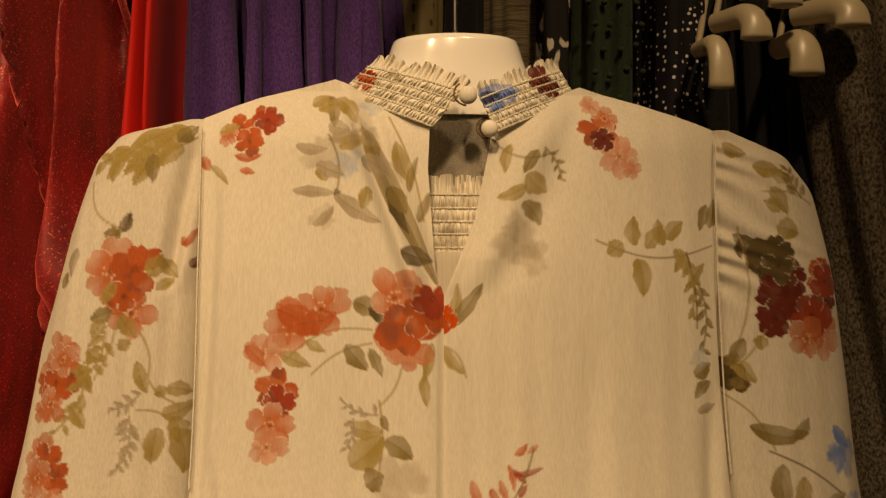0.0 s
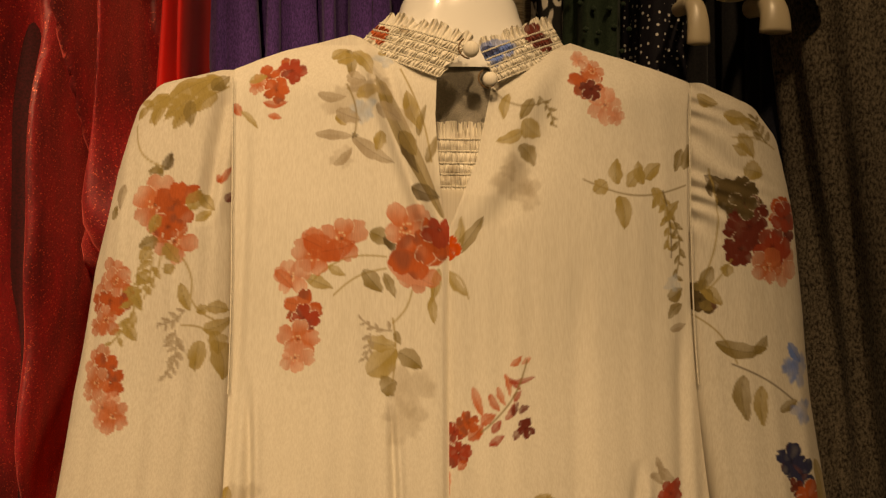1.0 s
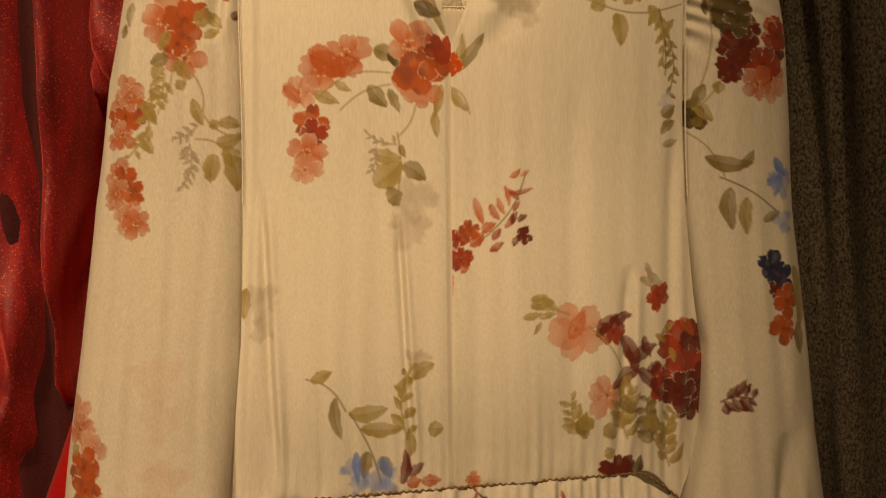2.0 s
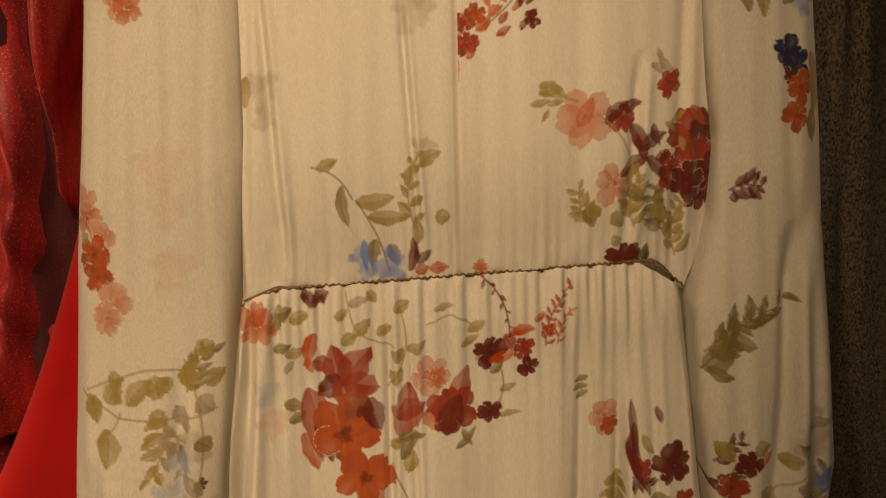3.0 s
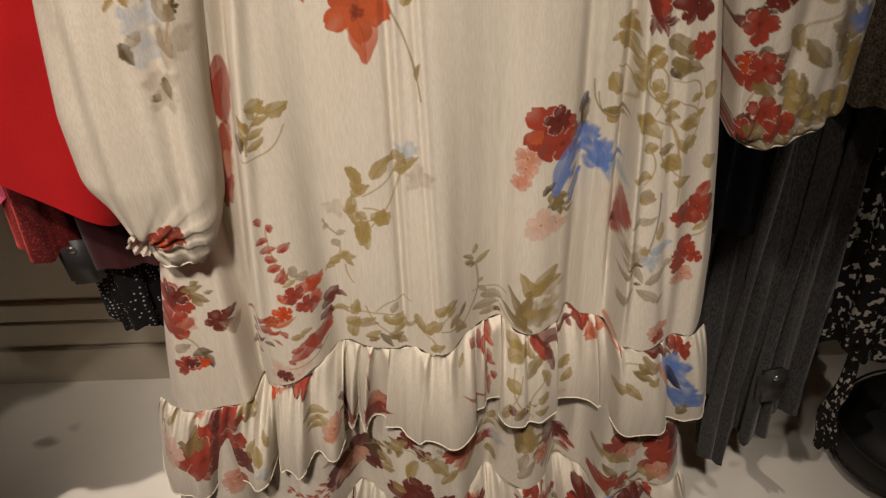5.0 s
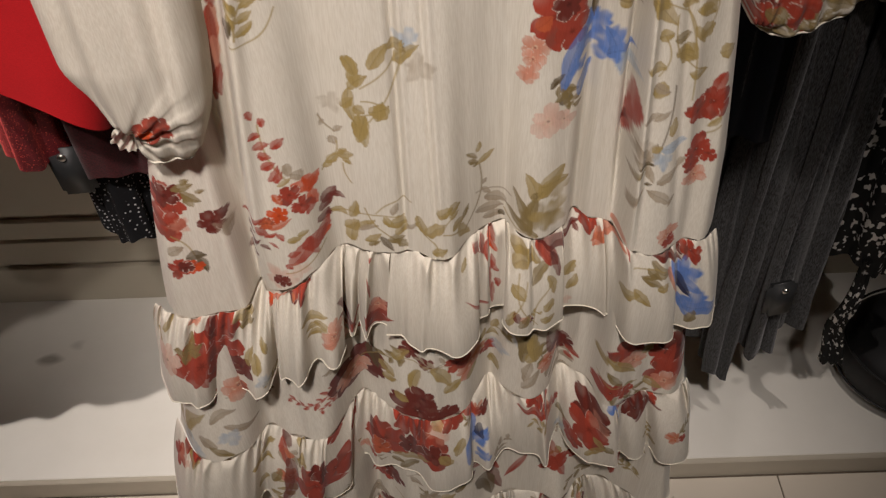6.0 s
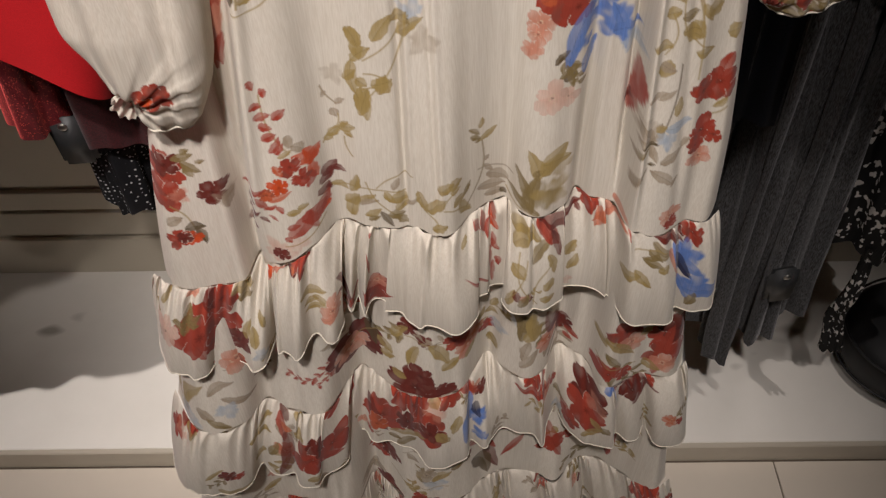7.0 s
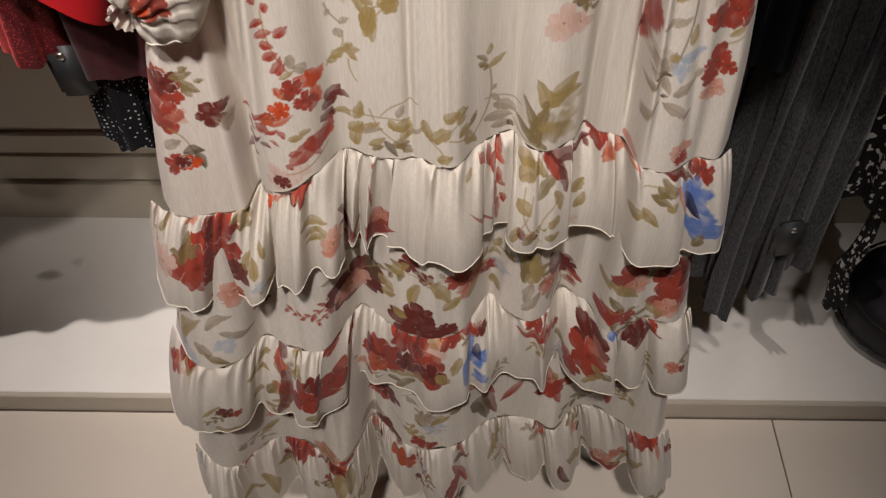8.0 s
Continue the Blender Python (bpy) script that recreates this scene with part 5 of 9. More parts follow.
def print_skirt(pr):
    pr.stem(-0.0557, 1.2558, -0.0347, 1.1802, 0.05, MOSS)
    pr.leaf(-0.0373, 1.1958, -0.0337, 1.2102, 0.0039, MOSS)
    pr.leaf(0.0177, 1.3988, 0.0155, 1.3895, 0.0063, CORAL)
    pr.leaf(0.1348, 1.2713, 0.1437, 1.2171, 0.0107, WINE)
    pr.sprig(0.1333, 1.2283, 0.1485, 1.2165, 0.0102, WINE, 7)
    pr.leaf(0.1156, 1.2106, 0.1286, 1.1936, 0.0121, OLIVE)
    pr.leaf(0.1570, 1.1135, 0.1706, 1.1056, 0.0151, OLIVE)
    pr.stem(0.1371, 1.1768, 0.1712, 1.0702, 0.1, OLIVE)
    pr.flower(0.0659, 1.1389, 0.0209, RUST)
    pr.flower(0.0469, 1.1198, 0.0111, ROSE)
    pr.flower(0.0422, 1.0980, 0.0079, ROSE, 5, False)
    pr.blot(0.0957, 1.1288, 0.0125, BLUE, 0.95)
    pr.blot(0.1092, 1.1069, 0.0166, BLUE, 0.8)
    pr.blot(0.0820, 1.0971, 0.0088, BLUE, 0.95)
    pr.blot(0.0864, 1.1134, 0.0107, BLUE, 0.7)
    pr.leaf(0.0900, 1.1461, 0.0950, 1.1642, 0.0073, NIGHT)
    pr.leaf(0.1044, 1.1020, 0.1116, 1.1094, 0.0075, NIGHT)
    pr.leaf(0.0678, 1.0703, 0.0804, 1.0710, 0.0109, DEEP)
    pr.sprig(0.0673, 1.0880, 0.0807, 1.0620, 0.0099, MOSS, 8)
    pr.stem(0.0983, 1.1769, 0.1223, 1.1413, -0.2, MOSS)
    pr.leaf(-0.1725, 1.2191, -0.1781, 1.1810, 0.0085, RUST)
    pr.leaf(-0.1773, 1.1809, -0.1822, 1.1407, 0.0087, CORAL)
    pr.leaf(-0.1807, 1.1352, -0.1839, 1.1089, 0.0070, RUST)
    pr.sprig(-0.1628, 1.1584, -0.1462, 1.1912, 0.0130, OLIVE, 8)
    pr.leaf(-0.1588, 1.1930, -0.1457, 1.1961, 0.0115, OLIVE)
    pr.leaf(-0.1468, 1.1863, -0.1300, 1.1899, 0.0126, OLIVE)
    pr.stem(-0.1676, 1.1540, -0.1350, 1.1746, -0.2, OLIVE)
    pr.leaf(-0.1691, 1.1594, -0.1632, 1.1737, 0.0088, DEEP)
    pr.stem(-0.0894, 1.0636, -0.0500, 1.1407, -0.1, OLIVE)
    pr.leaf(-0.0766, 1.1179, -0.0617, 1.1372, 0.0123, OLIVE)
    pr.leaf(-0.0861, 1.1140, -0.0918, 1.1313, 0.0103, OLIVE)
    pr.leaf(-0.0903, 1.1202, -0.0868, 1.1030, 0.0102, OLIVE)
    pr.blot(-0.0477, 1.1403, 0.0111, PALE_BLUE, 0.75)
    pr.blot(-0.0393, 1.1172, 0.0132, TAUPE, 0.5)
    pr.leaf(-0.0883, 1.0807, -0.0850, 1.0569, 0.0115, OLIVE)
    pr.leaf(-0.0689, 1.0887, -0.0743, 1.0782, 0.0094, OLIVE)
    pr.stem(-0.0852, 1.0915, -0.0691, 1.0858, 0.1, OLIVE)
    pr.blot(-0.1087, 1.0900, 0.0104, TAUPE, 0.4)
    pr.leaf(-0.0620, 1.1318, -0.0500, 1.1407, 0.0092, OLIVE)
    pr.blot(-0.0504, 1.1327, 0.0028, DEEP, 0.8)
    pr.leaf(0.1408, 1.1935, 0.1498, 1.1972, 0.0119, OLIVE)
    pr.leaf(0.1398, 1.1787, 0.1500, 1.1723, 0.0111, OLIVE)
    pr.flower(0.1414, 1.2337, 0.0091, RUST)
    pr.leaf(0.1323, 1.1568, 0.1516, 1.1330, 0.0133, OLIVE)
    pr.leaf(0.1111, 1.1521, 0.1266, 1.1393, 0.0143, OLIVE)
    pr.stem(0.1567, 1.1765, 0.1788, 1.1529, 0.4, OLIVE)
    pr.stem(0.1308, 1.1996, 0.1448, 1.1525, 0.3, OLIVE)
    pr.stem(0.1508, 1.1411, 0.1812, 1.0924, -0.2, OLIVE)
    pr.leaf(0.1673, 1.1466, 0.1808, 1.1367, 0.0145, OLIVE)
    pr.leaf(0.1701, 1.1221, 0.1819, 1.1285, 0.0137, OLIVE)
    pr.leaf(0.1564, 1.1104, 0.1695, 1.1055, 0.0127, OLIVE)
    pr.leaf(0.1386, 1.0850, 0.1519, 1.0799, 0.0151, OLIVE)
    pr.stem(0.1156, 1.1869, 0.1252, 1.1553, 0.3, OLIVE)
    pr.leaf(0.1113, 1.1825, 0.1224, 1.1608, 0.0130, OLIVE)
    pr.leaf(0.1199, 1.2200, 0.1298, 1.2117, 0.0097, OLIVE)
    pr.leaf(0.1910, 1.1719, 0.1856, 1.1572, 0.0112, OLIVE)
    pr.leaf(0.1902, 1.1023, 0.2025, 1.1060, 0.0129, OLIVE)
    pr.flower(-0.2424, 1.0308, 0.0168, RUST)
    pr.flower(-0.2454, 1.0079, 0.0153, RUST)
    pr.flower(-0.2418, 1.0377, 0.0107, WINE)
    pr.blot(-0.2375, 1.0062, 0.0094, ROSE, 0.5)
    pr.leaf(-0.2361, 1.0403, -0.2182, 1.0442, 0.0080, MOSS)
    pr.leaf(-0.2299, 1.0382, -0.2154, 1.0263, 0.0089, MOSS)
    pr.leaf(-0.2276, 1.0339, -0.2227, 1.0221, 0.0080, MOSS)
    pr.leaf(-0.2190, 1.0361, -0.2109, 1.0364, 0.0044, MOSS)
    pr.leaf(-0.2280, 1.0442, -0.2205, 1.0487, 0.0062, MOSS)
    pr.stem(-0.2470, 0.9971, -0.2334, 0.9716, 0.1, OLIVE)
    pr.leaf(-0.2540, 0.9779, -0.2396, 0.9836, 0.0106, TAUPE)
    pr.leaf(-0.2411, 0.9707, -0.2239, 0.9712, 0.0106, DEEP)
    pr.leaf(-0.2324, 0.9722, -0.2275, 0.9510, 0.0080, DEEP)
    pr.flower(-0.2476, 0.9611, 0.0107, RUST)
    pr.flower(-0.2369, 0.9605, 0.0077, SCARLET)
    pr.flower(-0.2436, 0.9612, 0.0061, WINE)
    pr.flower(-0.2118, 1.0047, 0.0107, WINE)
    pr.leaf(-0.2055, 0.9991, -0.1993, 0.9936, 0.0080, TAUPE)
    pr.leaf(-0.2048, 0.9984, -0.2030, 0.9843, 0.0071, TAUPE)
    pr.blot(-0.2055, 0.9969, 0.0086, TAUPE, 0.4)
    pr.leaf(-0.2311, 1.0818, -0.2376, 1.0641, 0.0106, TAUPE)
    pr.stem(-0.1607, 1.0910, -0.1482, 1.0375, -0.08, OLIVE)
    pr.leaf(-0.1691, 1.0807, -0.1594, 1.0812, 0.0071, RUST)
    pr.leaf(-0.1674, 1.0710, -0.1548, 1.0734, 0.0080, RUST)
    pr.leaf(-0.1546, 1.0683, -0.1443, 1.0747, 0.0089, RUST)
    pr.leaf(-0.1651, 1.0656, -0.1553, 1.0601, 0.0080, RUST)
    pr.leaf(-0.1650, 1.0517, -0.1530, 1.0555, 0.0089, RUST)
    pr.leaf(-0.1611, 1.0390, -0.1520, 1.0532, 0.0071, RUST)
    pr.leaf(-0.1566, 1.0369, -0.1497, 1.0463, 0.0071, RUST)
    pr.leaf(-0.1587, 1.0959, -0.1575, 1.0873, 0.0062, RUST)
    pr.leaf(-0.1659, 1.1044, -0.1637, 1.0951, 0.0053, RUST)
    pr.leaf(-0.1466, 1.0524, -0.1442, 1.0389, 0.0080, TAUPE)
    pr.leaf(-0.1443, 1.0413, -0.1355, 1.0325, 0.0089, TAUPE)
    pr.leaf(-0.1555, 1.0335, -0.1442, 1.0380, 0.0053, OLIVE)
    pr.leaf(-0.1460, 1.0316, -0.1283, 1.0192, 0.0106, SCARLET)
    pr.leaf(-0.1352, 1.0171, -0.1254, 1.0297, 0.0115, SCARLET)
    pr.leaf(-0.1366, 1.0346, -0.1300, 1.0183, 0.0080, SCARLET)
    pr.leaf(-0.1335, 1.0185, -0.1291, 0.9990, 0.0080, SCARLET)
    pr.flower(-0.1478, 1.0229, 0.0092, RUST)
    pr.flower(-0.1407, 1.0091, 0.0092, RUST)
    pr.leaf(-0.1323, 1.0083, -0.1377, 0.9960, 0.0080, RUST)
    pr.leaf(-0.1606, 1.0270, -0.1549, 1.0152, 0.0071, EMBER)
    pr.flower(-0.1589, 1.0053, 0.0092, SCARLET)
    pr.flower(-0.1699, 0.9978, 0.0069, EMBER)
    pr.leaf(-0.1700, 0.9905, -0.1492, 0.9999, 0.0071, EMBER)
    pr.leaf(-0.1886, 0.9963, -0.1690, 1.0029, 0.0062, RUST)
    pr.leaf(-0.1941, 0.9619, -0.1782, 0.9810, 0.0062, WINE)
    pr.leaf(-0.1793, 0.9970, -0.1694, 0.9814, 0.0071, RUST)
    pr.leaf(-0.1752, 0.9823, -0.1629, 0.9882, 0.0044, RUST)
    pr.leaf(-0.1967, 0.9465, -0.1837, 0.9599, 0.0071, WINE)
    pr.leaf(-0.1795, 0.9753, -0.1717, 0.9673, 0.0044, WINE)
    pr.leaf(-0.1720, 0.9765, -0.1643, 0.9697, 0.0035, RUST)
    pr.leaf(-0.1638, 0.9863, -0.1590, 0.9780, 0.0062, RUST)
    pr.leaf(-0.1924, 0.9747, -0.1806, 0.9894, 0.0044, WINE)
    pr.leaf(-0.1951, 0.9917, -0.1880, 0.9920, 0.0044, RUST)
    pr.leaf(-0.1288, 0.9870, -0.1203, 1.0002, 0.0106, WINE)
    pr.leaf(-0.1263, 0.9926, -0.1147, 1.0051, 0.0124, WINE)
    pr.leaf(-0.1215, 0.9989, -0.1081, 0.9923, 0.0071, WINE)
    pr.leaf(-0.1304, 0.9775, -0.1236, 0.9858, 0.0124, WINE)
    pr.leaf(-0.1321, 0.9593, -0.1244, 0.9785, 0.0115, RUST)
    pr.leaf(-0.1296, 0.9611, -0.1243, 0.9666, 0.0062, SCARLET)
    pr.leaf(-0.1573, 0.9507, -0.1381, 0.9743, 0.0168, RUST)
    pr.leaf(-0.1464, 0.9659, -0.1262, 0.9701, 0.0177, RUST)
    pr.leaf(-0.1389, 0.9729, -0.1343, 0.9502, 0.0080, RUST)
    pr.leaf(-0.1585, 0.9618, -0.1474, 0.9623, 0.0071, RUST)
    pr.leaf(-0.1479, 0.9808, -0.1382, 0.9807, 0.0062, OLIVE)
    pr.leaf(-0.1568, 0.9778, -0.1439, 0.9777, 0.0071, OLIVE)
    pr.stem(-0.1635, 0.9417, -0.1286, 0.9560, -0.12, OLIVE)
    pr.leaf(-0.1615, 0.9519, -0.1560, 0.9464, 0.0071, RUST)
    pr.blot(-0.1694, 0.9363, 0.0156, ROSE, 0.45)
    pr.blot(-0.1509, 0.9426, 0.0101, ROSE, 0.3)
    pr.flower(-0.1679, 0.9318, 0.0069, WINE)
    pr.stem(-0.1199, 1.0798, -0.1086, 1.0621, -0.1, MOSS)
    pr.leaf(-0.1136, 1.0577, -0.1100, 1.0492, 0.0089, TAUPE)
    pr.leaf(-0.1162, 1.0743, -0.1198, 1.0680, 0.0044, TAUPE)
    pr.leaf(-0.1101, 1.0618, -0.1014, 1.0688, 0.0053, TAUPE)
    pr.stem(-0.1085, 1.0537, -0.1124, 1.0380, 0.1, OLIVE)
    pr.stem(-0.1234, 1.0257, -0.1084, 1.0411, 0.1, OLIVE)
    pr.leaf(-0.1195, 1.0307, -0.1084, 1.0411, 0.0089, OLIVE)
    pr.leaf(-0.1225, 1.0275, -0.1149, 1.0336, 0.0071, OLIVE)
    pr.leaf(-0.1099, 1.0384, -0.0956, 1.0430, 0.0098, OLIVE)
    pr.leaf(-0.1058, 1.0364, -0.0979, 1.0322, 0.0062, OLIVE)
    pr.leaf(-0.1084, 1.0402, -0.1007, 1.0474, 0.0053, OLIVE)
    pr.stem(-0.1057, 1.0317, -0.1003, 1.0118, -0.1, OLIVE)
    pr.leaf(-0.0928, 1.1044, -0.0914, 1.0725, 0.0098, OLIVE)
    pr.leaf(-0.1011, 1.0869, -0.0903, 1.0954, 0.0089, OLIVE)
    pr.leaf(-0.0916, 1.0871, -0.0828, 1.0805, 0.0089, OLIVE)
    pr.leaf(-0.0925, 1.0747, -0.0849, 1.0494, 0.0124, OLIVE)
    pr.stem(-0.0886, 1.0772, -0.0746, 1.0796, 0.05, OLIVE)
    pr.leaf(-0.0769, 1.0774, -0.0637, 1.0859, 0.0133, OLIVE)
    pr.leaf(-0.0745, 1.0728, -0.0685, 1.0905, 0.0098, OLIVE)
    pr.stem(-0.1215, 0.9774, -0.0588, 0.9747, 0.05, OLIVE)
    pr.leaf(-0.1224, 0.9814, -0.1080, 0.9720, 0.0071, OLIVE)
    pr.leaf(-0.1069, 0.9716, -0.0991, 0.9943, 0.0089, OLIVE)
    pr.leaf(-0.1132, 0.9571, -0.0989, 0.9713, 0.0124, OLIVE)
    pr.leaf(-0.1095, 0.9405, -0.1000, 0.9686, 0.0115, OLIVE)
    pr.leaf(-0.1026, 0.9625, -0.0841, 0.9737, 0.0080, OLIVE)
    pr.leaf(-0.0999, 0.9594, -0.0817, 0.9671, 0.0062, TAUPE)
    pr.stem(-0.0926, 0.9866, -0.0696, 0.9512, -0.1, OLIVE)
    pr.stem(-0.0842, 0.9800, -0.0522, 0.9939, 0.15, OLIVE)
    pr.leaf(-0.0698, 0.9787, -0.0643, 0.9915, 0.0071, TAUPE)
    pr.leaf(-0.0721, 0.9699, -0.0572, 0.9676, 0.0142, OLIVE)
    pr.leaf(-0.0687, 0.9564, -0.0556, 0.9650, 0.0098, OLIVE)
    pr.leaf(-0.0770, 0.9771, -0.0684, 0.9640, 0.0080, OLIVE)
    pr.leaf(-0.0962, 0.9469, -0.0806, 0.9581, 0.0080, OLIVE)
    pr.leaf(-0.0937, 0.9420, -0.0816, 0.9491, 0.0062, MOSS)
    pr.leaf(-0.0816, 0.9545, -0.0709, 0.9366, 0.0071, DEEP)
    pr.leaf(-0.0754, 0.9505, -0.0605, 0.9514, 0.0106, MOSS)
    pr.leaf(-0.0663, 0.9493, -0.0584, 0.9391, 0.0080, MOSS)
    pr.leaf(-0.0596, 0.9597, -0.0464, 0.9723, 0.0044, TAUPE)
    pr.leaf(-0.0488, 0.9778, -0.0414, 0.9575, 0.0098, OLIVE)
    pr.leaf(-0.0424, 0.9598, -0.0250, 0.9742, 0.0133, OLIVE)
    pr.leaf(-0.0321, 0.9831, -0.0180, 0.9883, 0.0124, OLIVE)
    pr.leaf(-0.0227, 0.9869, -0.0118, 0.9860, 0.0124, OLIVE)
    pr.leaf(-0.0213, 0.9801, -0.0132, 0.9792, 0.0080, OLIVE)
    pr.stem(-0.0273, 0.9659, -0.0190, 0.9774, 0.1, OLIVE)
    pr.stem(-0.0273, 0.9629, -0.0048, 0.9444, 0.1, OLIVE)
    pr.leaf(-0.0190, 0.9639, -0.0083, 0.9669, 0.0106, OLIVE)
    pr.leaf(-0.0132, 0.9630, -0.0033, 0.9414, 0.0080, OLIVE)
    pr.stem(-0.0449, 0.9593, -0.0319, 0.9445, 0.15, OLIVE)
    pr.leaf(-0.0375, 0.9412, -0.0236, 0.9458, 0.0106, OLIVE)
    pr.stem(-0.0083, 0.9487, 0.0055, 1.0107, -0.12, MOSS)
    pr.leaf(-0.0094, 0.9638, -0.0043, 0.9760, 0.0053, MOSS)
    pr.leaf(0.0019, 1.0119, 0.0185, 1.0214, 0.0071, OLIVE)
    pr.leaf(0.0034, 1.0241, 0.0055, 1.0346, 0.0053, OLIVE)
    pr.leaf(-0.0042, 1.0213, 0.0045, 1.0138, 0.0053, MOSS)
    pr.leaf(-0.0057, 1.0289, 0.0034, 1.0179, 0.0044, MOSS)
    pr.leaf(-0.0007, 1.0129, 0.0045, 1.0138, 0.0044, MOSS)
    pr.leaf(0.0070, 0.9878, 0.0122, 0.9919, 0.0053, TAUPE)
    pr.leaf(0.0080, 0.9836, 0.0159, 0.9718, 0.0053, TAUPE)
    pr.stem(0.0018, 0.9815, 0.0333, 0.9694, 0.06, TAUPE)
    pr.leaf(0.0096, 0.9713, 0.0302, 0.9575, 0.0115, TAUPE)
    pr.leaf(0.0018, 0.9600, 0.0278, 0.9531, 0.0115, TAUPE)
    pr.leaf(0.0080, 0.9470, 0.0288, 0.9435, 0.0098, TAUPE)
    pr.leaf(0.0227, 0.9470, 0.0288, 0.9400, 0.0062, DEEP)
    pr.stem(0.0278, 0.9506, 0.0448, 0.9376, -0.2, OLIVE)
    pr.leaf(0.0497, 0.9369, 0.0346, 0.9835, 0.0106, MOSS)
    pr.leaf(0.0564, 0.9360, 0.0288, 0.9578, 0.0106, MOSS)
    pr.leaf(0.0543, 0.9751, 0.0436, 1.0053, 0.0133, OLIVE)
    pr.leaf(0.0545, 0.9803, 0.0513, 0.9862, 0.0124, MOSS)
    pr.leaf(0.0555, 0.9812, 0.0706, 0.9928, 0.0151, OLIVE)
    pr.leaf(0.0565, 0.9833, 0.0782, 1.0070, 0.0177, OLIVE)
    pr.leaf(0.0536, 0.9812, 0.0396, 0.9475, 0.0106, MOSS)
    pr.leaf(0.0568, 0.9914, 0.0821, 0.9926, 0.0133, OLIVE)
    pr.blot(0.0547, 0.9568, 0.0203, MOSS, 0.75)
    pr.blot(0.0671, 0.9590, 0.0187, OLIVE, 0.7)
    pr.blot(0.0733, 0.9845, 0.0117, OLIVE, 0.5)
    pr.flower(0.0599, 1.0559, 0.0138, BLUSH)
    pr.flower(0.0735, 1.0533, 0.0092, BLUSH)
    pr.leaf(0.1264, 1.0246, 0.1280, 1.0624, 0.0053, RUST)
    pr.leaf(0.1274, 1.0410, 0.1281, 1.0813, 0.0062, RUST)
    pr.leaf(0.1228, 1.0328, 0.1267, 1.0455, 0.0044, WINE)
    pr.leaf(0.1338, 1.0576, 0.1494, 1.0638, 0.0062, TAUPE)
    pr.leaf(0.1421, 1.0563, 0.1558, 1.0662, 0.0053, TAUPE)
    pr.stem(0.1564, 1.0864, 0.1493, 1.0278, 0.05, DEEP)
    pr.leaf(0.1581, 1.0420, 0.1599, 1.0588, 0.0080, OLIVE)
    pr.leaf(0.1436, 1.0203, 0.1310, 1.0383, 0.0098, TAUPE)
    pr.leaf(0.1405, 1.0195, 0.1477, 1.0378, 0.0098, TAUPE)
    pr.leaf(0.1420, 1.0181, 0.1311, 1.0249, 0.0080, TAUPE)
    pr.blot(0.1363, 1.0351, 0.0101, TAUPE, 0.4)
    pr.leaf(0.1314, 1.0064, 0.1419, 1.0161, 0.0053, MOSS)
    pr.leaf(0.1339, 1.0177, 0.1486, 1.0175, 0.0044, DEEP)
    pr.leaf(0.1420, 1.0173, 0.1485, 1.0014, 0.0071, TAUPE)
    pr.leaf(0.1297, 1.0083, 0.1344, 1.0070, 0.0053, TAUPE)
    pr.blot(0.1538, 1.0228, 0.0101, PALE_BLUE, 0.85)
    pr.leaf(0.1505, 1.0319, 0.1729, 1.0373, 0.0098, PALE_BLUE)
    pr.leaf(0.1441, 1.0295, 0.1522, 1.0348, 0.0062, OLIVE)
    pr.leaf(0.1507, 1.0008, 0.1695, 1.0117, 0.0098, TAUPE)
    pr.leaf(0.1676, 1.0104, 0.1744, 1.0199, 0.0062, TAUPE)
    pr.leaf(0.1438, 0.9939, 0.1664, 0.9774, 0.0098, TAUPE)
    pr.leaf(0.1308, 0.9749, 0.1416, 0.9971, 0.0053, TAUPE)
    pr.leaf(0.1633, 0.9765, 0.1699, 0.9840, 0.0044, TAUPE)
    pr.leaf(0.1407, 1.0003, 0.1475, 1.0003, 0.0035, DEEP)
    pr.flower(0.1922, 1.0623, 0.0138, RUST)
    pr.flower(0.1786, 1.0578, 0.0107, RUST)
    pr.leaf(0.1991, 1.0871, 0.1912, 1.0614, 0.0115, RUST)
    pr.leaf(0.2009, 1.0489, 0.1896, 1.0392, 0.0062, OLIVE)
    pr.stem(0.2019, 1.0413, 0.1875, 1.0329, 0.1, OLIVE)
    pr.flower(0.1841, 1.0210, 0.0123, RUST)
    pr.flower(0.1950, 1.0151, 0.0069, RUST)
    pr.flower(0.1863, 0.9954, 0.0107, ROSE)
    pr.flower(0.1803, 1.0088, 0.0084, RUST)
    pr.flower(0.1679, 0.9455, 0.0092, ROSE)
    pr.flower(0.1705, 0.9367, 0.0061, RUST)
    pr.leaf(0.1241, 0.9402, 0.1335, 0.9347, 0.0080, ROSE)
    pr.flower(0.0627, 1.1433, 0.0221, RUST)
    pr.flower(0.0750, 1.1283, 0.0147, RUST)
    pr.flower(0.0709, 1.1500, 0.0118, WINE)
    pr.leaf(0.0472, 1.1346, 0.0590, 1.1438, 0.0119, EMBER)
    pr.flower(0.0459, 1.1102, 0.0088, ROSE)
    pr.leaf(0.0408, 1.0917, 0.0458, 1.1070, 0.0051, ROSE)
    pr.leaf(0.0706, 1.0786, 0.0971, 1.1386, 0.0153, BLUE)
    pr.leaf(0.0859, 1.0670, 0.0947, 1.0945, 0.0102, BLUE)
    pr.blot(0.1017, 1.1148, 0.0135, BLUE, 0.9)
    pr.leaf(0.1019, 1.1263, 0.1170, 1.0852, 0.0102, BLUE)
    pr.leaf(0.1040, 1.1020, 0.1283, 1.1045, 0.0128, BLUE)
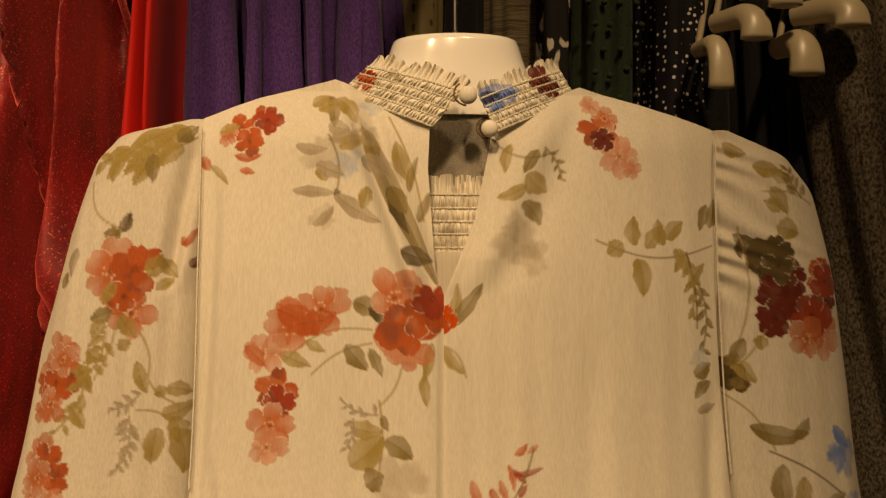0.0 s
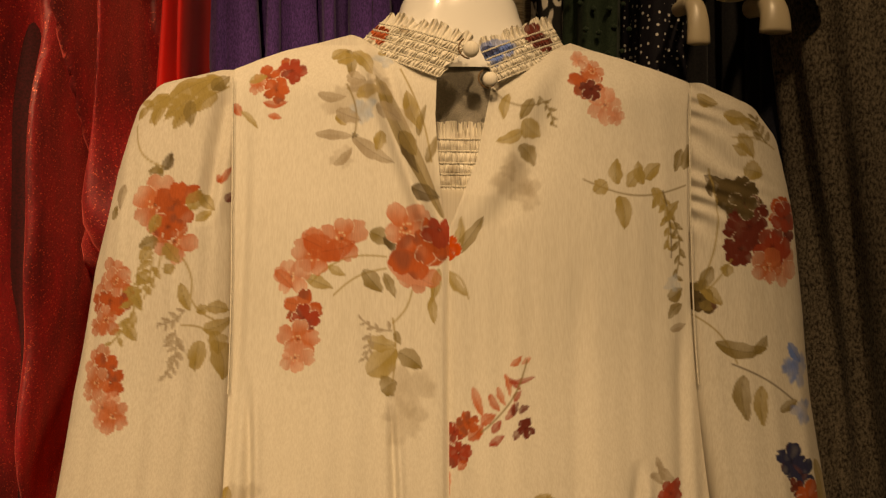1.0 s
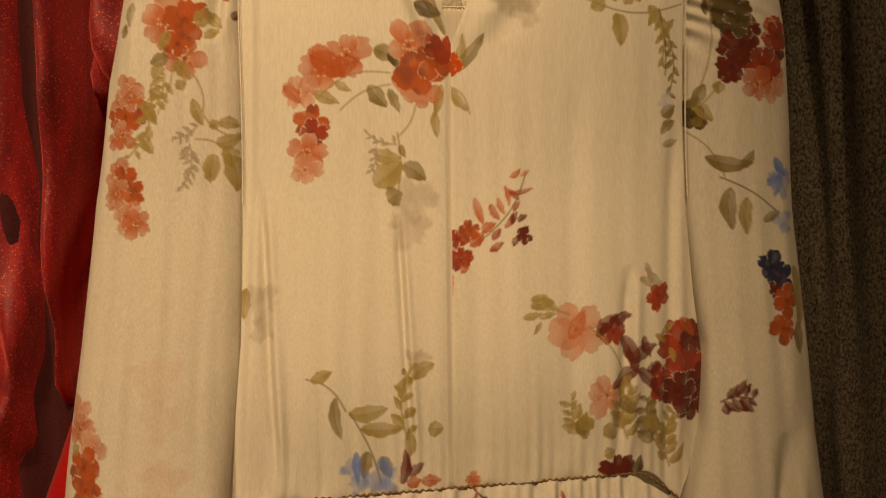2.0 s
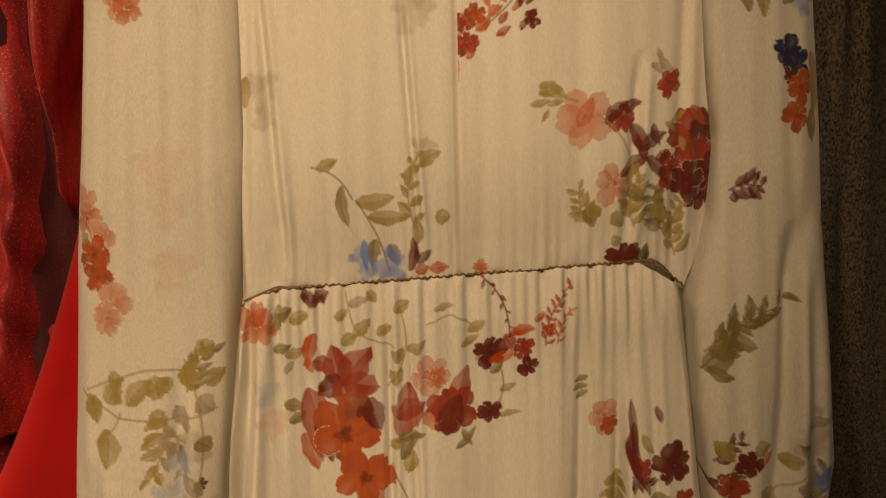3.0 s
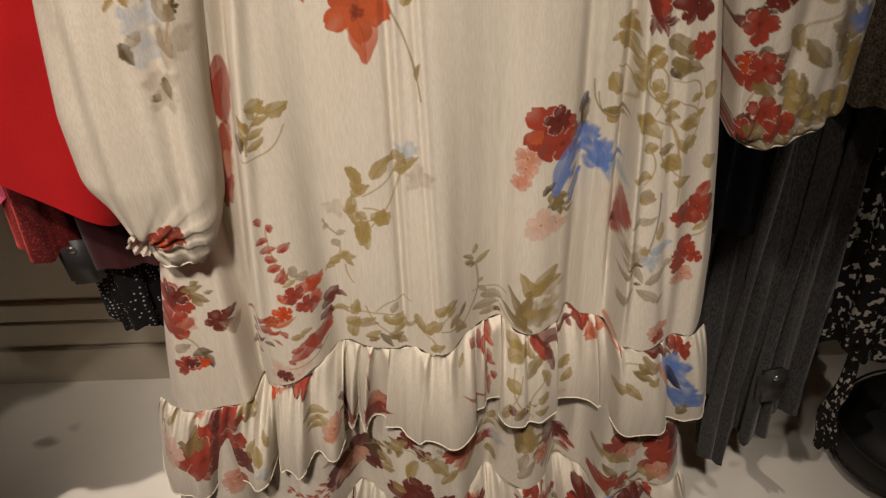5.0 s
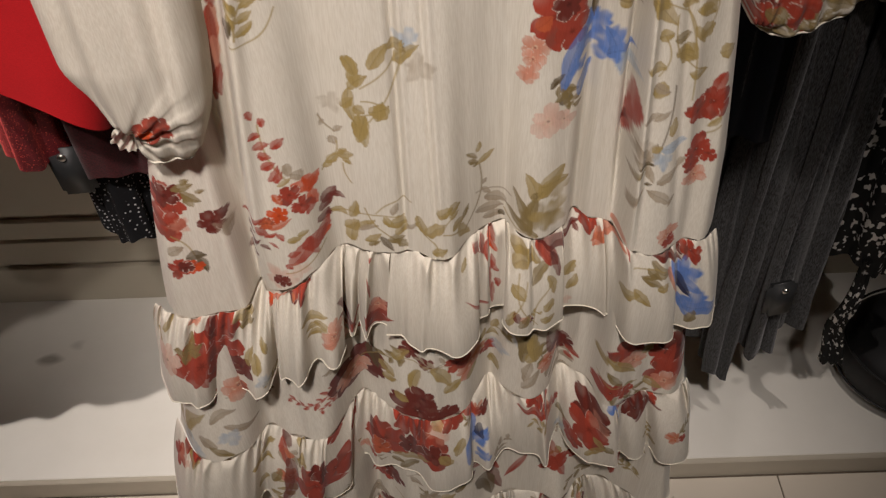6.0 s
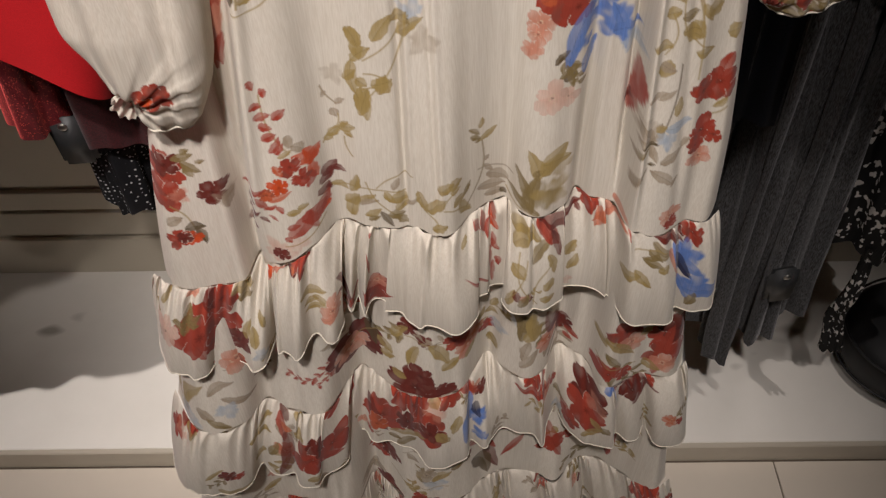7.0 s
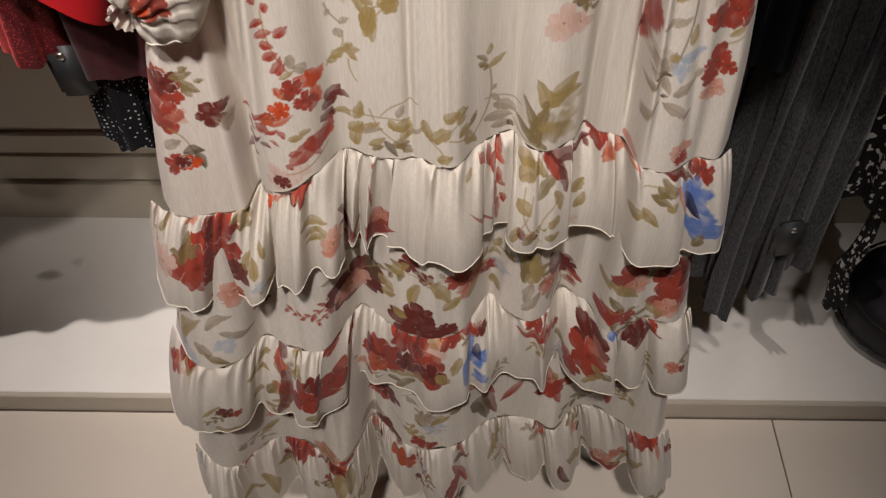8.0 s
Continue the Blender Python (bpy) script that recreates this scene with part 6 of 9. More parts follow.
    pr.blot(0.1208, 1.0921, 0.0105, PALE_BLUE, 0.8)
    pr.leaf(0.0960, 1.1590, 0.0935, 1.1285, 0.0060, DEEP)
    pr.leaf(-0.1738, 1.2296, -0.1762, 1.1754, 0.0136, RUST)
    pr.leaf(-0.1786, 1.1801, -0.1877, 1.1070, 0.0111, RUST)
    pr.leaf(-0.1803, 1.1576, -0.1821, 1.1320, 0.0060, ROSE)
    pr.leaf(0.0605, 1.0841, 0.0726, 1.0941, 0.0068, DEEP)
    pr.leaf(0.0650, 1.0716, 0.0819, 1.0784, 0.0077, MOSS)
    pr.leaf(0.0775, 1.0593, 0.0696, 1.0828, 0.0060, MOSS)
    pr.leaf(-0.0590, 1.1197, -0.0381, 1.1361, 0.0102, OLIVE)
    pr.leaf(-0.0938, 1.1030, -0.0779, 1.1132, 0.0102, OLIVE)
    pr.leaf(-0.0908, 1.0538, -0.0824, 1.0797, 0.0102, OLIVE)
    pr.leaf(-0.0804, 1.0820, -0.0656, 1.0843, 0.0111, OLIVE)
    pr.leaf(-0.0952, 1.1305, -0.0876, 1.1137, 0.0094, OLIVE)
    pr.stem(-0.0851, 1.1023, -0.0494, 1.1376, -0.1, OLIVE)
    pr.leaf(0.1124, 1.2197, 0.1257, 1.2209, 0.0085, OLIVE)
    pr.leaf(0.1138, 1.2131, 0.1231, 1.2000, 0.0068, OLIVE)
    pr.leaf(0.1233, 1.2103, 0.1281, 1.2200, 0.0068, OLIVE)
    pr.leaf(0.1277, 1.1881, 0.1360, 1.1992, 0.0085, OLIVE)
    pr.leaf(0.1360, 1.1997, 0.1447, 1.2042, 0.0085, MOSS)
    pr.leaf(0.1395, 1.1897, 0.1496, 1.1969, 0.0077, OLIVE)
    pr.leaf(0.1538, 1.1932, 0.1707, 1.1860, 0.0102, MOSS)
    pr.leaf(0.1593, 1.1806, 0.1672, 1.1917, 0.0094, MOSS)
    pr.leaf(0.1531, 1.1867, 0.1617, 1.1777, 0.0077, DEEP)
    pr.leaf(0.1287, 1.1723, 0.1345, 1.1847, 0.0077, OLIVE)
    pr.leaf(0.1422, 1.1658, 0.1544, 1.1675, 0.0094, OLIVE)
    pr.leaf(0.1517, 1.1544, 0.1631, 1.1609, 0.0085, OLIVE)
    pr.leaf(0.1310, 1.1528, 0.1445, 1.1456, 0.0102, OLIVE)
    pr.leaf(0.1342, 1.1460, 0.1414, 1.1531, 0.0077, OLIVE)
    pr.leaf(0.1523, 1.1477, 0.1647, 1.1489, 0.0094, OLIVE)
    pr.leaf(0.1644, 1.1418, 0.1790, 1.1426, 0.0077, OLIVE)
    pr.leaf(0.1381, 1.1245, 0.1497, 1.1273, 0.0102, OLIVE)
    pr.leaf(0.1504, 1.1220, 0.1634, 1.1250, 0.0094, MOSS)
    pr.leaf(0.1522, 1.1110, 0.1669, 1.1110, 0.0102, OLIVE)
    pr.leaf(0.1322, 1.1010, 0.1480, 1.1002, 0.0094, OLIVE)
    pr.leaf(0.1662, 1.0924, 0.1813, 1.0931, 0.0085, OLIVE)
    pr.leaf(0.1398, 1.0871, 0.1526, 1.0811, 0.0085, TAUPE)
    pr.leaf(0.1656, 1.1307, 0.1752, 1.1160, 0.0068, OLIVE)
    pr.leaf(0.1727, 1.1594, 0.1826, 1.1635, 0.0068, OLIVE)
    pr.leaf(0.1792, 1.1448, 0.1857, 1.1511, 0.0060, OLIVE)
    pr.stem(0.1217, 1.2072, 0.1373, 1.1775, 0.2, OLIVE)
    pr.stem(0.1341, 1.2005, 0.1617, 1.1570, -0.25, OLIVE)
    pr.stem(0.1346, 1.1510, 0.1669, 1.1096, 0.25, OLIVE)
    pr.stem(0.1619, 1.1618, 0.1775, 1.1248, 0.3, OLIVE)
    pr.stem(0.1433, 1.1254, 0.1414, 1.0931, 0.2, OLIVE)
    pr.stem(0.1017, 1.1678, 0.1275, 1.1411, -0.25, MOSS)
    pr.leaf(0.1060, 1.1519, 0.1288, 1.1456, 0.0068, MOSS)
    pr.leaf(-0.0899, 1.3500, -0.0787, 1.3579, 0.0098, OLIVE)
    pr.leaf(-0.0813, 1.3579, -0.0688, 1.3682, 0.0106, OLIVE)
    pr.leaf(-0.0642, 1.3550, -0.0527, 1.3613, 0.0089, OLIVE)
    pr.leaf(-0.0519, 1.3726, -0.0397, 1.3772, 0.0106, OLIVE)
    pr.leaf(-0.0512, 1.3340, -0.0452, 1.3445, 0.0106, OLIVE)
    pr.leaf(-0.0538, 1.3171, -0.0460, 1.3294, 0.0106, OLIVE)
    pr.leaf(-0.0426, 1.3418, -0.0277, 1.3482, 0.0089, OLIVE)
    pr.leaf(-0.0852, 1.3777, -0.0677, 1.3817, 0.0071, TAUPE)
    pr.leaf(-0.0214, 1.3705, -0.0061, 1.3721, 0.0062, TAUPE)
    pr.stem(-0.0278, 1.3592, 0.0121, 1.3494, 0.25, OLIVE)
    pr.leaf(0.0040, 1.3516, 0.0175, 1.3602, 0.0080, OLIVE)
    pr.leaf(-0.0016, 1.3417, 0.0128, 1.3480, 0.0071, OLIVE)
    pr.leaf(0.0099, 1.3279, 0.0173, 1.3384, 0.0071, OLIVE)
    pr.stem(-0.0866, 1.3871, -0.0513, 1.3459, -0.2, OLIVE)
    pr.stem(-0.0467, 1.3728, -0.0575, 1.3141, 0.15, OLIVE)
    pr.leaf(-0.0949, 1.3705, -0.0850, 1.3746, 0.0080, OLIVE)
    pr.leaf(-0.0704, 1.3872, -0.0639, 1.3776, 0.0071, OLIVE)
    pr.leaf(-0.1379, 1.3733, -0.1251, 1.3795, 0.0115, MOSS)
    pr.leaf(-0.1418, 1.3635, -0.1333, 1.3756, 0.0115, MOSS)
    pr.leaf(-0.1276, 1.3711, -0.1133, 1.3730, 0.0106, OLIVE)
    pr.leaf(-0.1311, 1.3476, -0.1160, 1.3495, 0.0089, OLIVE)
    pr.leaf(-0.1392, 1.3495, -0.1259, 1.3544, 0.0080, MOSS)
    pr.leaf(-0.1317, 1.3342, -0.1248, 1.3424, 0.0062, TAUPE)
    pr.leaf(-0.1185, 1.3894, -0.1072, 1.3788, 0.0106, WINE)
    pr.leaf(-0.1105, 1.3825, -0.0987, 1.3900, 0.0106, WINE)
    pr.flower(-0.1506, 1.3705, 0.0138, CORAL)
    pr.leaf(-0.1573, 1.3699, -0.1426, 1.3823, 0.0106, EMBER)
    pr.blot(-0.1451, 1.3221, 0.0109, PALE_BLUE, 0.5)
    pr.blot(-0.1398, 1.2989, 0.0140, BLUSH, 0.5)
    pr.leaf(-0.1333, 1.3115, -0.1191, 1.3056, 0.0098, MOSS)
    pr.leaf(-0.1300, 1.2971, -0.1175, 1.3031, 0.0089, MOSS)
    pr.leaf(-0.0901, 1.3191, -0.0976, 1.3521, 0.0213, RUST)
    pr.leaf(-0.0916, 1.3208, -0.0682, 1.3475, 0.0231, RUST)
    pr.leaf(-0.0902, 1.3229, -0.0625, 1.3161, 0.0213, RUST)
    pr.leaf(-0.0918, 1.3279, -0.1093, 1.3145, 0.0177, WINE)
    pr.leaf(-0.0928, 1.3256, -0.0886, 1.3043, 0.0160, RUST)
    pr.leaf(-0.1111, 1.3417, -0.0960, 1.3280, 0.0133, RUST)
    pr.leaf(-0.1099, 1.3616, -0.1154, 1.3353, 0.0106, EMBER)
    pr.leaf(-0.1157, 1.3433, -0.1114, 1.3311, 0.0071, EMBER)
    pr.leaf(-0.1158, 1.3203, -0.1074, 1.2636, 0.0231, RUST)
    pr.leaf(-0.1206, 1.2871, -0.1107, 1.2570, 0.0133, EMBER)
    pr.leaf(-0.1101, 1.2954, -0.0998, 1.2630, 0.0142, WINE)
    pr.flower(-0.0889, 1.2847, 0.0276, EMBER)
    pr.flower(-0.0760, 1.2493, 0.0230, EMBER)
    pr.leaf(-0.0785, 1.2508, -0.0718, 1.2114, 0.0213, EMBER)
    pr.leaf(-0.0928, 1.2807, -0.0684, 1.2865, 0.0231, EMBER)
    pr.blot(-0.0904, 1.2836, 0.0078, WINE, 0.7)
    pr.blot(-0.0759, 1.2485, 0.0062, WINE, 0.7)
    pr.leaf(-0.0715, 1.3095, -0.0627, 1.2836, 0.0160, WINE)
    pr.leaf(-0.0807, 1.2966, -0.0707, 1.3035, 0.0089, WINE)
    pr.flower(-0.0239, 1.3227, 0.0153, ROSE)
    pr.flower(-0.0223, 1.3204, 0.0092, CORAL)
    pr.leaf(-0.0478, 1.2782, -0.0423, 1.3186, 0.0231, RUST)
    pr.leaf(-0.0515, 1.2939, -0.0291, 1.3032, 0.0160, RUST)
    pr.flower(-0.0081, 1.2955, 0.0184, RUST)
    pr.leaf(-0.0029, 1.2953, 0.0038, 1.3262, 0.0160, RUST)
    pr.leaf(-0.0134, 1.2749, -0.0028, 1.3055, 0.0213, WINE)
    pr.leaf(-0.0310, 1.2949, -0.0238, 1.2809, 0.0089, ROSE)
    pr.leaf(-0.0475, 1.2602, -0.0324, 1.2813, 0.0106, MOSS)
    pr.leaf(-0.0434, 1.2499, -0.0386, 1.2663, 0.0115, OLIVE)
    pr.leaf(-0.0541, 1.2754, -0.0283, 1.2790, 0.0080, MOSS)
    pr.leaf(-0.0066, 1.2633, 0.0093, 1.2779, 0.0071, MOSS)
    pr.leaf(-0.0013, 1.2788, 0.0065, 1.2629, 0.0053, MOSS)
    pr.leaf(-0.0567, 1.2686, -0.0452, 1.2748, 0.0071, OLIVE)
    pr.flower(0.0218, 1.3341, 0.0115, WINE)
    pr.leaf(0.0200, 1.3270, 0.0419, 1.3343, 0.0089, SCARLET)
    pr.leaf(0.0330, 1.3480, 0.0429, 1.3343, 0.0106, RUST)
    pr.flower(0.0464, 1.3358, 0.0084, RUST)
    pr.leaf(0.0356, 1.3473, 0.0571, 1.3493, 0.0089, SCARLET)
    pr.leaf(0.0553, 1.3560, 0.0652, 1.3606, 0.0062, EMBER)
    pr.leaf(0.0619, 1.3463, 0.0728, 1.3531, 0.0080, SCARLET)
    pr.flower(0.0499, 1.3204, 0.0077, WINE)
    pr.sprig(0.0643, 1.3348, 0.0852, 1.3795, 0.0067, RUST, 16)
    pr.sprig(0.0733, 1.3370, 0.0875, 1.3629, 0.0058, CORAL, 9)
    pr.sprig(0.0146, 1.3925, 0.0365, 1.3449, 0.0050, WINE, 9)
    pr.leaf(-0.0026, 1.3858, -0.0026, 1.3867, 0.0071, EMBER)
    pr.leaf(0.0206, 1.3180, 0.0309, 1.3270, 0.0080, MOSS)
    pr.leaf(0.0278, 1.3035, 0.0413, 1.3091, 0.0062, OLIVE)
    pr.flower(0.0211, 1.2873, 0.0092, WINE)
    pr.leaf(0.0274, 1.2830, 0.0451, 1.2870, 0.0053, OLIVE)
    pr.stem(0.0298, 1.3197, 0.0266, 1.2926, 0.1, MOSS)
    pr.leaf(0.0878, 1.3038, 0.0989, 1.3085, 0.0053, MOSS)
    pr.leaf(0.0863, 1.2978, 0.0986, 1.3012, 0.0053, MOSS)
    pr.leaf(0.0892, 1.2893, 0.0984, 1.2972, 0.0053, MOSS)
    pr.flower(0.1112, 1.2764, 0.0138, ROSE)
    pr.flower(0.1155, 1.2677, 0.0077, EMBER)
    pr.leaf(0.1323, 1.2889, 0.1375, 1.2391, 0.0071, WINE)
    pr.leaf(0.1346, 1.2517, 0.1450, 1.2171, 0.0071, WINE)
    pr.flower(0.1685, 1.2330, 0.0168, WINE)
    pr.flower(0.1759, 1.2018, 0.0107, RUST)
    pr.leaf(0.1490, 1.2098, 0.1708, 1.1934, 0.0142, MOSS)
    pr.leaf(0.1529, 1.1921, 0.1804, 1.1829, 0.0115, MOSS)
    pr.leaf(0.1085, 1.2074, 0.1263, 1.2179, 0.0071, OLIVE)
    pr.leaf(0.1133, 1.2164, 0.1270, 1.2268, 0.0080, OLIVE)
    pr.leaf(0.1324, 1.1998, 0.1467, 1.2036, 0.0098, OLIVE)
    pr.leaf(0.1289, 1.1785, 0.1417, 1.1922, 0.0089, OLIVE)
    pr.leaf(0.1535, 1.2814, 0.1571, 1.2686, 0.0062, WINE)
    pr.leaf(0.1419, 1.2611, 0.1525, 1.2426, 0.0071, OLIVE)


def print_sleeve_left(pr):
    pr.sprig(-0.1679, 1.8267, -0.2283, 1.8097, 0.0178, OLIVE, 12)
    pr.leaf(-0.1760, 1.8327, -0.1943, 1.8142, 0.0175, OLIVE)
    pr.leaf(-0.1837, 1.8305, -0.2131, 1.8099, 0.0149, OLIVE)
    pr.leaf(-0.1945, 1.8182, -0.2126, 1.8019, 0.0130, OLIVE)
    pr.leaf(-0.2134, 1.8139, -0.2197, 1.7939, 0.0104, OLIVE)
    pr.leaf(-0.1943, 1.8142, -0.1931, 1.7941, 0.0096, MOSS)
    pr.leaf(-0.1793, 1.8225, -0.1683, 1.8349, 0.0113, MOSS)
    pr.leaf(-0.2098, 1.8180, -0.2282, 1.8077, 0.0130, OLIVE)
    pr.stem(-0.2349, 1.7957, -0.2062, 1.7625, -0.2, OLIVE)
    pr.leaf(-0.2099, 1.7606, -0.2051, 1.7743, 0.0085, DEEP)
    pr.leaf(-0.2097, 1.7586, -0.2211, 1.7605, 0.0128, MOSS)
    pr.flower(-0.2138, 1.7355, 0.0187, CORAL)
    pr.flower(-0.1992, 1.7089, 0.0160, CORAL)
    pr.flower(-0.1990, 1.7374, 0.0161, EMBER)
    pr.flower(-0.2044, 1.7202, 0.0098, EMBER)
    pr.leaf(-0.1894, 1.7317, -0.1827, 1.7471, 0.0119, OLIVE)
    pr.leaf(-0.1825, 1.7432, -0.1725, 1.7317, 0.0085, OLIVE)
    pr.leaf(-0.1735, 1.7530, -0.1681, 1.7569, 0.0068, EMBER)
    pr.leaf(-0.1696, 1.7510, -0.1628, 1.7647, 0.0051, EMBER)
    pr.leaf(-0.1652, 1.7375, -0.1599, 1.7452, 0.0060, WINE)
    pr.leaf(-0.1852, 1.7240, -0.1744, 1.7317, 0.0076, OLIVE)
    pr.leaf(-0.2104, 1.7108, -0.2248, 1.7052, 0.0109, MOSS)
    pr.leaf(-0.2156, 1.7051, -0.2222, 1.6939, 0.0100, OLIVE)
    pr.stem(-0.2064, 1.7051, -0.2187, 1.6680, 0.05, OLIVE)
    pr.sprig(-0.2133, 1.6976, -0.2259, 1.6681, 0.0085, OLIVE, 9)
    pr.leaf(-0.2053, 1.6864, -0.1982, 1.6919, 0.0083, OLIVE)
    pr.stem(-0.1930, 1.6975, -0.1859, 1.6677, 0.1, OLIVE)
    pr.flower(-0.2417, 1.6866, 0.0105, CORAL)
    pr.flower(-0.2444, 1.6738, 0.0122, CORAL)
    pr.flower(-0.2349, 1.6682, 0.0104, EMBER)
    pr.flower(-0.2508, 1.6647, 0.0095, EMBER)
    pr.flower(-0.2515, 1.6502, 0.0086, CORAL)
    pr.sprig(-0.2230, 1.6791, -0.2448, 1.6322, 0.0101, OLIVE, 10)
    pr.flower(-0.2493, 1.6216, 0.0120, CORAL)
    pr.flower(-0.2379, 1.6107, 0.0111, EMBER)
    pr.flower(-0.2498, 1.6076, 0.0094, CORAL)
    pr.flower(-0.2407, 1.5941, 0.0127, ROSE)
    pr.flower(-0.2329, 1.5890, 0.0101, CORAL)
    pr.stem(-0.1859, 1.6677, -0.1704, 1.6527, -0.1, OLIVE)
    pr.leaf(-0.1817, 1.6584, -0.1745, 1.6620, 0.0083, OLIVE)
    pr.leaf(-0.1774, 1.6455, -0.1594, 1.6526, 0.0116, OLIVE)
    pr.leaf(-0.1788, 1.6382, -0.1813, 1.6166, 0.0132, OLIVE)
    pr.leaf(-0.1697, 1.6381, -0.1628, 1.6091, 0.0141, OLIVE)
    pr.stem(-0.1921, 1.6494, -0.1699, 1.6417, 0.1, OLIVE)
    pr.sprig(-0.1891, 1.6603, -0.2085, 1.6496, 0.0059, TAUPE, 8)
    pr.sprig(-0.1956, 1.6458, -0.2008, 1.6135, 0.0076, TAUPE, 13)
    pr.leaf(-0.2390, 1.7508, -0.2413, 1.7316, 0.0085, TAUPE)
    pr.leaf(-0.2481, 1.7241, -0.2453, 1.7354, 0.0067, MOSS)
    pr.flower(-0.2656, 1.4601, 0.0102, ROSE)
    pr.flower(-0.2643, 1.4504, 0.0102, CORAL)
    pr.flower(-0.2536, 1.4400, 0.0102, ROSE)
    pr.flower(-0.2583, 1.4266, 0.0121, EMBER)
    pr.flower(-0.2552, 1.4128, 0.0112, EMBER)
    pr.flower(-0.2445, 1.3966, 0.0141, ROSE)
    pr.flower(-0.2487, 1.3872, 0.0113, ROSE)
    pr.blot(-0.2109, 1.4840, 0.0201, BLUSH, 0.25)
    pr.blot(-0.2047, 1.4565, 0.0162, BLUSH, 0.22)
    pr.leaf(-0.2692, 1.4332, -0.2631, 1.4406, 0.0070, OLIVE)
    pr.stem(-0.2679, 1.3403, -0.1751, 1.3233, -0.1, OLIVE)
    pr.leaf(-0.2529, 1.3350, -0.2646, 1.3283, 0.0152, OLIVE)
    pr.leaf(-0.2491, 1.3346, -0.2388, 1.3493, 0.0152, OLIVE)
    pr.leaf(-0.2478, 1.3188, -0.2489, 1.2932, 0.0179, OLIVE)
    pr.leaf(-0.2337, 1.3331, -0.2176, 1.3473, 0.0135, OLIVE)
    pr.leaf(-0.2218, 1.3398, -0.2059, 1.3462, 0.0162, OLIVE)
    pr.leaf(-0.2184, 1.3276, -0.2070, 1.3185, 0.0135, OLIVE)
    pr.sprig(-0.1944, 1.3372, -0.1796, 1.3617, 0.0120, MOSS, 9)
    pr.leaf(-0.1943, 1.3412, -0.1896, 1.3606, 0.0100, OLIVE)
    pr.leaf(-0.1824, 1.3401, -0.1702, 1.3469, 0.0127, OLIVE)
    pr.sprig(-0.2106, 1.3268, -0.2202, 1.2840, 0.0129, OLIVE, 9)
    pr.sprig(-0.2072, 1.3145, -0.2006, 1.2818, 0.0092, TAUPE, 8)
    pr.stem(-0.2377, 1.3295, -0.2480, 1.3148, 0.1, OLIVE)
    pr.blot(-0.1918, 1.3019, 0.0147, TAUPE, 0.5)
    pr.blot(-0.1966, 1.2743, 0.0107, PALE_BLUE, 0.6)
    pr.blot(-0.2055, 1.2534, 0.0125, PALE_BLUE, 0.6)
    pr.blot(-0.1910, 1.2562, 0.0151, TAUPE, 0.5)
    pr.leaf(-0.2088, 1.2583, -0.2159, 1.2637, 0.0110, TAUPE)
    pr.flower(-0.1865, 1.2765, 0.0048, DEEP, 5, False)
    pr.leaf(-0.2078, 1.2237, -0.2045, 1.2185, 0.0056, DEEP)
    pr.blot(-0.2008, 1.2298, 0.0128, TAUPE, 0.45)
    pr.leaf(-0.1995, 1.3027, -0.1958, 1.2823, 0.0072, DEEP)
    pr.flower(-0.2218, 1.1175, 0.0114, RUST)
    pr.flower(-0.2277, 1.1132, 0.0062, SCARLET, 5, False)
    pr.leaf(-0.2408, 1.1075, -0.2334, 1.1008, 0.0079, WINE)
    pr.leaf(-0.2452, 1.0838, -0.2311, 1.0643, 0.0120, RUST)
    pr.leaf(-0.2430, 1.0722, -0.2452, 1.0838, 0.0101, CORAL)
    pr.blot(-0.2210, 1.0709, 0.0092, ROSE, 0.5)
    pr.blot(-0.2665, 1.1276, 0.0110, TAUPE, 0.4)
    pr.flower(-0.2435, 1.6661, 0.0114, EMBER)
    pr.flower(-0.2396, 1.6798, 0.0098, CORAL)
    pr.flower(-0.2458, 1.6526, 0.0105, CORAL)
    pr.leaf(-0.2308, 1.6762, -0.2196, 1.6624, 0.0093, OLIVE)
    pr.leaf(-0.2248, 1.6865, -0.2141, 1.6795, 0.0101, OLIVE)
    pr.leaf(-0.2324, 1.6524, -0.2213, 1.6387, 0.0092, OLIVE)
    pr.flower(-0.2446, 1.6192, 0.0112, EMBER)
    pr.flower(-0.2487, 1.6095, 0.0096, CORAL)
    pr.leaf(-0.2057, 1.7074, -0.1944, 1.6932, 0.0102, OLIVE)
    pr.leaf(-0.1935, 1.6792, -0.1854, 1.6584, 0.0086, OLIVE)
    pr.leaf(-0.2106, 1.7287, -0.2165, 1.7145, 0.0087, OLIVE)
    pr.leaf(-0.1753, 1.6617, -0.1613, 1.6580, 0.0101, OLIVE)
    pr.leaf(-0.1709, 1.6444, -0.1665, 1.6274, 0.0109, OLIVE)
    pr.leaf(-0.1965, 1.3550, -0.1900, 1.3387, 0.0116, OLIVE)
    pr.leaf(-0.1901, 1.3623, -0.1762, 1.3650, 0.0125, OLIVE)
    pr.leaf(-0.2049, 1.3479, -0.2135, 1.3369, 0.0116, OLIVE)
    pr.leaf(-0.1864, 1.3344, -0.1774, 1.3216, 0.0126, TAUPE)
    pr.leaf(-0.2026, 1.3280, -0.1941, 1.3112, 0.0117, TAUPE)
    pr.blot(-0.1976, 1.2914, 0.0124, PALE_BLUE, 0.6)
    pr.blot(-0.2109, 1.2725, 0.0108, PALE_BLUE, 0.6)
    pr.leaf(-0.1982, 1.2833, -0.1853, 1.2695, 0.0118, TAUPE)
    pr.leaf(-0.1956, 1.2663, -0.1897, 1.2472, 0.0110, TAUPE)
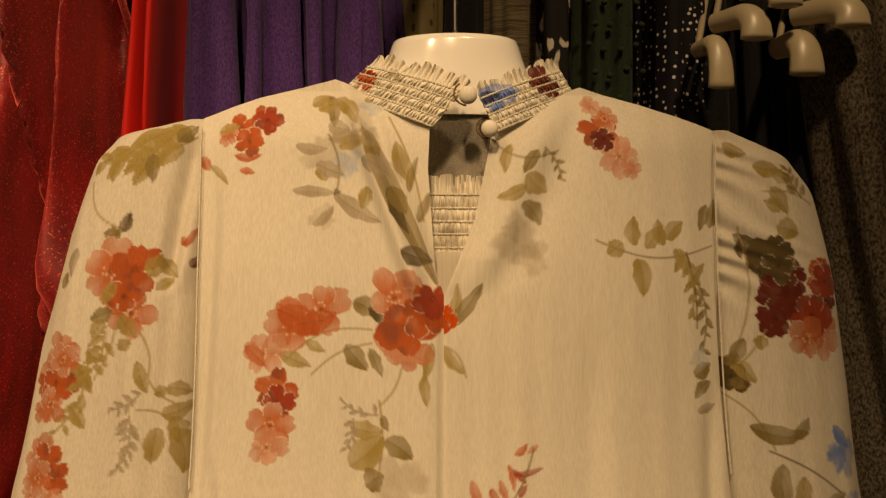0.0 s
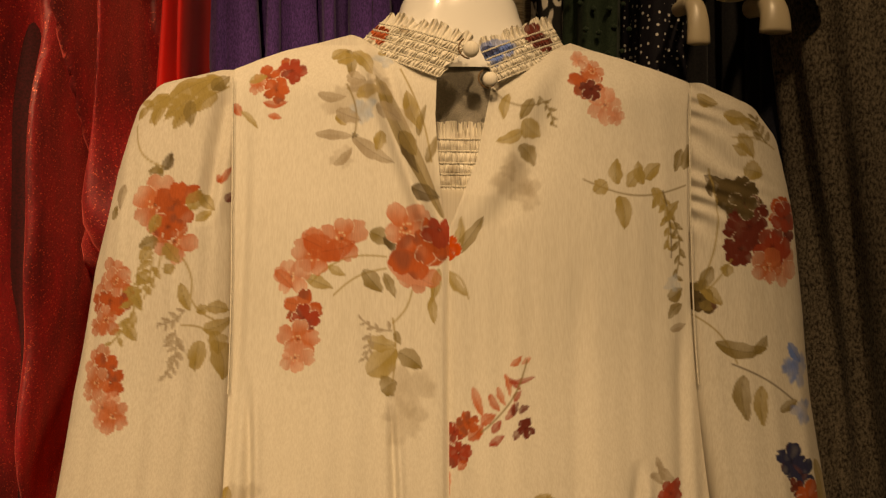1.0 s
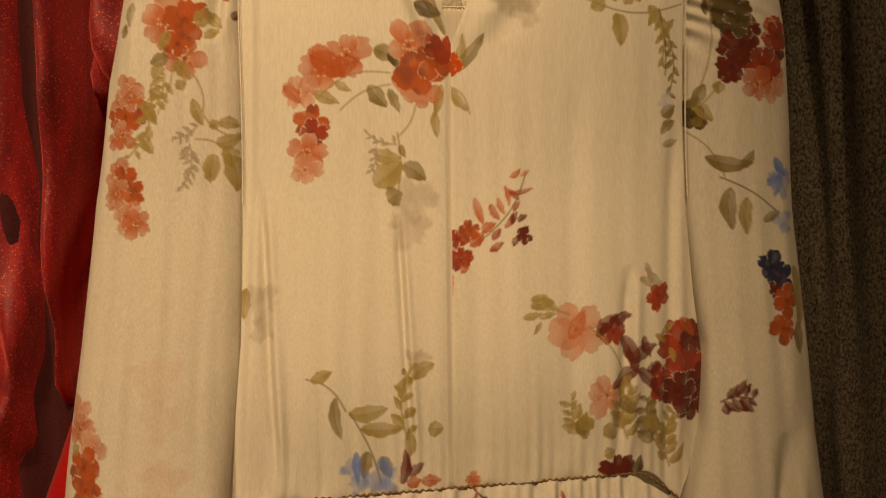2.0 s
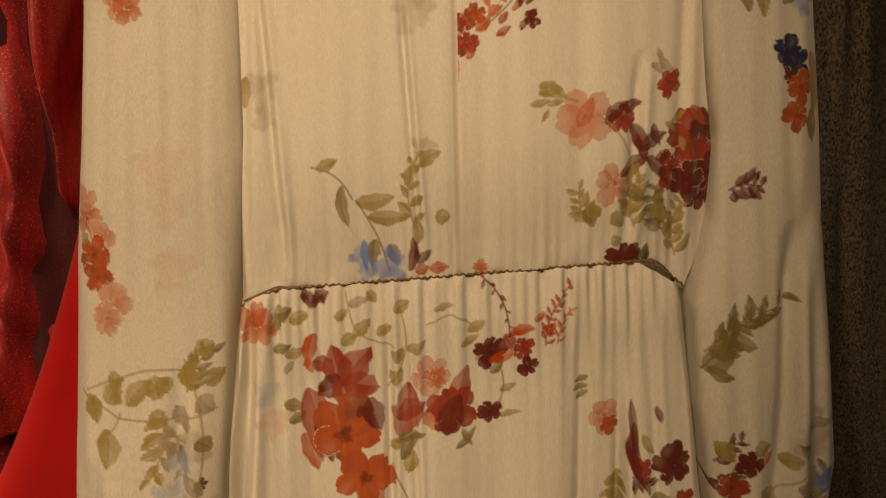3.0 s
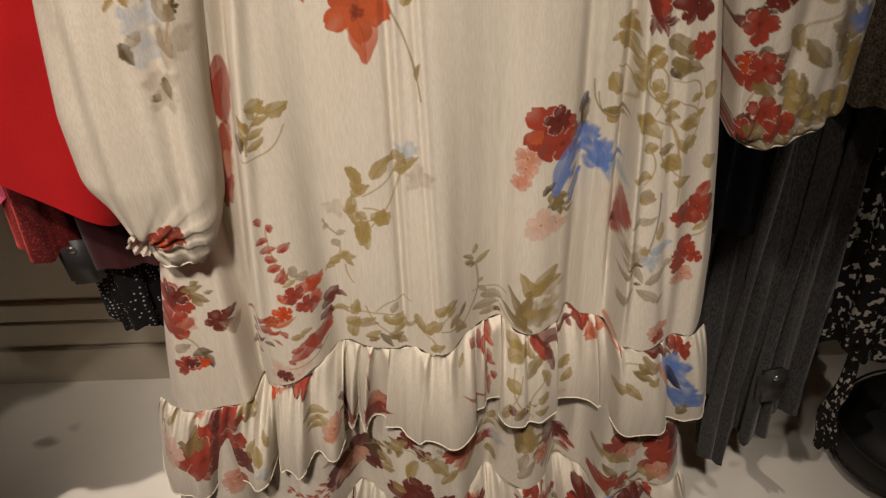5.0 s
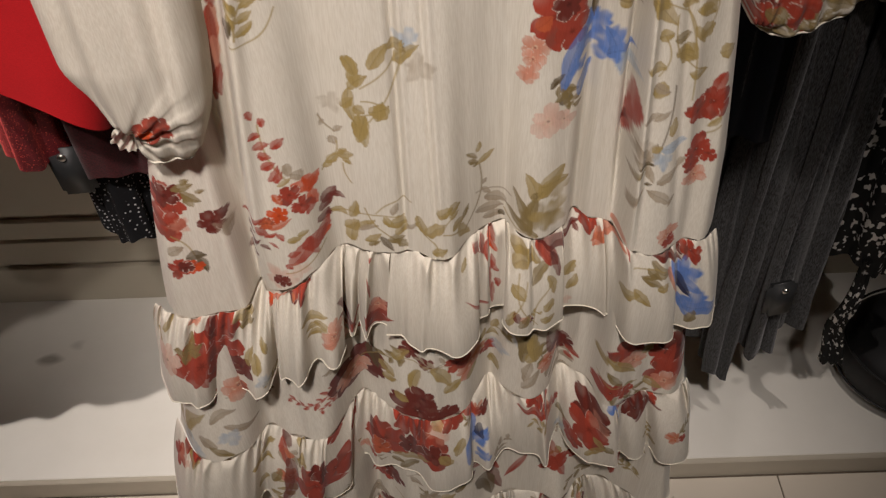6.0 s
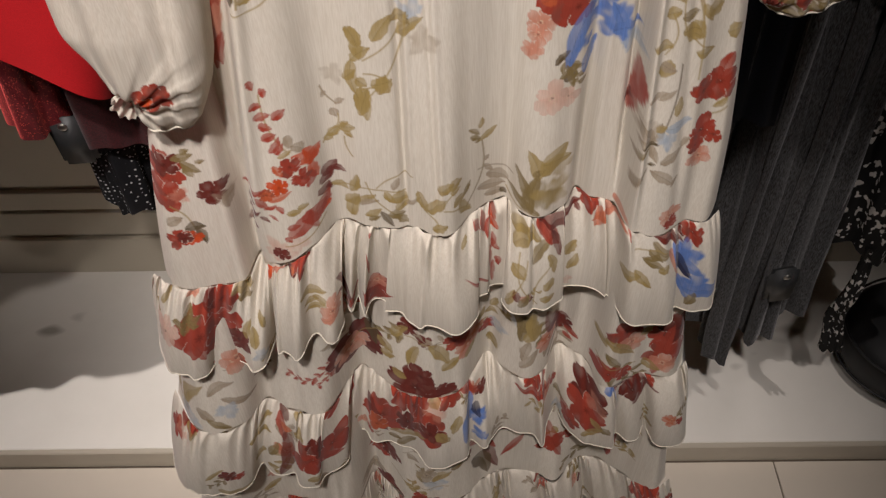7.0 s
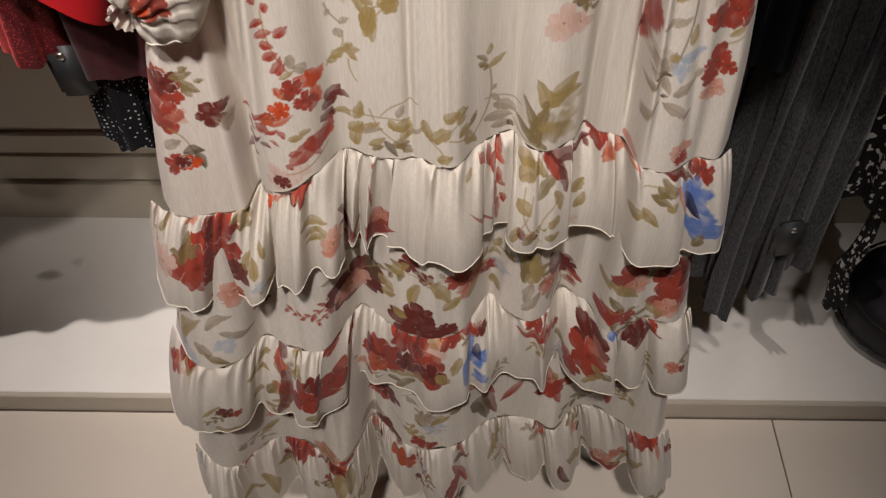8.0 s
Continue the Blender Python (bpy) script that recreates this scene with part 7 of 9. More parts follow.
    pr.stem(-0.1962, 1.3589, -0.1927, 1.2568, 0.1, OLIVE)
    pr.leaf(-0.1885, 1.3066, -0.1792, 1.2975, 0.0109, MOSS)
    pr.leaf(-0.2202, 1.2604, -0.2141, 1.2459, 0.0091, DEEP)
    pr.leaf(-0.2472, 1.3478, -0.2355, 1.3507, 0.0132, OLIVE)
    pr.leaf(-0.2596, 1.3373, -0.2553, 1.3213, 0.0124, OLIVE)
    pr.stem(-0.2630, 1.3415, -0.1777, 1.3455, 0.12, OLIVE)
    pr.blot(-0.2032, 1.4170, 0.0175, BLUSH, 0.35)
    pr.leaf(-0.1993, 1.2346, -0.1968, 1.2201, 0.0074, DEEP)
    pr.blot(-0.2009, 1.2207, 0.0111, TAUPE, 0.45)


def print_sleeve_right(pr):
    pr.leaf(0.2476, 1.7989, 0.2308, 1.8072, 0.0111, OLIVE)
    pr.stem(0.2253, 1.7902, 0.2637, 1.7820, 0.1, OLIVE)
    pr.leaf(0.2322, 1.7650, 0.2491, 1.7609, 0.0164, OLIVE)
    pr.leaf(0.2374, 1.7776, 0.2249, 1.7838, 0.0110, OLIVE)
    pr.sprig(0.2553, 1.7862, 0.2482, 1.8074, 0.0094, MOSS, 8)
    pr.leaf(0.2183, 1.7484, 0.2020, 1.7607, 0.0136, DEEP)
    pr.leaf(0.2096, 1.7442, 0.2262, 1.7319, 0.0127, DEEP)
    pr.flower(0.2309, 1.7443, 0.0163, DEEP)
    pr.sprig(0.2062, 1.7607, 0.2218, 1.7278, 0.0120, DEEP, 10)
    pr.flower(0.2546, 1.6951, 0.0200, CORAL)
    pr.flower(0.2319, 1.7155, 0.0191, WINE)
    pr.flower(0.2388, 1.7278, 0.0143, WINE)
    pr.flower(0.2272, 1.7033, 0.0124, WINE)
    pr.flower(0.2647, 1.7299, 0.0144, EMBER)
    pr.flower(0.2685, 1.7196, 0.0106, WINE)
    pr.flower(0.2607, 1.6869, 0.0143, ROSE)
    pr.stem(0.2205, 1.6952, 0.1920, 1.6633, 0.05, OLIVE)
    pr.leaf(0.2162, 1.6912, 0.2158, 1.6811, 0.0108, OLIVE)
    pr.flower(0.1962, 1.6633, 0.0113, DEEP)
    pr.leaf(0.1980, 1.6553, 0.2025, 1.6632, 0.0098, MOSS)
    pr.leaf(0.1923, 1.6713, 0.2010, 1.6792, 0.0080, MOSS)
    pr.stem(0.1916, 1.6514, 0.2218, 1.6153, 0.1, OLIVE)
    pr.leaf(0.2056, 1.6314, 0.2454, 1.6268, 0.0133, MOSS)
    pr.leaf(0.2347, 1.6230, 0.2458, 1.6367, 0.0089, MOSS)
    pr.stem(0.2176, 1.6154, 0.2656, 1.5876, 0.05, DEEP)
    pr.leaf(0.2255, 1.6075, 0.2263, 1.5738, 0.0142, MOSS)
    pr.leaf(0.2394, 1.5996, 0.2384, 1.5697, 0.0124, OLIVE)
    pr.leaf(0.2521, 1.5805, 0.2698, 1.5875, 0.0079, MOSS)
    pr.blot(0.2660, 1.6105, 0.0106, BLUE, 0.75)
    pr.leaf(0.2648, 1.6304, 0.2769, 1.6142, 0.0090, BLUE)
    pr.blot(0.2725, 1.6097, 0.0137, BLUE, 0.6)
    pr.blot(0.2730, 1.5787, 0.0114, BLUE, 0.6)
    pr.flower(0.2589, 1.5442, 0.0125, NIGHT)
    pr.flower(0.2655, 1.5353, 0.0115, NIGHT)
    pr.flower(0.2602, 1.5269, 0.0062, WINE, 5, False)
    pr.flower(0.2692, 1.5180, 0.0125, EMBER)
    pr.flower(0.2655, 1.4968, 0.0114, EMBER)
    pr.leaf(0.2803, 1.5435, 0.2818, 1.4918, 0.0149, OLIVE)
    pr.leaf(0.2800, 1.5005, 0.2809, 1.4748, 0.0118, MOSS)
    pr.sprig(0.2099, 1.4438, 0.2358, 1.4468, 0.0130, WINE, 8)
    pr.leaf(0.2150, 1.4347, 0.2146, 1.4436, 0.0069, WINE)
    pr.sprig(0.1864, 1.3124, 0.2584, 1.3603, 0.0174, MOSS, 13)
    pr.sprig(0.1886, 1.3257, 0.2414, 1.3527, 0.0133, MOSS, 9)
    pr.leaf(0.2932, 1.4208, 0.2964, 1.4026, 0.0071, ROSE)
    pr.leaf(0.1888, 1.3122, 0.2124, 1.3416, 0.0201, MOSS)
    pr.sprig(0.1958, 1.2424, 0.2180, 1.2595, 0.0103, WINE, 8)
    pr.flower(0.2075, 1.2261, 0.0108, DEEP)
    pr.flower(0.2142, 1.1918, 0.0133, RUST)
    pr.flower(0.2190, 1.1938, 0.0078, SCARLET, 5, False)
    pr.leaf(0.2267, 1.1928, 0.2356, 1.2022, 0.0116, DEEP)
    pr.leaf(0.2162, 1.2351, 0.2399, 1.2424, 0.0082, ROSE)
    pr.leaf(0.2306, 1.2384, 0.2438, 1.2493, 0.0082, CORAL)
    pr.blot(0.2771, 1.2580, 0.0205, TAUPE, 0.5)
    pr.leaf(0.2712, 1.2635, 0.2956, 1.2658, 0.0102, TAUPE)
    pr.blot(0.2910, 1.2213, 0.0134, PALE_BLUE, 0.55)
    pr.leaf(0.2745, 1.2435, 0.2627, 1.2546, 0.0093, MOSS)
    pr.sprig(0.2799, 1.1806, 0.2927, 1.2262, 0.0164, MOSS, 10)
    pr.sprig(0.2809, 1.1418, 0.2438, 1.1800, 0.0168, MOSS, 12)
    pr.sprig(0.2883, 1.1294, 0.3023, 1.1722, 0.0158, OLIVE, 12)
    pr.flower(0.2265, 1.1551, 0.0125, RUST)
    pr.flower(0.2101, 1.1408, 0.0126, WINE)
    pr.sprig(0.2194, 1.1281, 0.2555, 1.1342, 0.0134, MOSS, 10)
    pr.flower(0.2417, 1.1190, 0.0093, RUST, 5, False)
    pr.leaf(0.2636, 1.1157, 0.3050, 1.1269, 0.0111, MOSS)
    pr.flower(0.2223, 1.1046, 0.0082, DEEP, 5, False)
    pr.leaf(0.2145, 1.2054, 0.2231, 1.1969, 0.0101, DEEP)
    pr.leaf(0.2258, 1.1951, 0.2322, 1.2008, 0.0092, DEEP)
    pr.flower(0.2123, 1.1883, 0.0129, RUST)
    pr.flower(0.2081, 1.1939, 0.0075, SCARLET, 5, False)
    pr.flower(0.2066, 1.2255, 0.0104, WINE)
    pr.flower(0.2133, 1.1389, 0.0100, RUST)
    pr.leaf(0.2286, 1.1632, 0.2332, 1.1414, 0.0115, RUST)
    pr.leaf(0.2399, 1.1849, 0.2481, 1.1721, 0.0113, OLIVE)
    pr.stem(0.2469, 1.1449, 0.2514, 1.1757, 0.3, OLIVE)
    pr.leaf(0.2537, 1.1493, 0.2648, 1.1584, 0.0116, OLIVE)
    pr.flower(0.2436, 1.1096, 0.0115, RUST)
    pr.flower(0.2540, 1.1193, 0.0080, RUST, 5, False)
    pr.leaf(0.2143, 1.1251, 0.2314, 1.1143, 0.0150, MOSS)
    pr.flower(0.2679, 1.1283, 0.0114, MOSS)
    pr.leaf(0.2757, 1.1674, 0.2884, 1.1552, 0.0157, OLIVE)
    pr.leaf(0.2850, 1.1714, 0.2883, 1.1964, 0.0147, OLIVE)
    pr.leaf(0.2952, 1.1596, 0.3045, 1.1689, 0.0116, OLIVE)
    pr.leaf(0.2955, 1.1462, 0.3077, 1.1499, 0.0118, OLIVE)
    pr.leaf(0.2958, 1.1326, 0.3102, 1.1388, 0.0119, OLIVE)
    pr.leaf(0.2763, 1.1255, 0.2985, 1.1322, 0.0108, OLIVE)
    pr.stem(0.2711, 1.1251, 0.2929, 1.1704, -0.1, OLIVE)
    pr.blot(0.2932, 1.2145, 0.0120, BLUE, 0.6)
    pr.leaf(0.2624, 1.2215, 0.2891, 1.2111, 0.0131, TAUPE)
    pr.leaf(0.2834, 1.1910, 0.2959, 1.1980, 0.0144, OLIVE)
    pr.leaf(0.2226, 1.1043, 0.2323, 1.1085, 0.0109, MOSS)
    pr.leaf(0.2010, 1.8259, 0.2168, 1.8179, 0.0114, OLIVE)
    pr.leaf(0.2203, 1.8098, 0.2405, 1.8060, 0.0131, OLIVE)
    pr.leaf(0.2314, 1.7938, 0.2420, 1.7740, 0.0122, OLIVE)
    pr.leaf(0.1967, 1.6742, 0.2118, 1.6590, 0.0109, OLIVE)
    pr.stem(0.2050, 1.7660, 0.1967, 1.6742, 0.1, OLIVE)
    pr.leaf(0.2052, 1.6891, 0.1965, 1.6704, 0.0101, MOSS)
    pr.flower(0.2345, 1.7194, 0.0153, WINE)
    pr.flower(0.2538, 1.7040, 0.0162, RUST)
    pr.flower(0.2490, 1.6887, 0.0134, CORAL)
    pr.flower(0.2314, 1.7387, 0.0117, DEEP)
    pr.flower(0.2671, 1.7270, 0.0117, RUST)
    pr.leaf(0.1961, 1.2599, 0.2123, 1.2430, 0.0132, OLIVE)
    pr.leaf(0.2087, 1.2282, 0.2228, 1.2367, 0.0134, DEEP)
    pr.flower(0.2092, 1.2230, 0.0131, RUST)
    pr.flower(0.2223, 1.2418, 0.0108, WINE)
    pr.leaf(0.2263, 1.2514, 0.2408, 1.2547, 0.0133, OLIVE)
    pr.leaf(0.2345, 1.2198, 0.2470, 1.1972, 0.0135, OLIVE)
    pr.leaf(0.2500, 1.2384, 0.2670, 1.2440, 0.0124, OLIVE)
    pr.leaf(0.2510, 1.2072, 0.2685, 1.1890, 0.0147, MOSS)
    pr.stem(0.2098, 1.1594, 0.2783, 1.2350, 0.1, OLIVE)
    pr.leaf(0.2699, 1.2205, 0.2841, 1.2291, 0.0147, TAUPE)
    pr.blot(0.2776, 1.2402, 0.0142, TAUPE, 0.5)
    pr.blot(0.2907, 1.2179, 0.0115, BLUE, 0.6)
    pr.leaf(0.2130, 1.1806, 0.2295, 1.1674, 0.0137, MOSS)
    pr.flower(0.2197, 1.1903, 0.0122, RUST)
    pr.leaf(0.2394, 1.1714, 0.2571, 1.1524, 0.0139, OLIVE)
    pr.leaf(0.2658, 1.1677, 0.2852, 1.1594, 0.0151, OLIVE)
    pr.leaf(0.2837, 1.1923, 0.3000, 1.1683, 0.0139, OLIVE)
    pr.leaf(0.2112, 1.1427, 0.2328, 1.1338, 0.0129, MOSS)
    pr.leaf(0.2542, 1.1304, 0.2807, 1.1320, 0.0153, OLIVE)
    pr.flower(0.2370, 1.1443, 0.0114, RUST)


def print_ruffle_one(pr):
    scatter(pr, 5, 0.01)
    pr.leaf(0.0295, 0.8837, 0.0479, 0.9017, 0.0109, OLIVE)
    pr.leaf(0.0295, 0.8657, 0.0147, 0.8749, 0.0097, OLIVE)
    pr.leaf(0.0304, 0.8314, 0.0322, 0.8529, 0.0085, OLIVE)
    pr.flower(0.0995, 0.8597, 0.0355, RUST)
    pr.flower(0.0838, 0.8497, 0.0279, RUST)
    pr.flower(0.1115, 0.8334, 0.0253, RUST)
    pr.flower(0.1096, 0.8855, 0.0190, RUST)
    pr.leaf(0.0894, 0.9009, 0.1013, 0.8734, 0.0158, WINE)
    pr.leaf(0.1060, 0.9029, 0.1225, 0.8888, 0.0158, RUST)
    pr.flower(0.1271, 0.8266, 0.0152, WINE)
    pr.flower(0.1142, 0.7917, 0.0177, EMBER)
    pr.leaf(0.0765, 0.8452, 0.0903, 0.8155, 0.0133, RUST)
    pr.leaf(0.0682, 0.8664, 0.0719, 0.8880, 0.0097, MOSS)
    pr.leaf(0.0673, 0.8672, 0.0838, 0.8771, 0.0097, MOSS)
    pr.leaf(0.0700, 0.8630, 0.0525, 0.8681, 0.0097, MOSS)
    pr.leaf(0.0709, 0.8656, 0.0673, 0.8507, 0.0097, MOSS)
    pr.leaf(0.0700, 0.8647, 0.0829, 0.8651, 0.0085, MOSS)
    pr.flower(0.0415, 0.8486, 0.0203, BLUSH)
    pr.leaf(0.1198, 0.8973, 0.1456, 0.8907, 0.0145, OLIVE)
    pr.leaf(0.1271, 0.8837, 0.1456, 0.8837, 0.0109, MOSS)
    pr.leaf(0.1373, 0.8328, 0.1447, 0.8592, 0.0109, OLIVE)
    pr.leaf(0.1502, 0.8235, 0.1465, 0.8504, 0.0121, OLIVE)
    pr.leaf(0.1548, 0.8662, 0.1631, 0.8478, 0.0097, OLIVE)
    pr.leaf(0.0673, 0.8968, 0.0802, 0.9020, 0.0085, ROSE)
    pr.flower(0.2220, 0.9233, 0.0114, WINE)
    pr.flower(0.2359, 0.9271, 0.0127, RUST)
    pr.flower(0.1723, 0.9099, 0.0101, SCARLET)
    pr.leaf(0.2248, 0.9224, 0.2248, 0.9154, 0.0061, CORAL)
    pr.leaf(0.2349, 0.9259, 0.2386, 0.9274, 0.0061, RUST)
    pr.leaf(0.2193, 0.9220, 0.1741, 0.9080, 0.0085, EMBER)
    pr.leaf(0.2377, 0.8908, 0.2663, 0.8872, 0.0109, OLIVE)
    pr.leaf(0.2423, 0.8755, 0.2589, 0.8790, 0.0085, OLIVE)
    pr.leaf(0.2432, 0.8665, 0.2690, 0.8716, 0.0085, OLIVE)
    pr.leaf(0.2524, 0.8827, 0.2709, 0.8723, 0.0085, OLIVE)
    pr.flower(0.2727, 0.8652, 0.0139, ROSE)
    pr.leaf(0.2589, 0.8527, 0.2810, 0.8569, 0.0085, ROSE)
    pr.leaf(0.2773, 0.8926, 0.3529, 0.8263, 0.0145, WINE)
    pr.leaf(0.3271, 0.8295, 0.3612, 0.8505, 0.0121, RUST)
    pr.leaf(0.3381, 0.8515, 0.2764, 0.8753, 0.0085, WINE)
    pr.flower(0.4035, 0.8491, 0.0215, RUST)
    pr.leaf(0.3731, 0.8526, 0.4376, 0.8483, 0.0145, RUST)
    pr.flower(0.4017, 0.8553, 0.0114, ROSE)
    pr.leaf(0.3897, 0.9327, 0.3897, 0.9283, 0.0097, RUST)
    pr.leaf(0.3805, 0.9092, 0.3925, 0.8742, 0.0061, RUST)
    pr.leaf(0.5086, 0.9149, 0.5132, 0.9246, 0.0073, OLIVE)
    pr.leaf(0.5233, 0.9324, 0.5528, 0.9159, 0.0085, RUST)
    pr.leaf(0.5537, 0.9331, 0.5583, 0.9082, 0.0085, RUST)
    pr.leaf(0.5666, 0.9349, 0.5777, 0.9151, 0.0158, SCARLET)
    pr.leaf(0.5712, 0.9178, 0.5814, 0.9063, 0.0109, SCARLET)
    pr.leaf(0.5648, 0.9240, 0.5639, 0.8988, 0.0085, RUST)
    pr.leaf(0.5758, 0.9005, 0.5731, 0.8781, 0.0073, RUST)
    pr.leaf(0.5758, 0.8927, 0.5832, 0.8758, 0.0061, RUST)
    pr.leaf(0.5703, 0.8868, 0.5731, 0.8531, 0.0073, RUST)
    pr.leaf(0.5768, 0.8633, 0.5768, 0.8287, 0.0061, RUST)
    pr.leaf(0.5795, 0.8683, 0.5823, 0.8524, 0.0061, RUST)
    pr.leaf(0.5722, 0.8368, 0.5113, 0.8871, 0.0048, RUST)
    pr.leaf(0.6284, 0.9207, 0.6477, 0.9289, 0.0145, OLIVE)
    pr.leaf(0.6302, 0.9051, 0.6505, 0.9209, 0.0145, OLIVE)
    pr.leaf(0.6431, 0.9295, 0.6643, 0.9126, 0.0133, OLIVE)
    pr.leaf(0.6302, 0.8872, 0.6431, 0.8710, 0.0158, OLIVE)
    pr.leaf(0.6219, 0.8322, 0.6330, 0.8577, 0.0109, OLIVE)
    pr.leaf(0.6385, 0.8315, 0.6477, 0.8524, 0.0109, MOSS)
    pr.leaf(0.6339, 0.8558, 0.6367, 0.8397, 0.0085, WINE)
    pr.stem(0.6449, 0.8955, 0.6191, 0.8339, 0.1, OLIVE)
    pr.stem(0.6376, 0.9011, 0.6615, 0.8293, -0.15, OLIVE)
    pr.leaf(0.6532, 0.8851, 0.6772, 0.9178, 0.0133, MOSS)
    pr.leaf(0.6588, 0.9357, 0.6753, 0.9076, 0.0121, RUST)
    pr.leaf(0.6588, 0.9357, 0.6836, 0.9023, 0.0133, RUST)
    pr.leaf(0.6846, 0.8885, 0.6735, 0.9257, 0.0085, WINE)
    pr.leaf(0.6680, 0.8516, 0.6763, 0.8681, 0.0109, OLIVE)
    pr.leaf(0.6643, 0.8358, 0.6790, 0.8432, 0.0109, OLIVE)
    pr.leaf(0.6717, 0.8990, 0.6781, 0.8715, 0.0085, OLIVE)
    pr.stem(0.6569, 0.8277, 0.6772, 0.8887, 0.1, OLIVE)
    pr.leaf(0.7113, 0.8724, 0.7242, 0.8850, 0.0158, OLIVE)
    pr.leaf(0.7150, 0.8501, 0.7251, 0.8694, 0.0109, OLIVE)
    pr.blot(0.7140, 0.8338, 0.0078, BLUSH, 0.6)
    pr.leaf(0.6597, 0.9356, 0.7325, 0.9263, 0.0133, WINE)
    pr.leaf(0.7223, 0.9230, 0.7279, 0.9151, 0.0061, WINE)
    pr.flower(0.7389, 0.9333, 0.0127, RUST)
    pr.leaf(0.7389, 0.9145, 0.8154, 0.9305, 0.0145, CORAL)
    pr.leaf(0.7426, 0.9073, 0.7518, 0.9303, 0.0121, CORAL)
    pr.leaf(0.8154, 0.9305, 0.8182, 0.9309, 0.0109, RUST)
    pr.leaf(0.8043, 0.8832, 0.8283, 0.8872, 0.0145, OLIVE)
    pr.leaf(0.8218, 0.8947, 0.8384, 0.8728, 0.0109, OLIVE)
    pr.leaf(0.8311, 0.9078, 0.8596, 0.9063, 0.0073, MOSS)
    pr.leaf(0.8292, 0.9089, 0.8513, 0.8941, 0.0085, MOSS)
    pr.leaf(0.8403, 0.9246, 0.8596, 0.9072, 0.0085, MOSS)
    pr.leaf(0.8357, 0.9178, 0.8486, 0.9038, 0.0085, MOSS)
    pr.stem(0.8218, 0.9155, 0.8550, 0.9110, 0.1, OLIVE)
    pr.leaf(0.8559, 0.9118, 0.8854, 0.8605, 0.0121, ROSE)
    pr.leaf(0.8449, 0.8913, 0.8559, 0.8989, 0.0097, OLIVE)
    pr.flower(0.8946, 0.9228, 0.0089, WINE)
    pr.flower(0.9020, 0.9176, 0.0114, RUST)
    pr.leaf(0.8412, 0.9301, 0.8919, 0.9089, 0.0109, WINE)
    pr.blot(0.8937, 0.8943, 0.0191, BLUE, 1.0)
    pr.leaf(0.8633, 0.9155, 0.9121, 0.8671, 0.0218, BLUE)
    pr.leaf(0.8688, 0.9041, 0.9002, 0.8626, 0.0145, NIGHT)
    pr.blot(0.9038, 0.8568, 0.0191, BLUE, 0.9)
    pr.leaf(0.8891, 0.8485, 0.9425, 0.8376, 0.0206, BLUE)
    pr.leaf(0.8799, 0.8692, 0.8965, 0.8307, 0.0121, BLUE)
    pr.leaf(0.8955, 0.8238, 0.9038, 0.8456, 0.0109, MOSS)


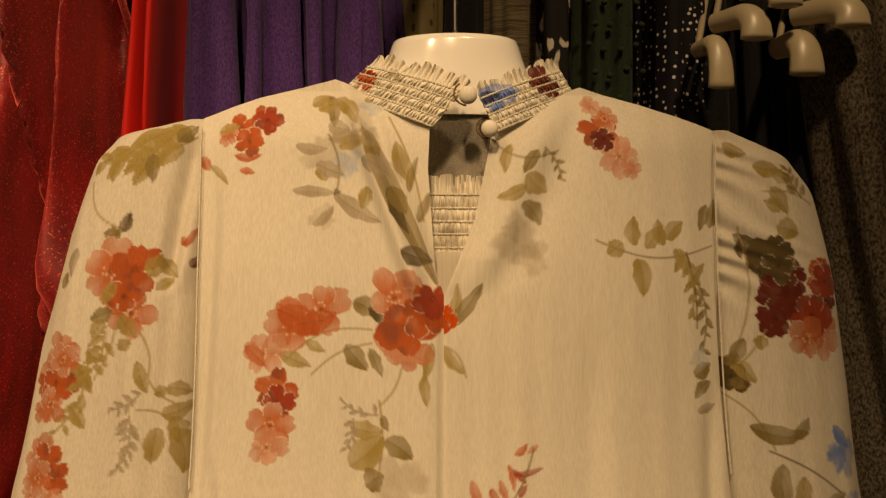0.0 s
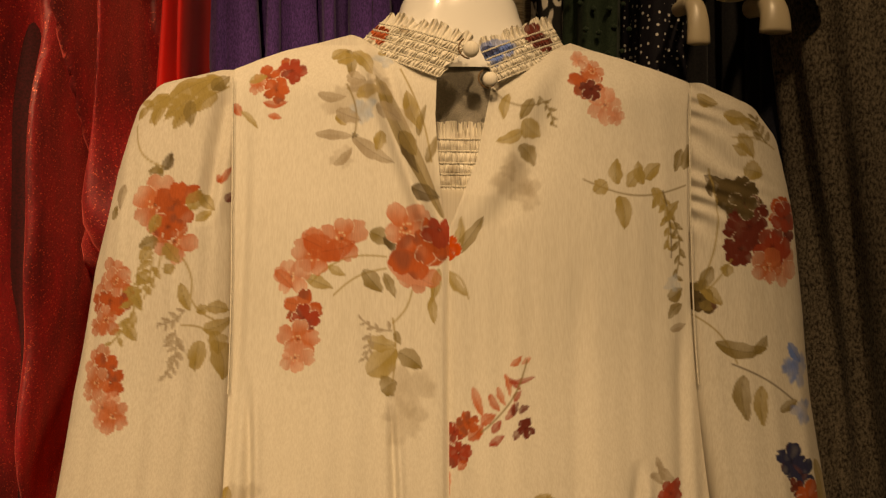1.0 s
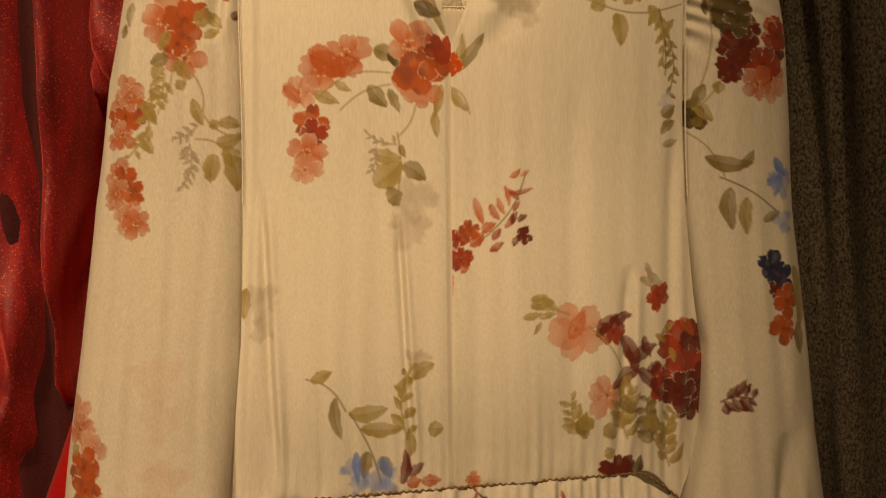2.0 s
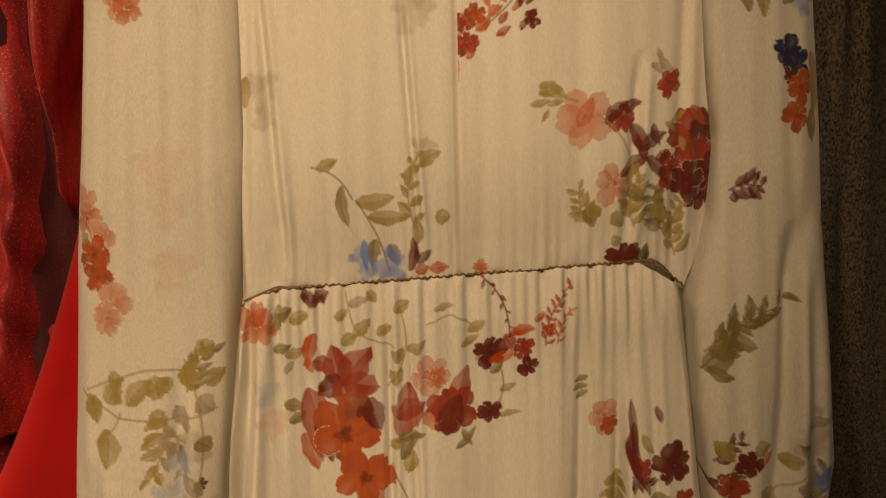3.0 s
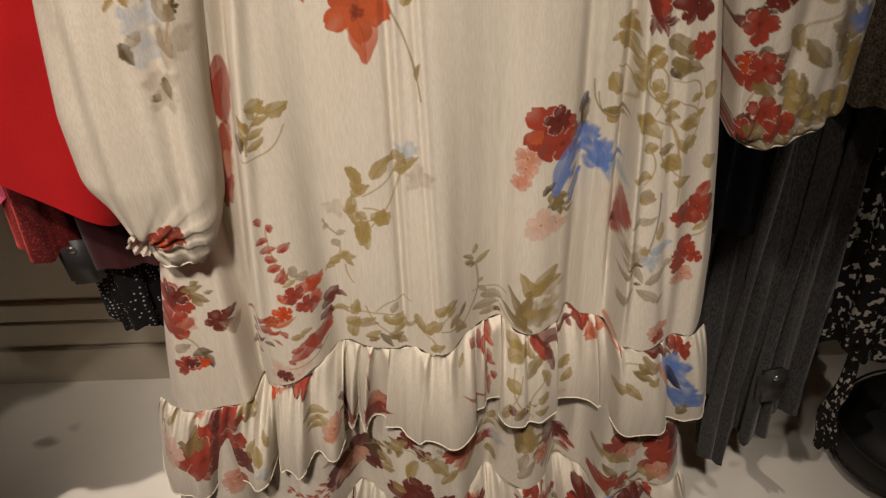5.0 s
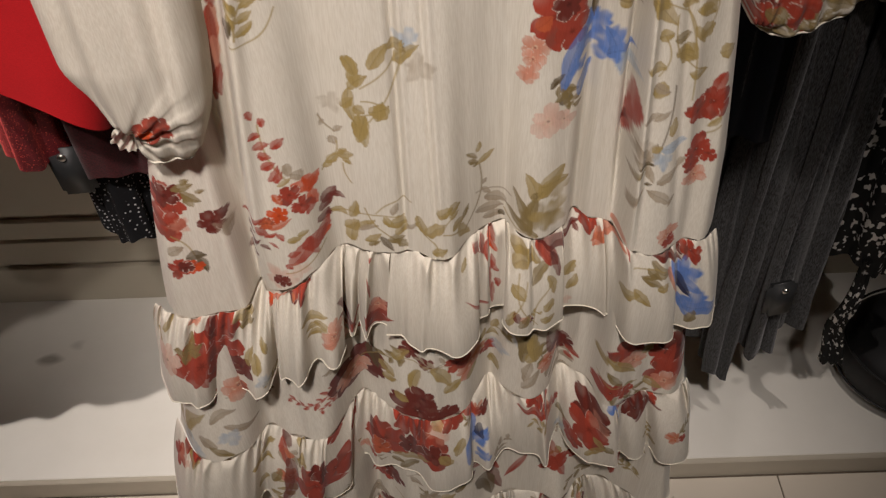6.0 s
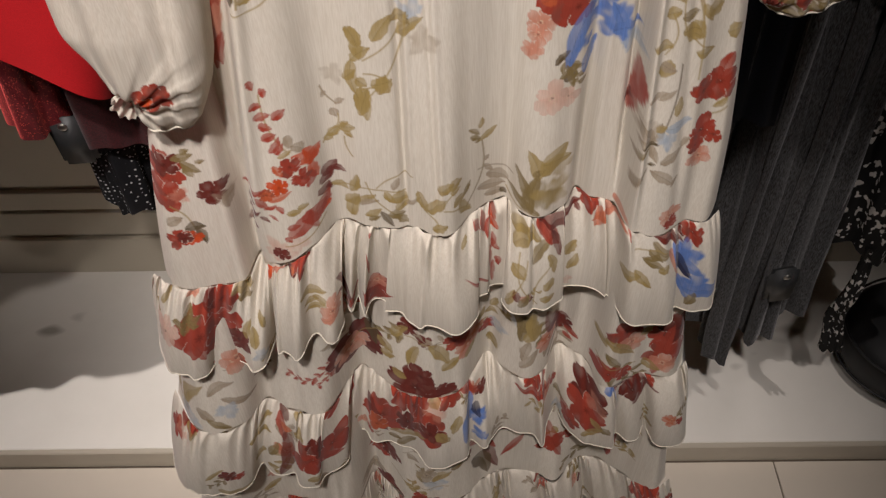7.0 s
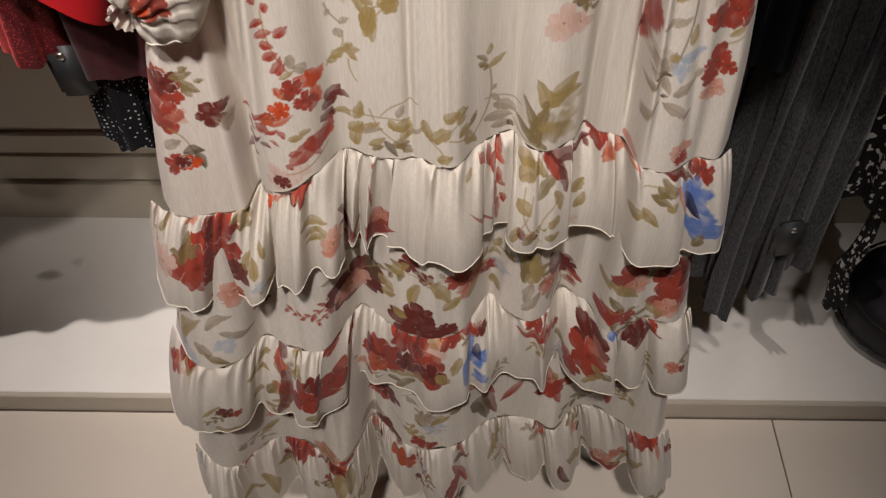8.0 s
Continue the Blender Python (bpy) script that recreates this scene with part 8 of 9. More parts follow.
def print_under_one(pr):
    scatter(pr, 16, 0.014)
    pr.flower(-0.2344, 0.7966, 0.0182, ROSE)
    pr.leaf(-0.2275, 0.7422, -0.2149, 0.7628, 0.0120, WINE)
    pr.leaf(-0.2245, 0.7485, -0.2091, 0.7587, 0.0094, DEEP)
    pr.leaf(-0.2726, 0.7459, -0.2425, 0.7647, 0.0120, TAUPE)
    pr.leaf(-0.2603, 0.7386, -0.2292, 0.7260, 0.0120, TAUPE)
    pr.leaf(-0.2891, 0.7239, -0.2718, 0.7095, 0.0161, TAUPE)
    pr.blot(-0.2569, 0.7194, 0.0144, PALE_BLUE, 0.7)
    pr.leaf(-0.2807, 0.7127, -0.2574, 0.6900, 0.0094, MOSS)
    pr.leaf(-0.3073, 0.7137, -0.2733, 0.7623, 0.0134, OLIVE)
    pr.sprig(-0.1397, 0.7581, -0.1938, 0.7470, 0.0092, RUST, 12)
    pr.sprig(-0.1381, 0.7618, -0.1634, 0.7332, 0.0082, RUST, 10)
    pr.flower(-0.1214, 0.7493, 0.0280, WINE)
    pr.leaf(-0.1112, 0.7790, -0.1042, 0.7397, 0.0147, DEEP)
    pr.flower(-0.1310, 0.7423, 0.0168, ROSE)
    pr.stem(-0.1319, 0.7450, -0.0305, 0.7718, 0.15, OLIVE)
    pr.leaf(-0.1014, 0.7572, -0.0864, 0.7420, 0.0147, OLIVE)
    pr.leaf(-0.0997, 0.7325, -0.0838, 0.7394, 0.0120, OLIVE)
    pr.leaf(-0.0578, 0.7673, -0.0679, 0.7255, 0.0120, OLIVE)
    pr.leaf(-0.0461, 0.7759, -0.0269, 0.7379, 0.0147, OLIVE)
    pr.leaf(-0.0292, 0.7694, -0.0095, 0.7641, 0.0147, OLIVE)
    pr.leaf(-0.0859, 0.7710, -0.0676, 0.7899, 0.0134, OLIVE)
    pr.flower(-0.0640, 0.7013, 0.0280, WINE)
    pr.flower(-0.0572, 0.7229, 0.0154, WINE)
    pr.flower(-0.0335, 0.6935, 0.0182, WINE)
    pr.leaf(-0.0500, 0.6917, -0.0157, 0.6911, 0.0134, WINE)
    pr.leaf(-0.0346, 0.7301, -0.0157, 0.7445, 0.0147, OLIVE)
    pr.leaf(-0.0096, 0.7341, 0.0016, 0.7399, 0.0120, OLIVE)
    pr.leaf(-0.0874, 0.7213, -0.0734, 0.7111, 0.0134, OLIVE)
    pr.blot(0.0258, 0.7446, 0.0106, PALE_BLUE, 0.6)
    pr.leaf(0.0417, 0.7924, 0.0682, 0.7557, 0.0201, MOSS)
    pr.leaf(0.0621, 0.7983, 0.0488, 0.7460, 0.0174, MOSS)
    pr.leaf(0.0532, 0.7494, 0.0709, 0.7724, 0.0161, OLIVE)
    pr.leaf(0.0491, 0.7051, 0.0689, 0.7356, 0.0120, TAUPE)
    pr.leaf(0.0589, 0.7490, 0.0515, 0.7164, 0.0120, TAUPE)
    pr.leaf(0.0161, 0.7244, 0.0254, 0.7064, 0.0120, OLIVE)
    pr.flower(-0.0189, 0.7721, 0.0140, RUST)
    pr.leaf(0.0758, 0.7846, 0.1097, 0.7170, 0.0120, WINE)
    pr.leaf(0.0846, 0.7369, 0.1070, 0.7368, 0.0094, WINE)
    pr.leaf(0.1013, 0.7216, 0.1169, 0.7125, 0.0094, RUST)
    pr.leaf(0.1003, 0.7104, 0.1116, 0.7042, 0.0080, RUST)
    pr.leaf(0.0608, 0.7928, 0.0640, 0.7482, 0.0134, OLIVE)
    pr.flower(0.1572, 0.7754, 0.0210, RUST)
    pr.flower(0.1653, 0.7532, 0.0140, ROSE)
    pr.leaf(0.1353, 0.7661, 0.1710, 0.7309, 0.0120, OLIVE)
    pr.leaf(0.1380, 0.7444, 0.1576, 0.7178, 0.0094, MOSS)
    pr.stem(0.1313, 0.7271, 0.1748, 0.7155, -0.1, OLIVE)
    pr.leaf(0.1745, 0.7597, 0.1882, 0.7718, 0.0120, OLIVE)
    pr.leaf(0.1285, 0.7560, 0.1383, 0.7620, 0.0134, OLIVE)
    pr.flower(0.2078, 0.7530, 0.0294, RUST)
    pr.flower(0.2142, 0.7686, 0.0210, WINE)
    pr.flower(0.2066, 0.7271, 0.0224, RUST)
    pr.leaf(0.1955, 0.6917, 0.2076, 0.7738, 0.0161, RUST)
    pr.flower(0.2037, 0.7121, 0.0140, ROSE)
    pr.leaf(0.1818, 0.7166, 0.2031, 0.6990, 0.0120, OLIVE)


def print_ruffle_two(pr):
    scatter(pr, 14, 0.014)
    pr.flower(0.0534, 0.6906, 0.0184, RUST)
    pr.flower(0.0249, 0.6666, 0.0153, RUST)
    pr.blot(0.0378, 0.6701, 0.0147, ROSE, 0.5)
    pr.leaf(0.0470, 0.6828, 0.0682, 0.6805, 0.0117, OLIVE)
    pr.leaf(0.0985, 0.5803, 0.1501, 0.5695, 0.0176, OLIVE)
    pr.leaf(0.0829, 0.6057, 0.1078, 0.6309, 0.0073, OLIVE)
    pr.leaf(0.1501, 0.5999, 0.1713, 0.6135, 0.0146, OLIVE)
    pr.leaf(0.1363, 0.6490, 0.1777, 0.6495, 0.0132, OLIVE)
    pr.leaf(0.1556, 0.6590, 0.1768, 0.6771, 0.0102, OLIVE)
    pr.leaf(0.1741, 0.6091, 0.1860, 0.6373, 0.0117, MOSS)
    pr.leaf(0.1943, 0.6900, 0.1888, 0.6710, 0.0132, WINE)
    pr.leaf(0.1851, 0.6779, 0.1934, 0.6442, 0.0146, RUST)
    pr.leaf(0.1962, 0.6623, 0.1879, 0.5700, 0.0219, WINE)
    pr.leaf(0.1888, 0.6676, 0.2026, 0.6632, 0.0102, CORAL)
    pr.flower(0.2376, 0.6299, 0.0306, RUST)
    pr.flower(0.2450, 0.6469, 0.0168, WINE)
    pr.flower(0.2754, 0.6340, 0.0245, RUST)
    pr.leaf(0.2450, 0.6314, 0.2919, 0.6063, 0.0132, RUST)
    pr.leaf(0.2312, 0.5886, 0.2542, 0.5973, 0.0146, OLIVE)
    pr.leaf(0.2385, 0.5801, 0.2717, 0.5700, 0.0132, MOSS)
    pr.leaf(0.2266, 0.6616, 0.2054, 0.6640, 0.0146, OLIVE)
    pr.leaf(0.2247, 0.6848, 0.2026, 0.6883, 0.0102, OLIVE)
    pr.flower(0.2735, 0.6901, 0.0122, RUST)
    pr.flower(0.3122, 0.6710, 0.0122, RUST)
    pr.leaf(0.3186, 0.6032, 0.3343, 0.6121, 0.0117, OLIVE)
    pr.flower(0.3693, 0.6337, 0.0275, RUST)
    pr.leaf(0.3481, 0.6613, 0.3776, 0.5970, 0.0176, WINE)
    pr.flower(0.3629, 0.6156, 0.0153, EMBER)
    pr.flower(0.4098, 0.6838, 0.0306, RUST)
    pr.flower(0.4264, 0.6461, 0.0291, RUST)
    pr.flower(0.4025, 0.6372, 0.0199, WINE)
    pr.flower(0.4384, 0.6408, 0.0168, WINE)
    pr.blot(0.4448, 0.6763, 0.0168, ROSE, 0.5)
    pr.leaf(0.3776, 0.6013, 0.4338, 0.6295, 0.0132, OLIVE)
    pr.leaf(0.3877, 0.5697, 0.4172, 0.6094, 0.0132, MOSS)
    pr.leaf(0.4743, 0.6572, 0.4660, 0.6335, 0.0146, OLIVE)
    pr.leaf(0.4476, 0.6451, 0.4623, 0.6248, 0.0146, OLIVE)
    pr.leaf(0.3767, 0.5911, 0.3942, 0.5879, 0.0117, MOSS)
    pr.flower(0.4614, 0.6908, 0.0168, RUST)
    pr.leaf(0.4752, 0.6908, 0.5167, 0.6629, 0.0132, RUST)
    pr.leaf(0.4826, 0.6830, 0.5167, 0.6690, 0.0117, RUST)
    pr.blot(0.5130, 0.6286, 0.0158, BLUE, 1.0)
    pr.leaf(0.5047, 0.6690, 0.4826, 0.6039, 0.0293, BLUE)
    pr.blot(0.5167, 0.5967, 0.0126, BLUE, 0.9)
    pr.leaf(0.5120, 0.6523, 0.5167, 0.6254, 0.0117, NIGHT)
    pr.flower(0.5995, 0.6882, 0.0153, RUST)
    pr.leaf(0.5719, 0.6755, 0.6447, 0.6548, 0.0146, RUST)
    pr.leaf(0.6078, 0.6711, 0.6336, 0.6897, 0.0102, RUST)
    pr.leaf(0.6677, 0.6187, 0.6962, 0.6027, 0.0176, RUST)
    pr.flower(0.6870, 0.5982, 0.0168, RUST)
    pr.flower(0.7174, 0.6552, 0.0260, WINE)
    pr.flower(0.7128, 0.6306, 0.0260, RUST)
    pr.blot(0.7257, 0.6497, 0.0158, ROSE, 0.5)
    pr.leaf(0.7183, 0.6230, 0.7312, 0.6065, 0.0117, OLIVE)
    pr.leaf(0.7322, 0.6177, 0.7423, 0.6040, 0.0132, MOSS)
    pr.leaf(0.7027, 0.5829, 0.7340, 0.6143, 0.0102, OLIVE)
    pr.leaf(0.6493, 0.6319, 0.6769, 0.6169, 0.0132, MOSS)
    pr.leaf(0.7377, 0.6816, 0.7589, 0.6900, 0.0161, BLUE)
    pr.leaf(0.7625, 0.6899, 0.7589, 0.6900, 0.0176, BLUE)
    pr.flower(0.7893, 0.6771, 0.0168, WINE)
    pr.leaf(0.7883, 0.6529, 0.8215, 0.6881, 0.0146, WINE)
    pr.flower(0.8252, 0.6858, 0.0107, RUST)
    pr.leaf(0.7570, 0.6911, 0.8399, 0.6693, 0.0102, WINE)


def print_under_two(pr):
    scatter(pr, 20, 0.016)
    pr.flower(-0.1186, 0.5072, 0.0153, RUST)
    pr.flower(-0.1036, 0.5177, 0.0136, WINE)
    pr.stem(-0.1057, 0.4877, -0.0311, 0.4758, -0.1, OLIVE)
    pr.leaf(-0.0723, 0.4981, -0.0479, 0.5147, 0.0163, OLIVE)
    pr.leaf(-0.0521, 0.4877, -0.0267, 0.5086, 0.0163, OLIVE)
    pr.flower(-0.0587, 0.5079, 0.0136, TAUPE)
    pr.leaf(-0.0280, 0.5123, -0.0121, 0.5168, 0.0147, MOSS)
    pr.leaf(0.0188, 0.5152, 0.0342, 0.4456, 0.0163, WINE)
    pr.leaf(0.0295, 0.4955, -0.0065, 0.5436, 0.0114, RUST)
    pr.leaf(0.0368, 0.4702, 0.0651, 0.5382, 0.0098, RUST)
    pr.leaf(-0.0065, 0.5446, 0.0644, 0.5391, 0.0082, RUST)
    pr.leaf(-0.0003, 0.5031, 0.0200, 0.4415, 0.0196, DEEP)
    pr.leaf(-0.0144, 0.5231, -0.0015, 0.5283, 0.0147, WINE)
    pr.flower(0.1001, 0.5085, 0.0170, RUST)
    pr.leaf(0.0894, 0.5581, 0.1157, 0.4777, 0.0163, RUST)
    pr.leaf(0.1548, 0.5737, 0.2088, 0.5488, 0.0163, OLIVE)
    pr.leaf(0.1788, 0.4554, 0.1827, 0.5612, 0.0114, RUST)
    pr.leaf(-0.2690, 0.4690, -0.2461, 0.4826, 0.0147, OLIVE)
    pr.flower(-0.1305, 0.4587, 0.0136, TAUPE)


def print_ruffle_three(pr):
    scatter(pr, 20, 0.017)
    pr.sprig(0.1290, 0.4309, 0.1501, 0.4361, 0.0096, RUST, 6)
    pr.flower(0.2395, 0.4256, 0.0301, RUST)
    pr.flower(0.2100, 0.3819, 0.0207, WINE)
    pr.flower(0.2680, 0.4285, 0.0188, RUST)
    pr.leaf(0.1842, 0.3812, 0.2598, 0.3589, 0.0216, OLIVE)
    pr.leaf(0.1142, 0.3421, 0.1584, 0.3467, 0.0216, OLIVE)
    pr.leaf(0.1566, 0.3783, 0.1732, 0.3066, 0.0216, OLIVE)
    pr.flower(0.3390, 0.4356, 0.0244, RUST)
    pr.leaf(0.2901, 0.4324, 0.3758, 0.4285, 0.0162, WINE)
    pr.leaf(0.3473, 0.4253, 0.3482, 0.3689, 0.0234, OLIVE)
    pr.leaf(0.2975, 0.3481, 0.3638, 0.4247, 0.0216, OLIVE)
    pr.leaf(0.3620, 0.4311, 0.3620, 0.3787, 0.0180, OLIVE)
    pr.flower(0.5471, 0.4041, 0.0207, EMBER)
    pr.sprig(0.5573, 0.4202, 0.6024, 0.3836, 0.0110, RUST, 8)
    pr.leaf(0.5453, 0.4354, 0.5388, 0.4319, 0.0126, WINE)
    pr.leaf(0.6577, 0.4005, 0.6890, 0.4058, 0.0162, WINE)
    pr.leaf(0.6494, 0.3980, 0.6770, 0.3058, 0.0162, RUST)
    pr.flower(0.6503, 0.3420, 0.0207, RUST)
    pr.leaf(0.6724, 0.4356, 0.6853, 0.4007, 0.0090, RUST)
    pr.leaf(0.8299, 0.4236, 0.8751, 0.4355, 0.0126, RUST)
    pr.leaf(0.8345, 0.4014, 0.8631, 0.4353, 0.0108, SCARLET)
    pr.leaf(0.8944, 0.3665, 0.9101, 0.3062, 0.0126, WINE)
    pr.leaf(0.9054, 0.3669, 0.9883, 0.3101, 0.0216, OLIVE)
    pr.flower(1.0132, 0.2993, 0.0263, RUST)
    pr.flower(1.0095, 0.3213, 0.0188, ROSE)
    pr.leaf(1.0298, 0.3017, 1.1053, 0.3864, 0.0180, OLIVE)
    pr.leaf(1.0602, 0.4108, 1.1265, 0.4353, 0.0216, RUST)
    pr.flower(1.1136, 0.4359, 0.0188, RUST)
    pr.flower(1.1256, 0.4352, 0.0132, RUST)
    pr.leaf(1.1311, 0.4305, 1.1320, 0.3949, 0.0090, ROSE)
    pr.leaf(0.7194, 0.3523, 0.7636, 0.4244, 0.0180, OLIVE)


def print_collar_left(pr):
    pr.flower(-0.0545, 1.8716, 0.0077, EMBER, 5, False)
    pr.leaf(-0.0381, 1.8762, -0.0298, 1.8700, 0.0064, TAUPE)


def print_collar_right(pr):
    pr.leaf(0.0205, 1.8477, 0.0484, 1.8627, 0.0158, BLUE)
    pr.blot(0.0354, 1.8514, 0.0106, BLUE, 1.0)
    pr.leaf(0.0226, 1.8490, 0.0397, 1.8559, 0.0084, NIGHT)
    pr.blot(0.0462, 1.8560, 0.0068, BLUE, 0.9)
    pr.flower(0.0679, 1.8697, 0.0090, WINE)
    pr.flower(0.0765, 1.8633, 0.0070, WINE, 5, False)
    pr.leaf(0.0656, 1.8630, 0.0809, 1.8678, 0.0085, WINE)


def print_collar_back(pr):
    pr.blot(0.0039, 1.7602, 0.0084, TAUPE, 0.6)
    pr.blot(0.0123, 1.7899, 0.0068, TAUPE, 0.4)


bodice(-1)
bodice(1)
sleeve(-1)
sleeve(1)
skirt_top()
tier(SEAM_PLAN_1, SEAM_1 - 0.02, SEAM_PLAN_2, SEAM_2, 51, print_under_one)
tier(SEAM_PLAN_2, SEAM_2 - 0.005, SEAM_PLAN_3, SEAM_3, 55, print_under_two)
flounce(SEAM_PLAN_1, seam_height, HEM_PLAN_1, 0.113, 61, print_ruffle_one)
flounce(SEAM_PLAN_2, lambda x: SEAM_2 + 0 * x, HEM_PLAN_2, 0.120, 65, print_ruffle_two)
flounce(SEAM_PLAN_3, lambda x: SEAM_3 + 0 * x, hem_plan_3(), SEAM_3 - HEM_3, 69, print_ruffle_three)
dress_back()
waist_seam()
arm_seam(-1)
arm_seam(1)
smocked("collar", (-0.076, 0.590, 1.862), (-0.007, 0.545, 1.832), (-0.049, 0.585, 1.886), (0.019, 0.545, 1.861), 4, 20, 71, print_collar_left, 0.004, -0.006)
smocked("collar", (0.036, 0.548, 1.829), (0.098, 0.595, 1.859), (0.022, 0.550, 1.857), (0.082, 0.590, 1.884), 4, 18, 75, print_collar_right, 0.004, -0.006)
smocked("back_collar", (-0.014, 0.566, 1.742), (0.036, 0.568, 1.742), (-0.016, 0.570, 1.800), (0.038, 0.572, 1.800), 5, 11, 79, print_collar_back, 0.002, 0.004, "inner back of the smocked collar")
facing = np.stack([np.stack([np.linspace(-0.03, 0.05, 24), 0.5685 + 0.002 * np.cos(np.linspace(0, 9, 24)), np.full(24, zz)], axis=-1) for zz in np.linspace(1.748, 1.66, 20)])
dress_part("neck_facing", facing, M_CHIFFON, "", False, Print(facing, 4).done())
button(0.0165, 0.538, 1.852, 0.0062)
button(0.031, 0.540, 1.830, 0.0058)


# ---- the display form that carries the dress ----
form = thing("dress_form", "glossy white plastic neck form with steel hook and felt body", "dress form", at=(0.009, 0.60, 1.80))
form_inverse = Matrix.Translation((-0.009, -0.60, -1.80))


def form_part(name, P, material, label="", wrap=True):
    ob = sheet(name, P, material, form, label, wrap)
    ob.matrix_parent_inverse = form_inverse
    return ob


def rings(cx, cy, zs, wx, wy, n=48):
    a = np.linspace(0, 2 * math.pi, n, endpoint=False)
    return np.stack([np.stack([cx + w * np.cos(a), cy + d * np.sin(a), np.full(n, z)], axis=-1) for z, w, d in zip(zs, wx, wy)])


form_part("neck", rings(0.009, 0.606, [1.9045, 1.9045, 1.903, 1.899, 1.890, 1.880, 1.868, 1.855, 1.845], [0.002, 0.0440, 0.0462, 0.0478, 0.0505, 0.0545, 0.062, 0.074, 0.088],
                        [0.002, 0.026, 0.030, 0.031, 0.032, 0.033, 0.034, 0.034, 0.034]), M_FORM, "glossy white neck plate")
form_part("torso", rings(0.012, 0.606, [1.846, 1.84, 1.82, 1.78, 1.70, 1.60, 1.50, 1.45, 1.45], [0.085, 0.10, 0.150, 0.158, 0.150, 0.135, 0.120, 0.115, 0.002],
                         [0.030, 0.031, 0.030, 0.030, 0.030, 0.028, 0.026, 0.024, 0.002]), M_FELT, "grey felt body form")
form_part("hook_base", rings(0.009, 0.606, [1.9046, 1.908, 1.911, 1.913], [0.005, 0.0045, 0.003, 0.0015], [0.005, 0.0045, 0.003, 0.0015], 16), M_METAL)
hook = [(0.009, 0.606, 1.906 + 0.0205 * k) for k in range(10)] + [(0.009, 0.606 + 0.010 * (1 - math.cos(a)), 2.0905 + 0.017 * math.sin(a) + 0.001) for a in np.linspace(0.3, 3.1, 10)]
form_part("hook", tube_points(hook, 0.0016, 8), M_METAL)


